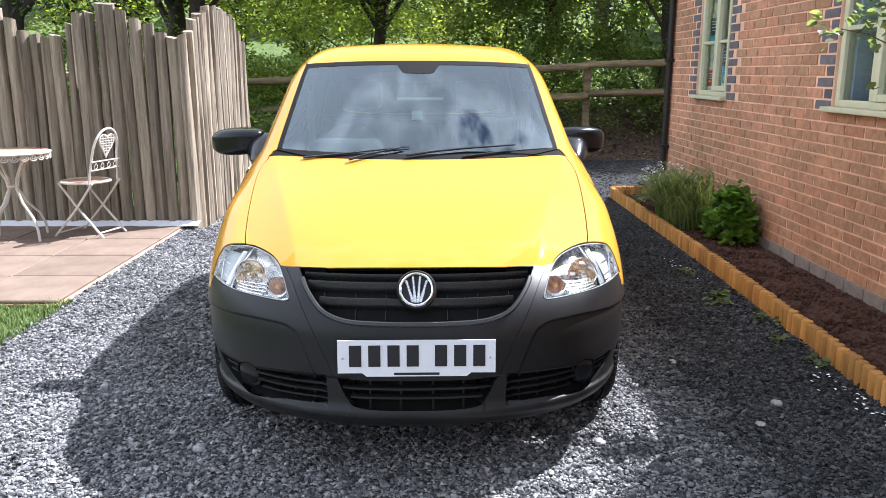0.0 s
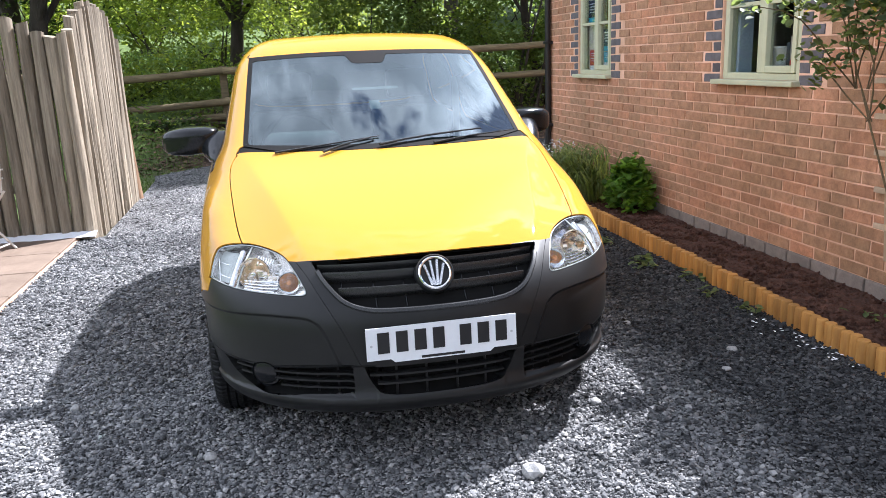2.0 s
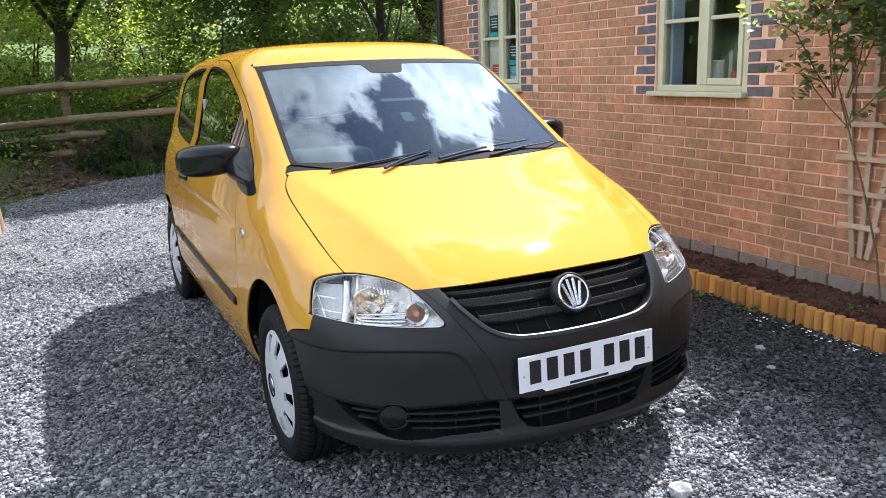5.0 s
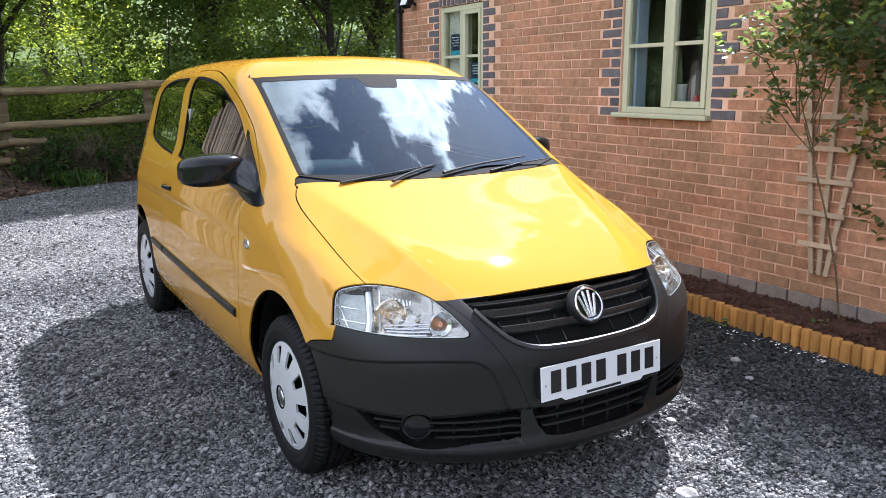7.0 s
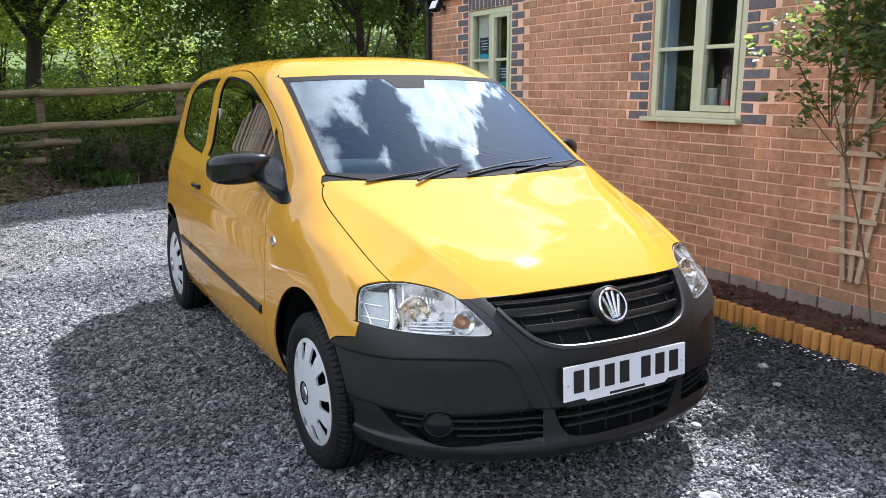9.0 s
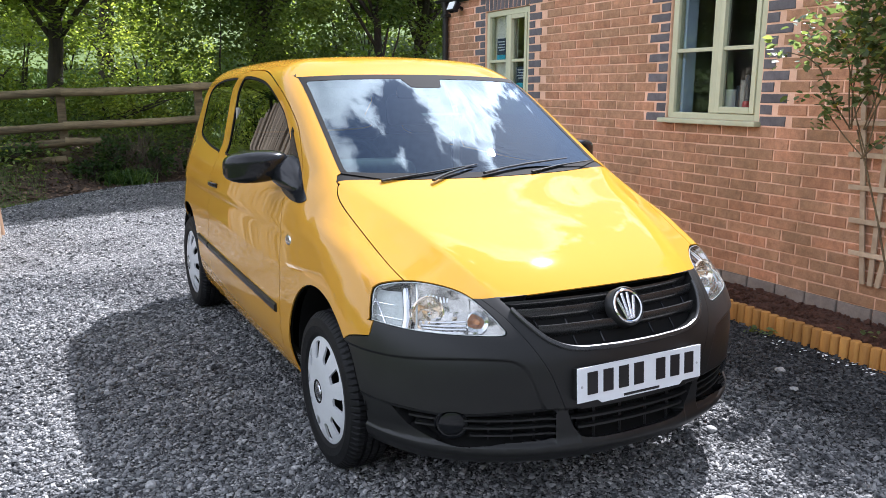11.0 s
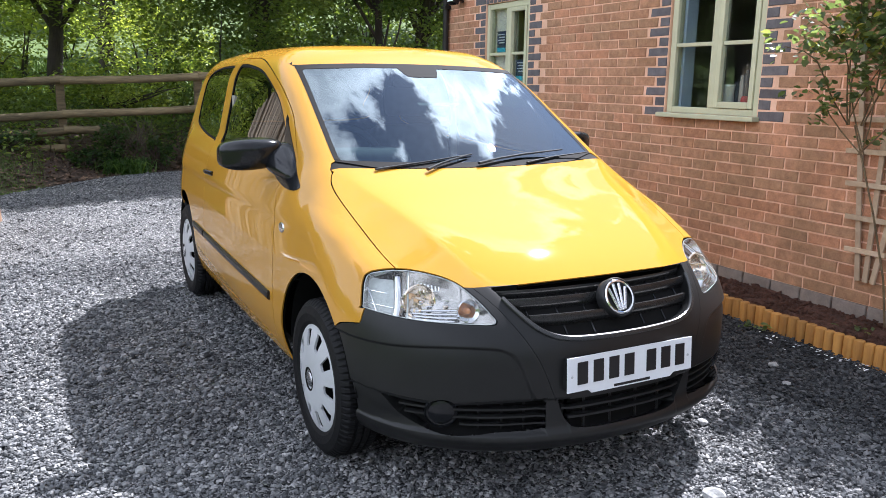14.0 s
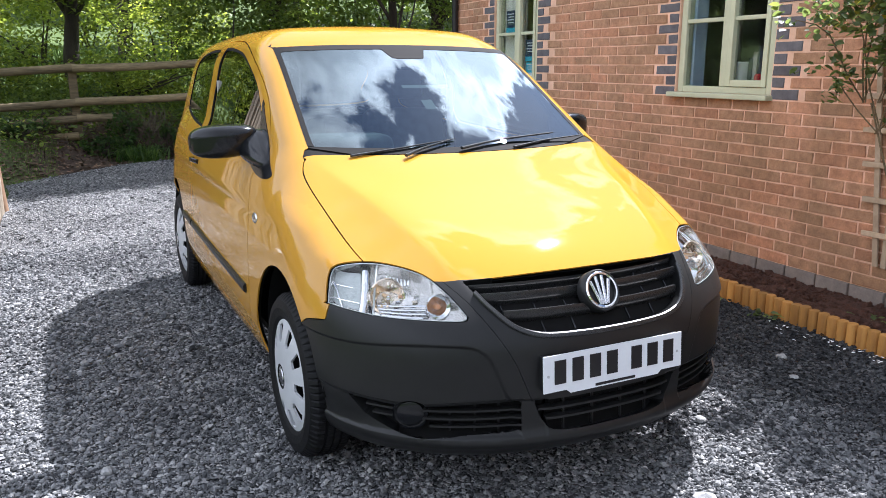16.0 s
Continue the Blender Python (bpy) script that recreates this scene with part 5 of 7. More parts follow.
HEADLIGHT = outline([(0.770, 0.652), (0.770, 0.652), (0.757, 0.70), (0.740, 0.738), (0.715, 0.757), (0.65, 0.767), (0.571, 0.762), (0.503, 0.742), (0.466, 0.704), (0.437, 0.652), (0.434, 0.641), (0.443, 0.633), (0.475, 0.631), (0.58, 0.634), (0.69, 0.641)])
GRILLE = outline([(-0.412, 0.728), (-0.412, 0.728), (-0.371, 0.672), (-0.317, 0.622), (-0.238, 0.597), (-0.117, 0.591), (0, 0.590), (0.117, 0.591), (0.238, 0.597), (0.317, 0.622), (0.371, 0.672), (0.412, 0.728), (0.412, 0.728), (0.2, 0.734), (0, 0.735), (-0.2, 0.734)])
LOWER_GRILLE = outline([(-0.268, 0.392), (-0.268, 0.392), (-0.238, 0.325), (-0.19, 0.292), (0, 0.287), (0.19, 0.292), (0.238, 0.325), (0.268, 0.392), (0.268, 0.392), (0, 0.394)])
SIDE_GRILLE = outline([(0.305, 0.392), (0.305, 0.392), (0.302, 0.312), (0.32, 0.298), (0.466, 0.291), (0.60, 0.283), (0.69, 0.325), (0.735, 0.385), (0.735, 0.385), (0.60, 0.378), (0.45, 0.388)])
HOOD = outline([(0, 0.172), (0.2, 0.180), (0.40, 0.215), (0.50, 0.265), (0.585, 0.345), (0.638, 0.415), (0.664, 0.560), (0.682, 0.800), (0.680, 0.923), (0.655, 0.985), (0.625, 1.000), (0.34, 0.935), (0, 0.908), (-0.34, 0.935), (-0.625, 1.0), (-0.655, 0.985), (-0.680, 0.923), (-0.682, 0.800), (-0.664, 0.560), (-0.638, 0.415), (-0.585, 0.345), (-0.50, 0.265), (-0.40, 0.215), (-0.2, 0.180)], steps=4)
BUMPER = outline([(-0.5, 0.1), (-0.5, 0.1), (-0.5, 0.9), (-0.5, 0.9), (0.415, 0.9), (0.415, 0.9), (0.412, 0.605), (0.412, 0.605), (0.47, 0.594), (0.52, 0.578), (0.56, 0.545), (0.56, 0.545), (0.56, 0.1), (0.56, 0.1)], steps=3)
REAR_BUMPER = outline([(3.52, 0.1), (3.52, 0.1), (3.52, 0.56), (3.56, 0.60), (3.7, 0.62), (4.5, 0.62), (4.5, 0.62), (4.5, 0.1), (4.5, 0.1)], steps=3)
REAR_GLASS = outline([(-0.50, 1.10), (0.50, 1.10), (0.52, 1.2), (0.46, 1.38), (-0.46, 1.38), (-0.52, 1.2)])
VISOR = np.array([(-0.13, 1.46), (-0.075, 1.385), (0.075, 1.385), (0.13, 1.46)])
NOSE_SEAM = outline([(0.470, 0.735), (0.430, 0.69), (0.398, 0.640), (0.333, 0.527), (0.279, 0.402), (0.274, 0.394)], False)
GROOVE = outline([(0.80, 0.56), (0.723, 0.564), (0.60, 0.574), (0.470, 0.572), (0.415, 0.556), (0.385, 0.520), (0.340, 0.405)], False)
LIP = outline([(0.80, 0.402), (0.74, 0.396), (0.60, 0.389), (0.45, 0.398), (0.30, 0.403)], False)
NOSE = np.concatenate([NOSE_SEAM, [(-0.1, 0.394), (-0.1, 0.735)]])
BELOW_GROOVE = np.concatenate([GROOVE, [(0.30, 0.405), (0.30, 0.28), (0.95, 0.28), (0.95, 0.56)]])
BELOW_LIP = np.concatenate([LIP, [(0.22, 0.403), (0.22, 0.2), (0.95, 0.2), (0.95, 0.402)]])
AXLES = ((0.80, 0.335), (3.255, 0.335))
ARCH = 0.345


def region(p, key):
    """The signed distance to one panel's outline at the points p."""
    x, y, z = np.abs(p[:, 0]), p[:, 1], p[:, 2]
    off_side = np.maximum(0.5 - x, 0)
    front = np.maximum(y - 0.62, 0)
    if key == "floor":
        return 0.212 + 0.03 * np.clip((y - 0.3) / 0.4, 0, 1) - z
    if key == "arch":
        return np.minimum(*[np.hypot(y - a, z - b) - ARCH for a, b in AXLES]) + 3 * np.maximum(0.45 - x, 0)
    if key == "screen":
        return np.maximum(inside(SCREEN, p[:, 0], z), y - 2.3)
    if key == "screen_low":
        return z - (1.046 + 0.045 * x * x)
    if key == "sensor_patch":
        return np.maximum(inside(VISOR, p[:, 0], z), y - 2.3)
    if key == "cowl":
        return np.maximum(inside(COWL, p[:, 0], z), np.maximum(y - 1.4, 0.8 - y))
    if key == "rear_glass":
        return np.maximum(inside(REAR_GLASS, p[:, 0], z), 3.0 - y)
    if key in SIDE_SHAPES:
        return inside(SIDE_SHAPES[key], y, z) + off_side
    if key in FRONT_SHAPES:
        return inside(FRONT_SHAPES[key], x, z) + front
    if key == "hood":
        return np.maximum(inside(HOOD, p[:, 0], y), 0.6 - z)
    if key == "bumper":
        return inside(BUMPER, y, z)
    if key == "rear_bumper":
        return inside(REAR_BUMPER, y, z)
    if key == "seam":
        return np.minimum(along(NOSE_SEAM, x, z), along(LIP, x, z)) - 0.0009 + front
    if key == "fog":
        return np.hypot(x - 0.598, z - 0.350) - 0.047 + front
    return along([(1.085, 1.075), (1.115, 1.06), (1.16, 1.035)], y, z) - 0.0018 + off_side


SIDE_SHAPES = {"door_glass": DOOR_GLASS, "quarter_glass": QUARTER_GLASS, "sail": SAIL, "door": DOOR}
FRONT_SHAPES = {"headlight": HEADLIGHT, "grille": GRILLE, "lower_grille": LOWER_GRILLE, "side_grille": SIDE_GRILLE, "nose": NOSE, "below_groove": BELOW_GROOVE, "below_lip": BELOW_LIP}
GAP, FRIT, SEAL = 0.0042, 0.020, 0.011
skin_v, skin_t = body_mesh(0.028)
CUTS = ["floor", "arch", "screen", "screen_low", "sensor_patch", "cowl", "rear_glass", "door_glass", "quarter_glass", "sail", "headlight", "grille", "lower_grille", "side_grille", "fog", "hood", "bumper", "rear_bumper", "door", "nose", "below_groove", "below_lip", "seam"]
SEAM, FINE = 0.0007, ("nose", "below_groove", "below_lip")
WIDE = ("hood", "door", "bumper", "headlight", "rear_bumper")
for key in CUTS:
    if key == "seam":
        continue
    for shift in ((-GAP, 0.0) if key in WIDE else (-0.014, -0.007, -SEAM, SEAM) if key in FINE else (-FRIT, 0.0) if key == "screen" else (-SEAL, 0.0) if key in ("door_glass", "quarter_glass") else (0.0,)):
        skin_v, skin_t = split(skin_v, skin_t, region(skin_v, key) - shift)
for shift in (-0.012, 0.0, 0.012, 0.03, 0.06, 0.10, 0.15):
    on_top = np.maximum(skin_v[:, 1] - 1.2, np.maximum(0.62 - skin_v[:, 2], 0))
    skin_v, skin_t = split(skin_v, skin_t, np.abs(skin_v[:, 0]) - crease(skin_v[:, 1]) - shift + 10 * np.maximum(on_top, 0))
for level_ in (0.235, 0.25, 0.266, 0.282, 0.30, 0.32):
    skin_v, skin_t = split(skin_v, skin_t, skin_v[:, 2] - level_ + 10 * np.maximum(skin_v[:, 1] - 0.6, 0))
for _ in range(3):
    skin_v = skin_v - body_normal(skin_v) * np.clip(body(skin_v), -0.004, 0.004)[:, None]
mid = skin_v[skin_t].mean(1)
reg = {key: region(mid, key) for key in CUTS}
left = mid[:, 0] < 0
free = (reg["floor"] < 0) & (reg["arch"] > 0)


def take(mask):
    """The free triangles of a mask, taken off the rest."""
    global free
    got = free & mask
    free = free & ~got
    return skin_t[got]


glazed = np.zeros(len(skin_t), bool)
for key in ("screen", "rear_glass", "door_glass", "quarter_glass", "headlight", "grille", "lower_grille", "side_grille"):
    glazed |= reg[key] < 0
liner_t = skin_t[free & ~glazed]

lamp_t = [take((reg["headlight"] < -GAP) & s) for s in (left, ~left)]
take(reg["headlight"] < 0)
grille_t = take(reg["grille"] < 0)
hood_t = take(reg["hood"] < -GAP)
take((reg["hood"] < 0) & (mid[:, 1] > 0.36))
cowl_t = [take((reg["cowl"] < 0) & s) for s in (left, ~left)]
edge = (reg["screen"] > -FRIT) | (reg["sensor_patch"] < 0)
low_seal_t = take((reg["screen"] < 0) & (reg["screen_low"] < 0))
seal_t = skin_t[free & (reg["screen"] < 0) & edge]
screen_t = take(reg["screen"] < 0)
rear_t = take(reg["rear_glass"] < 0)
sail_t = [take((reg["sail"] < 0) & s) for s in (left, ~left)]
door_glass_t = [take((reg["door_glass"] < -SEAL) & s) for s in (left, ~left)]
door_seal_t = [take((reg["door_glass"] < 0) & s) for s in (left, ~left)]
quarter_t = [take((reg["quarter_glass"] < -SEAL) & s) for s in (left, ~left)]
quarter_seal_t = [take((reg["quarter_glass"] < 0) & s) for s in (left, ~left)]
take(reg["fog"] < 0)
lower_t = take(reg["lower_grille"] < 0)
side_t = [take((reg["side_grille"] < 0) & s) for s in (left, ~left)]
take((reg["seam"] < 0) & (reg["bumper"] < 0) & (mid[:, 2] < 0.735))
bumper_t = take((reg["bumper"] < -GAP) | ((reg["hood"] < 0) & (mid[:, 1] < 0.36)))
take(reg["bumper"] < 0)
rear_bumper_t = take(reg["rear_bumper"] < -GAP)
take(reg["rear_bumper"] < 0)
door_t = [take((reg["door"] < -GAP) & s) for s in (left, ~left)]
take(reg["door"] < 0)
shell_t = take(np.ones(len(free), bool))

panel("body_shell", skin_v, shell_t, PAINT, car, "glossy yellow painted body shell", 0.006)
panel("hood", skin_v, hood_t, PAINT, car, "glossy yellow bonnet", 0.005)
bumper = panel("front_bumper", skin_v, bumper_t, PLASTIC, car, "unpainted black plastic front bumper", 0.055)
panel("rear_bumper", skin_v, rear_bumper_t, PLASTIC, car, "unpainted black plastic rear bumper", 0.02)
for t in cowl_t:
    panel("scuttle_panel", skin_v, t, VOID, car, "black scuttle panel below windscreen", 0.01, 0.004)


def screen_normal(p):
    """The pane's own even bend, without the softened joint to the body."""
    g = np.stack([0.32 * p[:, 0], -np.ones(len(p)), np.full(len(p), 1.66)], 1)
    return g / np.linalg.norm(g, axis=1)[:, None]


panel("windscreen", skin_v, screen_t, SCREEN_GLASS, car, "clear windscreen mirroring clouds", 0.004, 0.0, screen_normal)
panel("screen_border", skin_v, seal_t, VOID, car, "black border of the windscreen", 0.0, -0.0012)
panel("screen_foot", skin_v, low_seal_t, VOID, car, "black lower edge of the windscreen", 0.004)
panel("rear_window", skin_v, rear_t, SIDE_GLASS, car, "", 0.004)
doors = [panel("door", skin_v, t, PAINT, car, "yellow front door with dark window", 0.006) for t in door_t]
for k in (0, 1):
    panel("window_glass", skin_v, door_glass_t[k], SIDE_GLASS, doors[k], "dark tinted glass", 0.004, 0.008)
    panel("window_seal", skin_v, door_seal_t[k], VOID, doors[k], "black rubber window seal", 0.006, 0.003)
    panel("window_seal", skin_v, quarter_seal_t[k], VOID, car, "black rubber window seal", 0.006, 0.001)
    panel("mirror_mount", skin_v, sail_t[k], PLASTIC_GLOSS, doors[k], "black plastic corner", 0.01, -0.003)
    panel("quarter_window", skin_v, quarter_t[k], SIDE_GLASS, car, "dark tinted quarter window", 0.004, 0.004)
# added black inner shell: panel gaps read dark and leak no light
panel("body_liner", skin_v, liner_t, VOID, car, "", 0.0, 0.016)


def skin_at_front(x, z, proud=0.0):
    """The point of the body that shows at (x, z) from the front."""
    lo, hi = -0.4, 1.0
    for _ in range(24):
        m = (lo + hi) / 2
        if body(np.array([[x, m, z]]))[0] < 0:
            hi = m
        else:
            lo = m
    p = np.array([[x, hi, z]])
    return Vector(p[0]) + Vector(body_normal(p)[0]) * proud


def skin_at_side(y, z, side=-1, proud=0.0):
    lo, hi = 0.3, 1.3
    for _ in range(24):
        m = (lo + hi) / 2
        if body(np.array([[m * side, y, z]]))[0] < 0:
            lo = m
        else:
            hi = m
    p = np.array([[hi * side, y, z]])
    return Vector(p[0]) + Vector(body_normal(p)[0]) * proud


def strip(line, width, height, name, material, parent, label=""):
    """A flat bar with rounded edges along points (place, outward, across)."""
    bm = bmesh.new()
    prof = [(-0.5, 0), (-0.5, 0.6), (-0.3, 1.0), (0.3, 1.0), (0.5, 0.6), (0.5, 0)]
    rings = []
    for p, out, across in line:
        rings.append([bm.verts.new(p + across * (a * width) + out * (b * height)) for a, b in prof])
    for r, s in zip(rings, rings[1:]):
        for k in range(len(prof)):
            bm.faces.new((r[k], r[(k + 1) % len(prof)], s[(k + 1) % len(prof)], s[k]))
    bm.faces.new(rings[0])
    bm.faces.new(rings[-1][::-1])
    bmesh.ops.recalc_face_normals(bm, faces=bm.faces)
    return part(name, bm, material, parent, label, True)


def norm_at(p):
    return Vector(body_normal(np.array([tuple(p)]))[0])


# rubbing strips and handles on the doors and quarters
for k, side in ((0, -1), (1, 1)):
    for y0, y1, owner in ((1.285, 2.585, doors[k]), (2.612, 2.90, car)):
        line = []
        for i in range(25):
            y = y0 + (y1 - y0) * i / 24
            p = skin_at_side(y, 0.483 + 0.023 * (y - 1.28), side, -0.003)
            line.append((p, norm_at(p), Vector((0, 0, 1))))
        strip(line, 0.036, 0.016, "rubbing_strip", PLASTIC, owner, "black plastic rubbing strip")
    line = []
    for i in range(9):
        y, lift = 2.39 + 0.15 * i / 8, 0.022 * math.sin(math.pi * i / 8)
        p = skin_at_side(y, 0.872, side, -0.004 + lift)
        line.append((p, norm_at(p), Vector((0, 0, 1))))
    strip(line, 0.024, 0.016, "door_handle", PLASTIC_GLOSS, doors[k], "black plastic door handle")
    p = skin_at_side(1.14, 0.795, side)
    n_ = norm_at(p)
    bm = bmesh.new()
    bmesh.ops.create_uvsphere(bm, u_segments=16, v_segments=8, radius=1)
    turn = n_.to_track_quat("Z", "Y").to_matrix().to_4x4()
    part("side_repeater", bm, BRUSHED, car, "small clear side indicator", True, Matrix.Translation(p) @ turn @ Matrix.Diagonal((0.034, 0.021, 0.008, 1)))

# radiator grille: recessed back, three bars, chrome lip
grille = panel("grille", skin_v, grille_t, VOID, car, "black radiator grille", 0.0, 0.040)
for z, span in ((0.722, 0.392), (0.694, 0.376), (0.650, 0.330)):
    line = []
    for i in range(33):
        x = -span + 2 * span * i / 32
        p = skin_at_front(x, z, -0.035)
        line.append((p, norm_at(p), Vector((0, 0.25, 1)).normalized()))
    strip(line, 0.032 if z < 0.71 else 0.014, 0.026 if z < 0.71 else 0.020, "grille_bar", GRILLE_SATIN, grille)
for x in (-0.32, -0.21, -0.105, 0.105, 0.21, 0.32):
    p, q = skin_at_front(x, 0.725, -0.034), skin_at_front(x, max(0.6, 0.597 + 0.4 * max(abs(x) - 0.24, 0)), -0.034)
    part("grille_rib", tube([p, (p + q) / 2 + Vector((0, -0.008, 0)), q], 0.0025, 6), PLASTIC_GLOSS, grille)
lipline = outline([(-0.392, 0.700), (-0.368, 0.665), (-0.314, 0.614), (-0.236, 0.588), (-0.117, 0.582), (0, 0.581), (0.117, 0.582), (0.236, 0.588), (0.314, 0.614), (0.368, 0.665), (0.392, 0.700)], False)
rimline = []
for i, (x, z) in enumerate(lipline):
    p = skin_at_front(x, z, -0.002)
    a, b = lipline[max(i - 1, 0)], lipline[min(i + 1, len(lipline) - 1)]
    t_ = Vector((b[0] - a[0], 0, b[1] - a[1])).normalized()
    n_ = norm_at(p)
    rimline.append((p, n_, n_.cross(t_).normalized()))
strip(rimline, 0.017, 0.010, "grille_trim", GRILLE_SATIN, grille, "glossy dark lower grille trim")

part("grille_backing", box(-0.42, 0.42, 0.30, 0.33, 0.56, 0.735), VOID, grille)

# round badge, drawn as plain shapes
bc = skin_at_front(0.0, 0.672, 0.012)
facing = Matrix.Translation(bc) @ pose(0, 0, 0, 62, 0, 0) @ Matrix.Diagonal((0.86, 0.86, 0.86, 1))
bowl = part("badge", lathe([(0.0, -0.03), (0.078, -0.03), (0.078, 0.006), (0.073, 0.012), (0.068, 0.010), (0.066, 0.002), (0.0, 0.004)], 48), PLASTIC, car, "round chrome-ringed badge on black boss", True, facing)
part("ring", lathe([(0.056, 0.006), (0.058, 0.015), (0.063, 0.017), (0.0675, 0.013), (0.067, 0.004)], 48), CHROME, bowl, "chrome ring", True)
for x0, z0, x1, z1 in ((-0.040, 0.036, -0.014, -0.050), (-0.014, 0.052, -0.005, -0.052), (0.014, 0.052, 0.005, -0.052), (0.040, 0.036, 0.014, -0.050)):
    a, b = Vector((x0, z0, 0.010)), Vector((x1, z1, 0.010))
    part("bar", tube([a, b], 0.0062, 6, squash=0.8), BRUSHED, bowl, "plain chrome bar")

# lower intakes with slats
lower = panel("lower_grille", skin_v, lower_t, VOID, car, "black lower intake", 0.0, 0.05)
for z, half in ((0.392, 0.262), (0.358, 0.250), (0.326, 0.232)):
    line = []
    for i in range(25):
        x = -half + 2 * half * i / 24
        p = skin_at_front(x, z, -0.030)
        line.append((p, norm_at(p), Vector((0, 0, 1))))
    strip(line, 0.012, 0.024, "slat", PLASTIC, lower)
for x in (-0.16, -0.055, 0.055, 0.16):
    part("rib", tube([skin_at_front(x, 0.39, -0.03), skin_at_front(x, 0.292, -0.03)], 0.0045, 6), PLASTIC, lower)
sides = []
for k, sgn in ((0, -1), (1, 1)):
    intake = panel("side_intake", skin_v, side_t[k], VOID, car, "black side intake with slats", 0.0, 0.045)
    for z, x0, x1 in ((0.362, 0.300, 0.70), (0.336, 0.300, 0.685), (0.312, 0.305, 0.55)):
        line = []
        for i in range(21):
            x = x0 + (x1 - x0) * i / 20
            p = skin_at_front(sgn * x, z, -0.028)
            line.append((p, norm_at(p), Vector((0, 0, 1))))
        strip(line, 0.010, 0.022, "slat", PLASTIC, intake)
    for x in (0.36, 0.43, 0.50):
        part("rib", tube([skin_at_front(sgn * x, 0.385, -0.03), skin_at_front(sgn * x, 0.30, -0.03)], 0.004, 6), PLASTIC, intake)
    c = skin_at_front(sgn * 0.598, 0.350, -0.006)
    n_ = norm_at(c)
    n_ = Vector((n_.x * 0.7, n_.y, n_.z)).normalized()
    cover = Matrix.Translation(c) @ n_.to_track_quat("Z", "Y").to_matrix().to_4x4()
    part("fog_lamp_cover", lathe([(0.0, 0.010), (0.03, 0.009), (0.041, 0.004), (0.043, -0.004), (0.049, -0.003), (0.052, 0.003), (0.055, -0.002), (0.055, -0.04)], 40), PLASTIC_GLOSS, car, "round black blanking cover", True, cover)

# headlights: lens, bowl, lamps
for k, sgn in ((0, -1), (1, 1)):
    lamp = panel("headlight", skin_v, lamp_t[k], LENS, car, "clear headlight with chrome reflector and amber bulb", 0.01, 0.001)
    back = panel("reflector", skin_v, lamp_t[k], REFLECTOR, lamp, "chrome reflector", 0.0, 0.055)
    rim_wall = panel("housing", skin_v, lamp_t[k], BRUSHED, lamp, "", 0.06, 0.004)
    rim_wall.data.materials[0] = REFLECTOR.m
    bmw = bmesh.new()
    bmw.from_mesh(rim_wall.data)
    bmesh.ops.delete(bmw, geom=[f for f in bmw.faces if len(f.verts) == 3], context="FACES")
    bmw.to_mesh(rim_wall.data)
    bmw.free()
    def inner(x, z, deep):
        return skin_at_front(sgn * x, z, -deep)

    # main lamp and round indicator, each a chrome bowl with its bulb
    for x, z, r, deep, tilt in ((0.618, 0.702, 0.052, 0.045, 0.25), (0.498, 0.676, 0.034, 0.024, 0.2)):
        d_ = Vector((sgn * tilt * 0.4, -1, 0.12)).normalized()
        m_ = Matrix.Translation(inner(x, z, 0.024 if r < 0.04 else 0.034)) @ d_.to_track_quat("Z", "Y").to_matrix().to_4x4()
        prof = [(0.006, -deep)] + [(r * q, -deep * (1 - q * q)) for q in (0.35, 0.6, 0.8, 1.0)] + [(r + 0.003, 0.002), (r + 0.005, -0.006)]
        bowl_ = part("lamp_bowl", lathe(prof, 36), GLINT_CHROME if r > 0.04 else LAMP_CHROME, lamp, "chrome lamp bowl", True, m_)
        if r > 0.04:
            part("bulb", lathe([(0.0, 0.006), (0.005, 0.004), (0.007, -0.004), (0.007, -deep)], 20), WARM, bowl_, "warm-tinted bulb", True)
            part("bulb_shield", lathe([(0.0, 0.016), (0.007, 0.014), (0.0085, 0.008)], 16), CHROME, bowl_, "", True)
        else:
            part("bulb", lathe([(0.0, 0.002), (0.007, 0.0), (0.010, -0.006), (0.011, -deep)], 20), AMBER, bowl_, "amber bulb", True)
            part("cover_glass", lathe([(0.0, 0.007), (0.015, 0.0055), (0.026, 0.001)], 28), LENS, bowl_, "", True)
    # chrome column and pale divider towards the wing
    column = [inner(0.704 - 0.048 * q - 0.010 * q * q, 0.646 + 0.108 * q, 0.028) for q in (0, 0.25, 0.5, 0.75, 1)]
    part("column", tube(column, 0.015, 20), LAMP_CHROME, lamp, "chrome column", True)
    part("divider", tube([inner(0.676 - 0.040 * q - 0.026 * q * q, 0.640 + 0.121 * q, 0.010) for q in (0, 0.25, 0.5, 0.75, 1)], 0.0030, 8), BEZEL, lamp)
    # pale outer chamber with a fine grid
    chamber = [inner(x - 0.40 * (z - 0.652) * (0.762 - x) / 0.062, z, 0.028) for x in (0.70, 0.7225, 0.745, 0.762) for z in (0.652, 0.69, 0.725, 0.752)]
    bm = bmesh.new()
    vs = [bm.verts.new(p) for p in chamber]
    for a in range(3):
        for b in range(3):
            bm.faces.new((vs[a * 4 + b], vs[a * 4 + b + 1], vs[a * 4 + b + 5], vs[a * 4 + b + 4]))
    bmesh.ops.recalc_face_normals(bm, faces=bm.faces)
    part("outer_chamber", bm, BEZEL, lamp, "pale outer chamber", True)
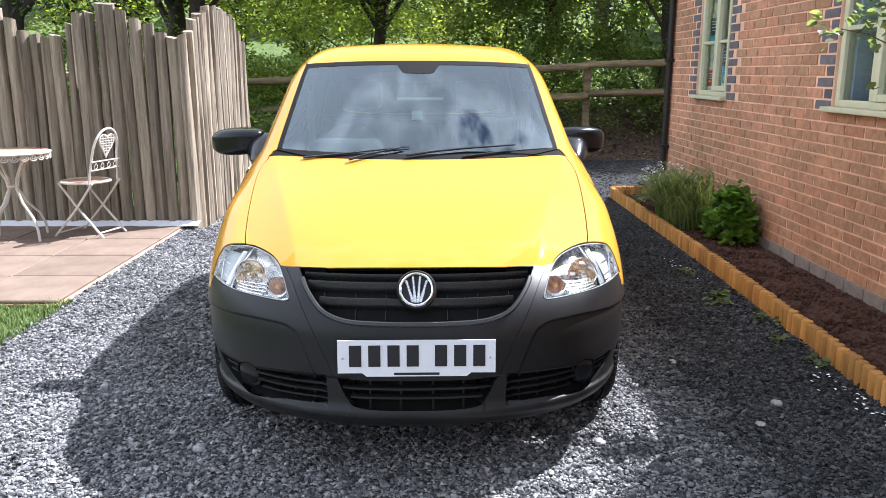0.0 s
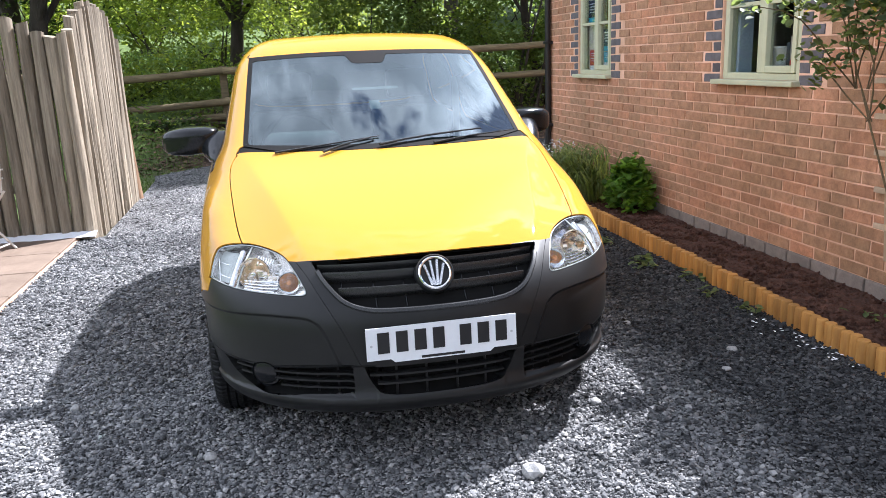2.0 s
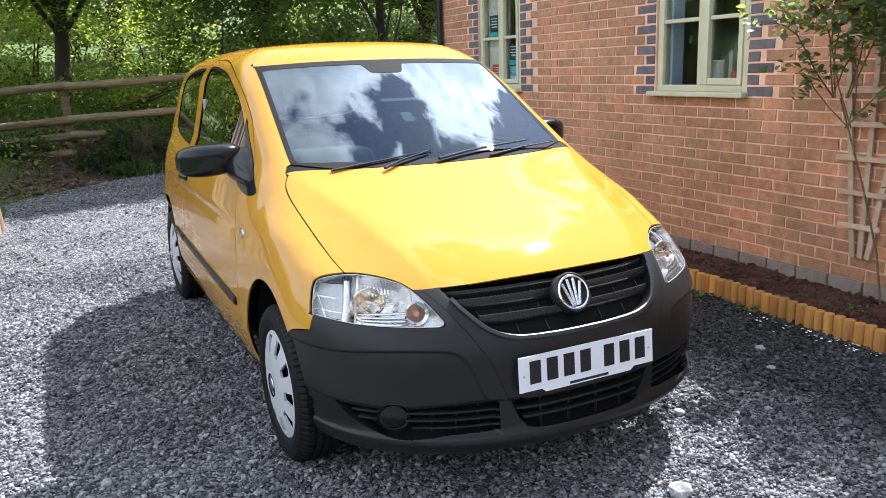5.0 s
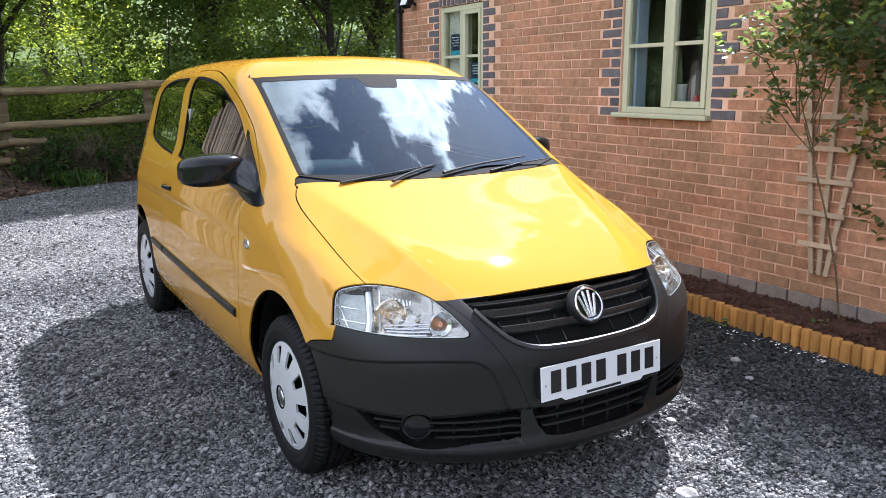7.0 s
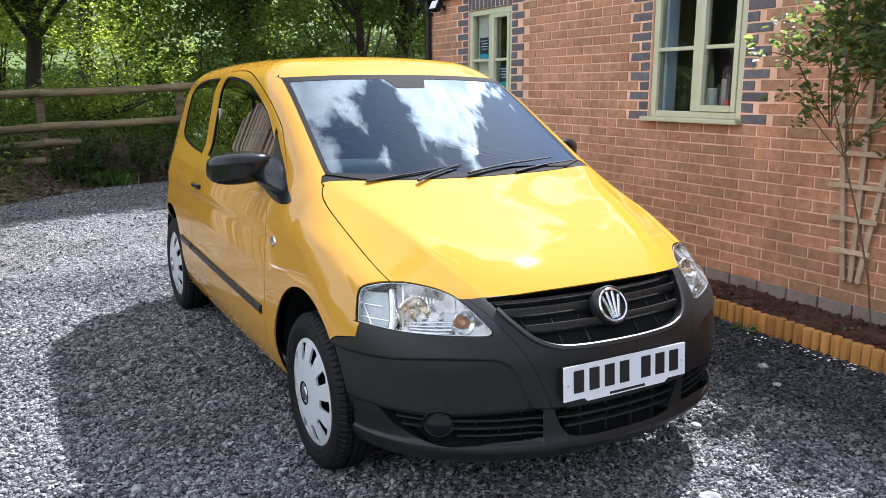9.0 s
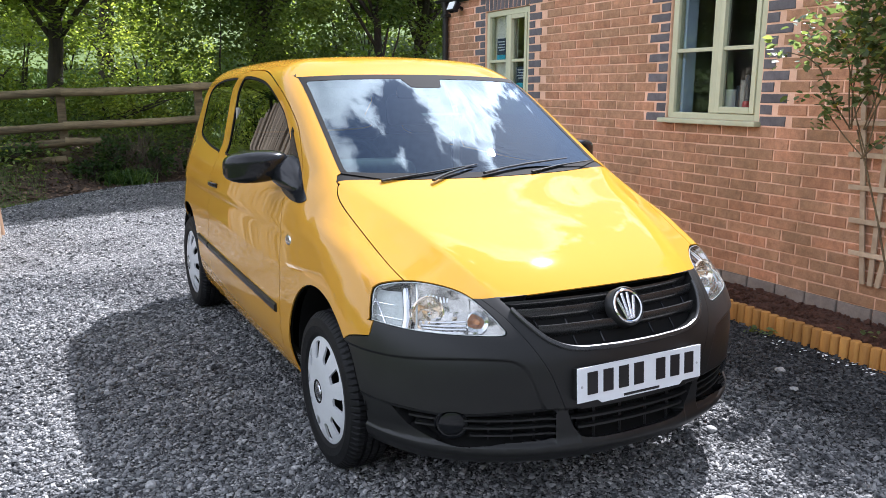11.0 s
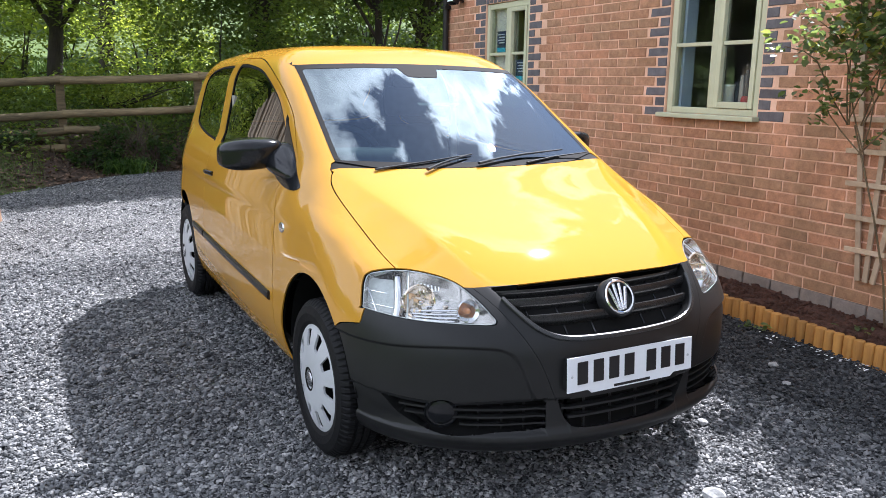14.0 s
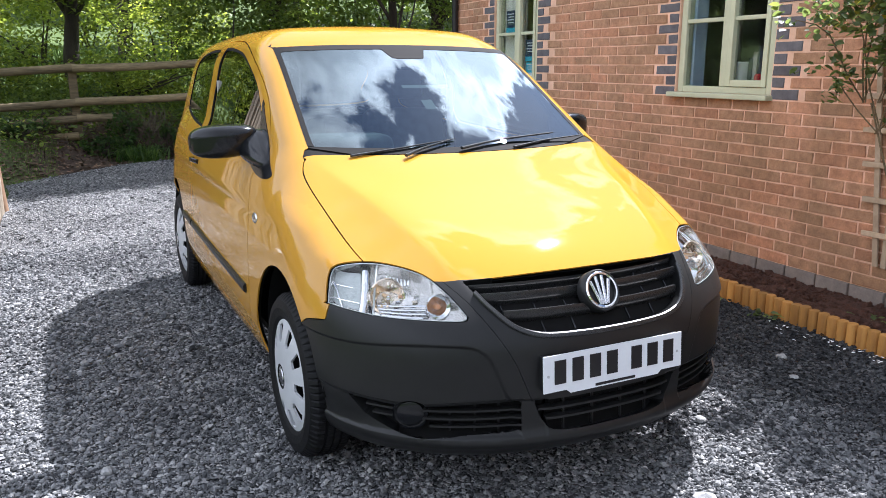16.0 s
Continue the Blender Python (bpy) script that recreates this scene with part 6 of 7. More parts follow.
    for z in (0.672, 0.712):
        part("line", tube([inner(x, z, 0.024) for x in (0.702, 0.725, 0.745, 0.762)], 0.0016, 6), CHROME, lamp)
    part("line", tube([inner(0.745, z, 0.022) for z in (0.65, 0.70, 0.75)], 0.0022, 6), CHROME, lamp)
    # fan of slats over the lamp, a trough below it
    for i in range(7):
        x = 0.598 - 0.0085 * i
        part("slat", tube([inner(x + 0.004, 0.722 + 0.001 * i, 0.030), inner(x - 0.004, 0.748 - 0.0015 * i, 0.030)], 0.0036, 8, squash=0.4), CHROME, lamp)
    for i, z in enumerate((0.650, 0.660, 0.670, 0.681)):
        part("trough", tube([inner(x, z + 0.05 * (0.64 - x) * (i - 1) * 0.3, 0.026 + 0.004 * i) for x in (0.655, 0.62, 0.585, 0.55 - 0.012 * i)], 0.0062, 10, squash=0.6), LAMP_CHROME, lamp, "", True)
    # warm-coloured facets imitate the glints round the bulb
    for i in range(9):
        part("spark_facet", box(-0.0035, 0.0035, -0.002, 0.002, -0.004, 0.004, 0.001), WARM, lamp, "warm-coloured facet imitating a bulb glint", False, Matrix.Translation(inner(0.652 - 0.006 * (i % 2) - 0.022 * (i // 5), 0.660 + 0.018 * (i % 5), 0.034)) @ pose(0, 0, 0, 12 * i - 25, 8 * i, sgn * (25 - 13 * i)))
    for i in range(12):
        x, z = 0.615 - 0.0105 * i, 0.668 + 0.013 * ((i * 5) % 4)
        part("mirror_facet", box(-0.008, 0.008, -0.002, 0.002, -0.006, 0.006, 0.001), GLINT_CHROME if i % 3 == 0 else LAMP_CHROME, lamp, "", False, Matrix.Translation(inner(x, z, 0.044)) @ pose(0, 0, 0, 17 * ((i * 7) % 5) - 34, 0, sgn * (20 * ((i * 3) % 4) - 30)))
    rimpts = [inner(x, z, 0.003) for x, z in 0.985 * (HEADLIGHT - HEADLIGHT.mean(0)) * (0.985, 0.955) + HEADLIGHT.mean(0)]
    part("bezel", tube(rimpts + rimpts[:1], 0.0014, 6, cap=False), BEZEL, lamp, "pale rim", True)

# number plate with bars in place of its characters
plate_bm = slab([(-0.26, 0.0), (-0.26, 0.111), (0.26, 0.111), (0.26, 0.0), (0.18, 0.0), (0.165, -0.012), (-0.165, -0.012), (-0.18, 0.0)], 0.004)
plate = part("number_plate", plate_bm, PLATE, car, "white number plate with black bars", False, Matrix.Translation((0, -0.012, 0.425)) @ pose(0, 0, 0, -4, 0, 0))
for x in (-0.222, -0.159, -0.096, -0.033, 0.060, 0.123, 0.186):
    part("bar", box(x, x + 0.040, -0.002, 0.0005, 0.022, 0.094), INK, plate)
part("bar", box(-0.075, 0.075, -0.0015, 0.0005, -0.007, 0.001), INK, plate)
part("plate_backing", box(-0.255, 0.255, 0.0045, 0.03, 0.004, 0.107), PLASTIC, plate)
for x in (-0.243, 0.243):
    part("screw", lathe([(0, -0.002), (0.004, -0.0015), (0.005, 0.001)], 10, "Y"), SILVER, plate, "", False, pose(x, 0, 0.05))

# wheels
def tyre_mesh():
    bm = bmesh.new()
    prof = [(0.196, -0.070), (0.212, -0.080), (0.240, -0.086), (0.268, -0.080), (0.284, -0.066), (0.291, -0.055), (0.293, -0.034), (0.285, -0.032), (0.285, -0.024), (0.295, -0.022), (0.295, -0.004), (0.287, -0.003), (0.287, 0.003), (0.295, 0.004), (0.295, 0.022), (0.285, 0.024), (0.285, 0.032), (0.293, 0.034), (0.291, 0.055), (0.284, 0.066), (0.268, 0.080), (0.240, 0.086), (0.212, 0.080), (0.196, 0.070)]
    steps = 300
    rings = []
    for k in range(steps):
        q = 2 * math.pi * k / steps
        ring = []
        for r, h in prof:
            if 0.05 < abs(h) < 0.07 and r > 0.25 and k % 4 == 0:
                r -= 0.006
            elif abs(h) < 0.05 and r > 0.29 and k % 3 == 0:
                r -= 0.005
            ring.append(bm.verts.new((h, r * math.cos(q), r * math.sin(q))))
        rings.append(ring)
    for k in range(steps):
        a, b = rings[k], rings[(k + 1) % steps]
        for i in range(len(prof) - 1):
            bm.faces.new((a[i], b[i], b[i + 1], a[i + 1]))
    bmesh.ops.recalc_face_normals(bm, faces=bm.faces)
    return bm


def hubcap():
    """A domed disc with a ring of rounded slots and a raised centre."""
    rs, steps = np.concatenate([np.linspace(0.004, 0.03, 4), np.linspace(0.04, 0.192, 22)]), 180
    th = np.arange(steps) * 2 * math.pi / steps
    dome = lambda r: 0.004 + 0.030 * np.maximum(1 - (r / 0.19) ** 2, 0) ** 0.8 + 0.006 * np.exp(-((r - 0.045) / 0.012) ** 2) - 0.010 * np.exp(-(r / 0.03) ** 4)
    R, T = np.meshgrid(rs, th, indexing="ij")
    v = np.stack([-dome(R), R * np.cos(T), R * np.sin(T)], -1).reshape(-1, 3)
    t = []
    for i in range(len(rs) - 1):
        for k in range(steps):
            a, b, c, d = i * steps + k, i * steps + (k + 1) % steps, (i + 1) * steps + (k + 1) % steps, (i + 1) * steps + k
            t += [(a, b, c), (a, c, d)]
    t = np.array(t)

    def slots(p):
        r, q = np.hypot(p[:, 1], p[:, 2]), np.arctan2(p[:, 2], p[:, 1])
        step = 2 * math.pi / 10
        w = (np.mod(q + step / 2, step) - step / 2) * r
        half = 0.0155 + 0.15 * (r - 0.125)
        return np.maximum(np.abs(w) - half, np.maximum(0.112 - r + 20 * w * w, r - 0.173 + 8 * w * w))

    v, t = split(v, t, slots(v))
    t = t[slots(v[t].mean(1)) > 0]
    return v, t


def disc_normal(p):
    r = np.maximum(np.hypot(p[:, 1], p[:, 2]), 1e-6)
    s = np.clip(r / 0.19, 0, 1) ** 3 * 0.35
    n = np.stack([-np.ones_like(r), s * p[:, 1] / r, s * p[:, 2] / r], 1)
    return n / np.linalg.norm(n, axis=1)[:, None]


cap_v, cap_t = hubcap()
for y, side in ((0.785, -1), (0.785, 1), (3.25, -1), (3.25, 1)):
    wheel = part("wheel", lathe([(0.0, 0.03), (0.12, 0.02), (0.165, -0.01), (0.178, -0.05), (0.186, -0.065), (0.190, -0.066), (0.186, 0.06), (0.17, 0.065)], 40, "X"), VOID, car, "black steel wheel with silver cover", True, pose(0.725 * side, y, 0.290, 0, 0, 0 if side < 0 else 180))
    part("tyre", tyre_mesh(), RUBBER, wheel, "black rubber tyre")
    cap = panel("wheel_cover", cap_v * np.array([1, 1.07, 1.07]) + np.array([-0.052, 0, 0]), cap_t, SILVER, wheel, "silver plastic wheel cover with slots", 0.008, 0.0, disc_normal)
    cap.matrix_basis = pose(-0.013, 0, 0)
    part("hub_ring", lathe([(0.037, -0.0865), (0.038, -0.0905), (0.047, -0.0895), (0.048, -0.084)], 32, "X"), VOID, cap, "dark slotted ring", True)
    part("cover_badge", lathe([(0.0, -0.093), (0.018, -0.093), (0.026, -0.091), (0.028, -0.086), (0.033, -0.084), (0.034, -0.078)], 28, "X"), BRUSHED, cap, "round grey centre", True)
    part("arch_liner", lathe([(0.352, -0.055), (0.352, 0.2), (0.05, 0.2)], 30, "X", None, math.pi), VOID, car, "", True, pose(0.725 * side, y + 0.012, 0.335, 0, 0, 0 if side < 0 else 180))

# door mirrors
def mirror_housing():
    bm = bmesh.new()
    bmesh.ops.create_uvsphere(bm, u_segments=48, v_segments=32, radius=1)
    for v in bm.verts:
        x, y, z = v.co
        f = lambda q, n: math.copysign(abs(q) ** n, q)
        x, y, z = f(x, 0.54), f(y, 0.64), f(z, 0.50)
        taper = 1 - 0.16 * max(-x, 0) ** 2 - 0.10 * max(x, 0)
        v.co = Vector((x * 0.132, y * 0.070 * taper - 0.03 * x * x * (1 if y < 0 else 0.3) * -0.6, z * 0.064 * taper + 0.006 * x))
    return bm


for k, side in ((0, -1), (1, 1)):
    flip = Matrix.Diagonal((1 if side < 0 else -1, 1, 1, 1))
    h = part("door_mirror", mirror_housing(), PLASTIC_GLOSS, doors[k], "black door mirror housing", True)
    h.data.transform(flip)
    if side > 0:
        h.data.flip_normals()
    h.matrix_basis = pose(-0.864, 1.372, 1.066, 4, 0, -6) if side < 0 else pose(0.795, 1.40, 1.072, 2, 0, 24)
    part("mirror_glass", box(-0.082, 0.082, 0.050, 0.057, -0.040, 0.040, 0.003), CHROME, h, "mirror glass")
    foot = [(0.815, 1.335, 1.105), (0.80, 1.40, 1.105), (0.835, 1.335, 1.020), (0.83, 1.41, 1.025), (0.80, 1.33, 1.000), (0.79, 1.41, 1.005)]
    for y, z in ((1.36, 1.125), (1.25, 1.060), (1.16, 1.010), (1.15, 0.975), (1.24, 0.960), (1.35, 0.985), (1.42, 1.02), (1.43, 1.10)):
        p = skin_at_side(y, z, -1, 0.004)
        foot += [(-p.x, p.y, p.z), (-p.x - 0.03, p.y, p.z)]
    bm = bmesh.new()
    for x, y, z in foot:
        bm.verts.new((x * side, y, z))
    hull = bmesh.ops.convex_hull(bm, input=list(bm.verts))
    bmesh.ops.delete(bm, geom=list({v for v in hull["geom_interior"] + hull["geom_unused"] if isinstance(v, bmesh.types.BMVert)}), context="VERTS")
    bmesh.ops.subdivide_edges(bm, edges=list(bm.edges), cuts=3, use_grid_fill=True)
    for _ in range(9):
        bmesh.ops.smooth_vert(bm, verts=list(bm.verts), factor=0.5, use_axis_x=True, use_axis_y=True, use_axis_z=True)
    bmesh.ops.recalc_face_normals(bm, faces=bm.faces)
    part("mirror_foot", bm, PLASTIC_GLOSS, doors[k], "black moulded mirror foot", True)

# wipers
def screen_at(x, z, proud):
    return skin_at_front(x, z, proud)


for pts, r, name in (
    ([(-0.492, 1.026), (-0.263, 1.047), (-0.038, 1.068)], 0.006, "wiper_blade"),
    ([(-0.291, 1.018), (-0.21, 1.037), (-0.062, 1.062)], 0.008, "wiper_arm"),
    ([(0.194, 1.032), (0.372, 1.048), (0.571, 1.060)], 0.006, "wiper_blade"),
    ([(-0.047, 1.033), (0.075, 1.047), (0.204, 1.057), (0.427, 1.070)], 0.008, "wiper_arm"),
):
    w = [screen_at(x, z, 0.007 if "blade" in name else 0.013) for x, z in pts]
    part(name, tube(w, [r * 1.1] + [r * 0.85] * (len(w) - 2) + [r * 0.55], 8, squash=0.7), PLASTIC, car, "black wiper", True)

# cabin
part("dashboard", box(-0.66, 0.66, 1.02, 1.45, 0.62, 0.955, 0.05, 4), TRIM, car, "dark grey dashboard", True)
part("instrument_hood", box(-0.53, -0.17, 1.26, 1.50, 0.93, 1.075, 0.06, 5), FABRIC, car, "", True)
part("cabin_floor", box(-0.70, 0.70, 0.5, 3.6, 0.222, 0.25), VOID, car)
ring = [(0.185 * math.cos(a), 0.185 * math.sin(a), 0) for a in (2 * math.pi * k / 40 for k in range(41))]
steering = part("steering_wheel", tube(ring, 0.016, 10, cap=False), TRIM, car, "dark steering wheel", True, pose(-0.35, 1.60, 0.98, 65, 0, 0))
part("steering_hub", lathe([(0, 0.03), (0.05, 0.028), (0.075, 0.01), (0.08, -0.02), (0.03, -0.12)], 28), TRIM, steering, "", True)
for a in (0, 180, 270):
    part("spoke", tube([(0.06 * math.cos(radians(a)), 0.06 * math.sin(radians(a)), 0), (0.18 * math.cos(radians(a)), 0.18 * math.sin(radians(a)), 0)], 0.016, 8, squash=0.6), TRIM, steering)
for x in (-0.36, 0.36):
    seat = part("front_seat", box(x - 0.25, x + 0.25, 1.75, 2.25, 0.40, 0.58, 0.06, 4), FABRIC, car, "grey cloth front seat", True)
    part("seat_back", box(-0.24, 0.24, -0.06, 0.08, 0, 0.62, 0.055, 4), FABRIC, seat, "", True, pose(x, 2.26, 0.52, -16, 0, 0))
    part("headrest", box(-0.13, 0.13, -0.045, 0.045, 0, 0.17, 0.04, 4), FABRIC, seat, "", True, pose(x, 2.46, 1.17, -10, 0, 0))
    part("seat_belt", tube([(0.66 * (1 if x > 0 else -1), 2.42, 1.28), (0.66 * (1 if x > 0 else -1), 2.40, 0.8), (0.62 * (1 if x > 0 else -1), 2.35, 0.45)], 0.022, 8, squash=0.2), PALE, car, "pale seat belt", True)
part("rear_seat", box(-0.6, 0.6, 2.95, 3.10, 0.5, 1.05, 0.05, 4), FABRIC, car, "grey cloth rear seat", True)
part("rear_view_mirror", box(-0.11, 0.11, 1.60, 1.63, 1.335, 1.40, 0.02, 3), PLASTIC_GLOSS, car, "black interior mirror", True)
part("mirror_label", box(-0.11, 0.11, 0, 0.002, 0, 0.022), TAG, car, "pale strip behind windscreen", False, pose(0.01, 1.36, 1.262, -58, 0, 0))
part("screen_sticker", box(-0.03, 0.02, 0, 0.0015, 0, 0.07), TAG, car, "white paper tag behind windscreen", False, pose(0.0, 1.27, 1.175, -58, 0, 0))

# ---- trees, shrubs and undergrowth behind the fence ----
gt = np.random.default_rng(21)


def limb(a, b, r0, r1, g, steps=6, sag=0.12):
    a, b = Vector(a), Vector(b)
    L = (b - a).length
    pts, rad = [], []
    for i in range(steps + 1):
        q = i / steps
        w = Vector((math.sin(5 * q + g), math.cos(4 * q + 2 * g), 0.6 * math.sin(6 * q + 3 * g))) * (0.05 * L * q)
        pts.append(a + (b - a) * q + w + Vector((0, 0, sag * L * q * (1 - q))))
        rad.append(r0 + (r1 - r0) * q)
    return pts, rad


def tree(label, x, y, trunk_h, r, crown, leaves, size, material, arms=9, droop=0.0, group="trees behind the fence"):
    """A trunk with limbs and twigs, and leaves in uneven clumps round the twigs' ends."""
    z0 = float(land(x, y)) - 0.15
    t = thing("tree", label, "tree", pose(x, y, z0), group)
    cx, cy, cz, rx, ry, rz = crown
    pts, rad = limb((0, 0, 0), (cx * 0.3, cy * 0.3, trunk_h), r * 1.15, r * 0.75, gt.uniform(0, 6), 7, 0.0)
    part("trunk", tube(pts, rad, 12), BARK, t, "dark rough trunk", True)
    top, clumps = pts[-1], []
    for k in range(arms):
        a = 2 * math.pi * k / arms + gt.uniform(-0.3, 0.3)
        el = gt.uniform(-0.35, 1.0)
        end = Vector((cx + rx * 0.72 * math.cos(a) * math.cos(el), cy + ry * 0.72 * math.sin(a) * math.cos(el), cz + rz * 0.75 * math.sin(el)))
        start = pts[int(gt.integers(4, 8))]
        lp, lr = limb(start, end, r * 0.42, r * 0.10, gt.uniform(0, 6))
        part("limb", tube(lp, lr, 7), BARK, t, "", True)
        for m in range(5):
            s0 = lp[int(gt.integers(2, 7))]
            e = s0 + Vector((gt.normal(0, rx * 0.28), gt.normal(0, ry * 0.28), gt.normal(-droop, rz * 0.22)))
            tp, tr = limb(s0, e, r * 0.12, r * 0.03, gt.uniform(0, 6), 4)
            if m < 3:
                part("branch", tube(tp, tr, 5), BARK, t)
            clumps += [tuple(tp[-1]), tuple(tp[2]), tuple(tp[3])]
    per = max(4, leaves // max(len(clumps), 1))
    leaf_cloud("crown", clumps, (rx * 0.20, ry * 0.20, rz * 0.13), per, size, material, gt, t, "spring-green leaves in loose sprays", FAR_V if y > 20 else LEAF_V, FAR_F if y > 20 else LEAF_F, 0.7)
    return t


def shrub(label, x, y, w, d, h, leaves, size, material, name="shrub", lift=0.0, clumps=90, spread=0.32, group="shrubs behind the fence"):
    z0 = float(land(x, y)) - 0.05
    s = thing(name, label, name, pose(x, y, z0), group)
    cs = []
    while len(cs) < clumps:
        q = gt.uniform(-1, 1, 3)
        rr = float(np.linalg.norm(q))
        if 0.35 < rr < 1.0 + 0.18 * math.sin(7 * q[0] + 5 * q[2]):
            cs.append((q[0] * w / 2, q[1] * d / 2, lift + h / 2 + q[2] * h / 2))
    for k in range(7):
        e = cs[int(gt.integers(len(cs)))]
        lp, lr = limb((gt.normal(0, w * 0.06), gt.normal(0, d * 0.06), 0), e, 0.035, 0.008, gt.uniform(0, 6))
        part("stem", tube(lp, lr, 6), BARK, s)
    leaf_cloud("leaves", cs, spread, max(4, leaves // clumps), size, material, gt, s, "dense small leaves", FAR_V if y > 30 or y < 8 else LEAF_V, FAR_F if y > 30 or y < 8 else LEAF_F, 0.9)
    return s


tree("broad tree with spreading low limbs and fresh leaves", -1.35, 18.0, 2.6, 0.14, (0.0, -0.9, 4.3, 4.4, 3.4, 3.3), 30000, 0.11, LEAF_TREE, 18, 0.5)
tree("slim tree with fresh spring leaves", 0.2, 25.5, 3.4, 0.22, (0, 0, 5.6, 5.0, 3.2, 3.8), 12000, 0.16, LEAF_TREE, 12, 0.2)
tree("tree with drooping leafy boughs", -5.6, 16.8, 2.4, 0.20, (0.5, 0, 4.2, 3.8, 2.8, 3.0), 14000, 0.12, LEAF_TREE, 12, 0.4)
tree("leafy tree overhanging the fence", 2.4, 17.0, 2.2, 0.16, (-0.2, -1.3, 4.8, 3.8, 2.8, 4.2), 24000, 0.105, LEAF_HEDGE, 14, 0.5)
tree("leafy tree overhanging the fence", 5.8, 16.4, 2.2, 0.16, (-0.2, -1.0, 5.4, 3.8, 2.8, 5.0), 20000, 0.105, LEAF_HEDGE, 12, 0.5)
tree("leafy tree leaning over the fence and yard", 4.6, 14.9, 2.8, 0.08, (-2.4, -0.5, 6.0, 4.2, 2.1, 2.2), 32000, 0.105, LEAF_HEDGE, 13, 0.15)
tree("tall tree standing in the meadow", -9.5, 24, 3.5, 0.25, (0, 0, 6.4, 5.5, 3.5, 5.0), 11000, 0.17, LEAF_TREE, 12, 0.2)
tree("tall tree standing in the meadow", 5.5, 27, 3.5, 0.25, (0, 0, 6.4, 5.8, 3.5, 5.2), 11000, 0.17, LEAF_TREE, 12, 0.2)
tree("tall tree beside the meadow", 12.0, 22, 3.5, 0.25, (0, 0, 6, 4.8, 3.5, 4.6), 7000, 0.15, LEAF_HEDGE, 11, 0.1)
tree("dark conifer behind the pole fence", -7.2, 13.6, 3.0, 0.2, (0, 0, 3.8, 2.4, 2.0, 3.2), 9000, 0.11, LEAF_DARK, 12, 0.2)
tree("dark conifer behind the pole fence", -4.4, 14.6, 2.6, 0.16, (0, 0, 3.4, 1.7, 1.6, 2.4), 7000, 0.10, LEAF_DARK, 10, 0.2)
for x, y, w, d, h, n, m in ((1.6, 15.2, 3.0, 1.6, 2.8, 9000, LEAF_HEDGE), (4.0, 14.4, 3.4, 1.4, 4.4, 12000, LEAF_HEDGE), (-0.6, 16.2, 2.6, 1.4, 0.75, 3000, LEAF_TREE), (-3.2, 15.8, 2.6, 1.4, 0.8, 3000, LEAF_TREE), (6.8, 14.6, 3.0, 1.8, 3.6, 7000, LEAF_HEDGE), (-5.6, 14.2, 2.4, 1.4, 1.6, 3600, LEAF_HEDGE), (0.6, 19.5, 3.0, 1.6, 1.9, 3600, LEAF_TREE)):
    shrub("dense leafy shrub on the bank", x, y, w, d, h, n, 0.085, m)
for x, h in ((-17, 8), (-12.5, 9), (-8.5, 7), (-0.8, 6.5), (2.6, 8), (6.5, 9), (10.5, 9), (15, 9), (-5.2, 4.5)):
    shrub("leafy tree along the meadow edge", x, 33 + gt.uniform(-2, 2), 5.0, 3.5, h, 4200, 0.26, LEAF_TREE if h < 8.5 else LEAF_HEDGE, "tree", 0.3, 110, 0.75)
# far woods close the view
for k in range(26):
    x = -40 + 3.3 * k + gt.uniform(-1, 1)
    y = 40 + gt.uniform(-3, 10)
    shrub("distant woodland tree in full leaf", x, y, 8.5, 5, gt.uniform(13, 18), 3400, 0.46, LEAF_HEDGE if k % 3 else LEAF_TREE, "tree", 0.5, 120, 1.1)

# undergrowth on the bank: ivy, nettles, dead twigs
n = 44000
x, y = gt.uniform(-7, 8, n), gt.uniform(9.6, 17.0, n)
d = y - edge_of_gravel(x)
k = (d > 0.25) & (gt.uniform(0, 1, n) < np.clip((d - 0.7) / 1.8, 0.05, 1.0)) & (np.sin(x * 3.1) + np.sin(y * 4.3 + x) > -0.9)
k &= ~((x < -2.0) & (y < 12.2))
p = np.stack([x, y, land(x, y) + gt.uniform(0, 0.34, n) * np.clip(d, 0.2, 1)], 1)[k]
me = scatter("undergrowth", p, LEAF_V, LEAF_F, 0.075 * gt.uniform(0.5, 1.4, len(p)), spin(len(p), 0.8, gt), LEAF_HEDGE)
tagged(new("undergrowth", me), "ivy and nettles covering the bank", "undergrowth", kind="stuff")
n = 16000
x, y = gt.uniform(-9, 10, n), gt.uniform(15.5, 30, n)
tri_blades("meadow_grass", x, y, land(x, y) - 0.04, 0.32, 0.35, GRASS, gt, "long bright green meadow grass", 0.012)
TWIG = mottled("dead_twig", (0.03, 0.022, 0.015), (0.09, 0.065, 0.045), 20, 0.9, 0.2, 0.002, 4, None)
n = 700
x = gt.uniform(-4, 5, n)
y = edge_of_gravel(x) + gt.uniform(0.5, 2.4, n)
k = x > -2.0
stick = [(-0.006, 0, 0), (0.006, 0, 0), (0.003, 0.5, 0.12), (-0.003, 0.5, 0.12), (0, 1, 0.1)]
me = scatter("dead_twigs", np.stack([x, y, land(x, y)], 1)[k], stick, [(0, 1, 2), (0, 2, 3), (3, 2, 4)], np.stack([np.ones(n), gt.uniform(0.1, 0.5, n), gt.uniform(0.3, 1.6, n)], 1)[k], spin(int(k.sum()), 0.3, gt), TWIG)
tagged(new("dead_twigs", me), "dead brown twigs on the bank", "twigs", kind="stuff")

LEAF_TUFT = leafy("tuft_blade", (0.035, 0.08, 0.03), (0.10, 0.17, 0.06), 4)
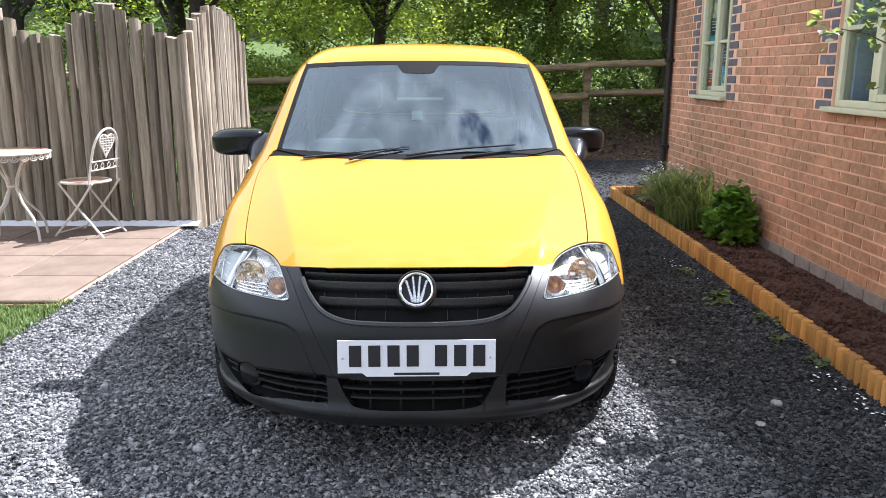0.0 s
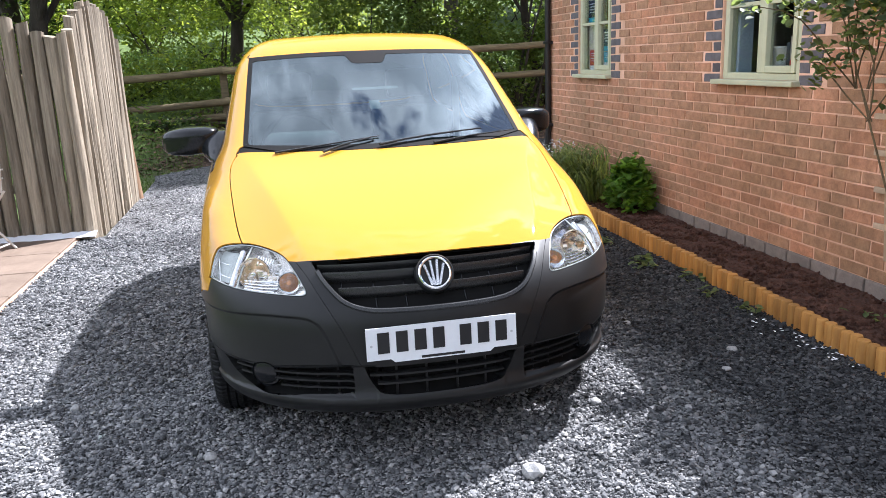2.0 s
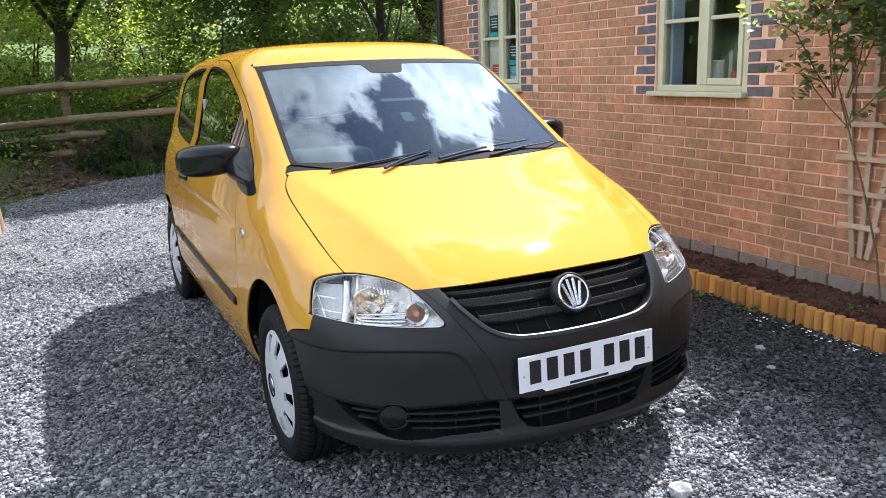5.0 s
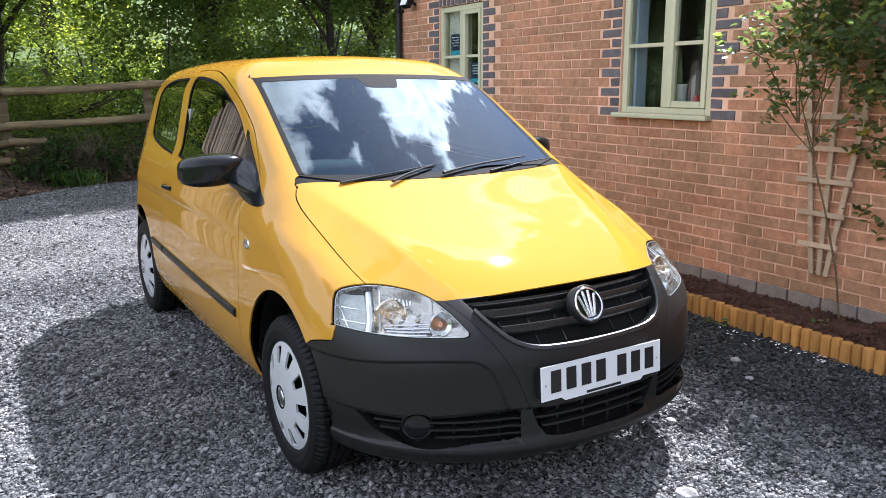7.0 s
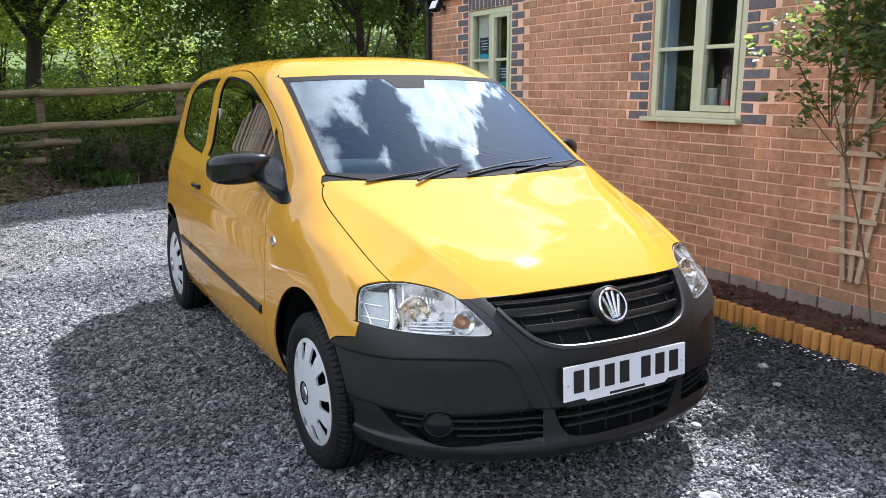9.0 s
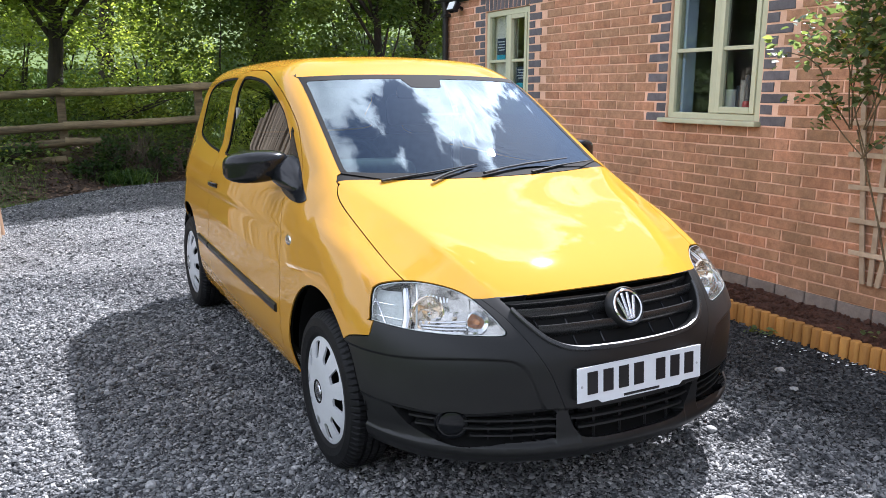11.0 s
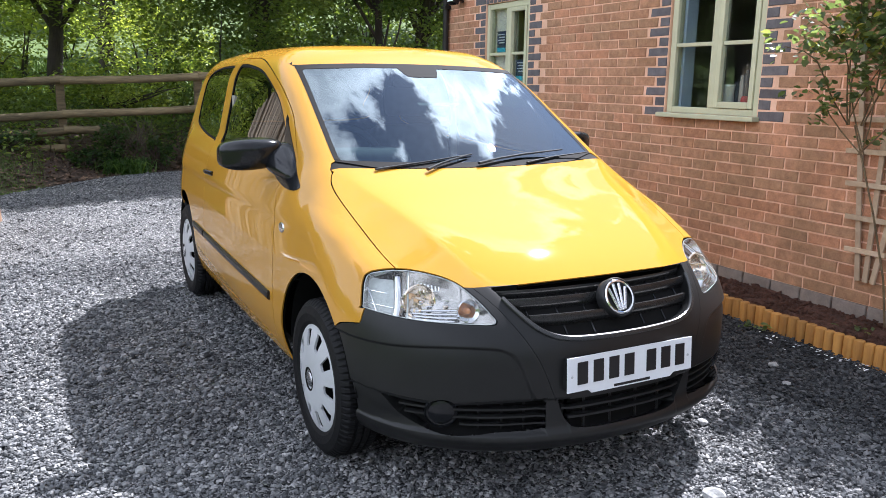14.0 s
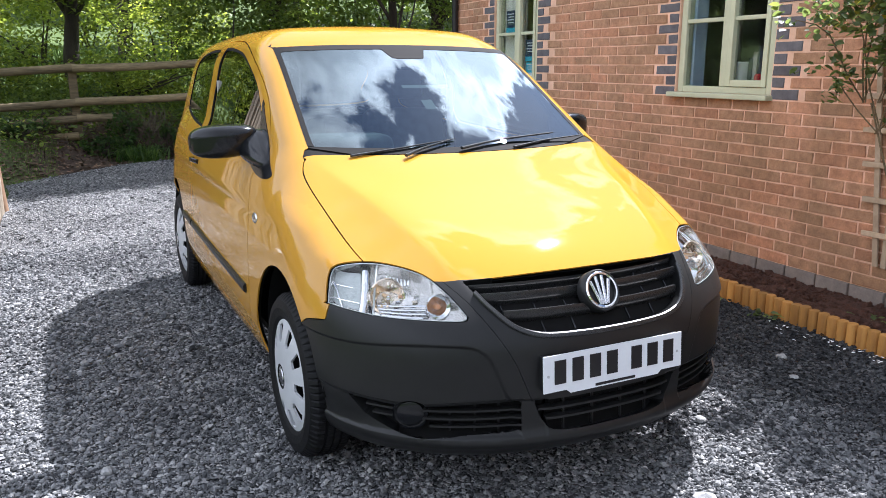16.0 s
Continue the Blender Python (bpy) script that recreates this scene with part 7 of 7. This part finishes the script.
LEAF_IVY = leafy("ivy_leaf", (0.020, 0.045, 0.018), (0.06, 0.105, 0.04), 4)

# dead leaves and pale chips lie on the bare earth of the bank
LITTER = mottled("leaf_litter", (0.07, 0.042, 0.026), (0.24, 0.155, 0.10), 15, 0.85, 0.2, 0.003, 5, "island", 0.7)
n = 9000
x = gt.uniform(-3.2, 5.5, n)
y = edge_of_gravel(x) + gt.uniform(0.1, 1.0, n) ** 1.2 * 3.2
me = scatter("leaf_litter", np.stack([x, y, land(x, y) - 0.03 + gt.uniform(0, 0.03, n)], 1), LEAF_V, LEAF_F, 0.06 * gt.uniform(0.4, 1.4, n), spin(n, 0.5, gt), LITTER)
tagged(new("leaf_litter", me), "brown dead leaves strewn over the bank", "leaf litter", kind="stuff")

# unseen hedges behind the walk and beyond the lawn, added to cut low skylight
for k in range(8):
    shrub("tall leafy hedge, unseen, added to cut skylight", -9.5 + 2.6 * k, -7.5 + gt.uniform(-0.3, 0.3), 3.2, 1.8, 2.6 + gt.uniform(-0.4, 0.6), 2600, 0.17, LEAF_HEDGE, "hedge", 0.0, 90, 0.45)
for k in range(6):
    shrub("tall leafy hedge, unseen, added to cut skylight", -10.5 + gt.uniform(-0.3, 0.3), -5.5 + 2.7 * k, 1.8, 3.3, 2.4 + gt.uniform(-0.4, 0.6), 2600, 0.17, LEAF_HEDGE, "hedge", 0.0, 90, 0.45)

# ivy mounds, a brown tangle and a grassy tuft before the rails
for x, y, w, d, h, n in ((-0.75, 13.35, 0.55, 0.5, 0.75, 900), (-1.05, 13.2, 0.7, 0.5, 0.36, 700), (-0.15, 13.35, 0.7, 0.5, 0.55, 900), (0.55, 13.4, 0.8, 0.5, 0.6, 900), (-2.2, 13.1, 0.9, 0.5, 0.3, 700), (1.5, 13.4, 1.0, 0.6, 0.7, 900)):
    shrub("dark ivy mound creeping over the rails", x, y, w, d, h, n, 0.06, LEAF_IVY, "ivy", 0.0, 40, 0.09, "ivy on the bank")
tangle = thing("bramble_tangle", "brown tangle of dead bramble stems on bank", "bramble", pose(-0.42, 13.32, float(land(-0.42, 13.32))))
for k in range(46):
    a, b = gt.uniform(-0.34, 0.34), gt.uniform(-0.42, 0.42)
    top_ = gt.uniform(0.25, 0.75)
    part("stem", tube([(a, 0.05, top_), (a * 0.7 + b * 0.3 + gt.normal(0, 0.05), -0.08 + gt.normal(0, 0.05), top_ * 0.65), (b, -0.05 + gt.normal(0, 0.06), -0.02)], 0.005, 4), TWIG, tangle)
tuft = thing("grass_tuft", "green strap-leaved tuft at foot of bank", "plant", pose(-0.62, 12.95, float(land(-0.62, 12.95)) - 0.02))
n = 330
tb = scatter("foliage", np.stack([gt.normal(0, 0.15, n), gt.normal(0, 0.10, n), np.zeros(n)], 1), [(-0.009, 0, 0), (0.009, 0, 0), (0.008, 0.3, 0.7), (-0.008, 0.3, 0.7), (0, 0.95, 0.62)], [(0, 1, 2), (0, 2, 3), (3, 2, 4)], np.stack([np.ones(n), gt.uniform(0.15, 0.36, n), gt.uniform(0.15, 0.34, n)], 1), spin(n, 0.3, gt), LEAF_TUFT)
blades = new("foliage", tb)
blades.parent = tuft
tagged(blades, "arching green blades", kind="stuff")
shrub("loose pale green shrub in the meadow", -2.2, 23.0, 4.0, 1.4, 2.3, 3200, 0.11, LEAF_TREE, "shrub", 0.0, 80, 0.5)

# ---- the nearest bricks, one by one ----
for key, y, z, proud, tip in singles:
    b = new("brick", random.choice(brick_mesh[key]))
    b.parent = wall
    b.matrix_basis = pose(WX + 0.0505 - proud, y, z, tip, 0, 0)
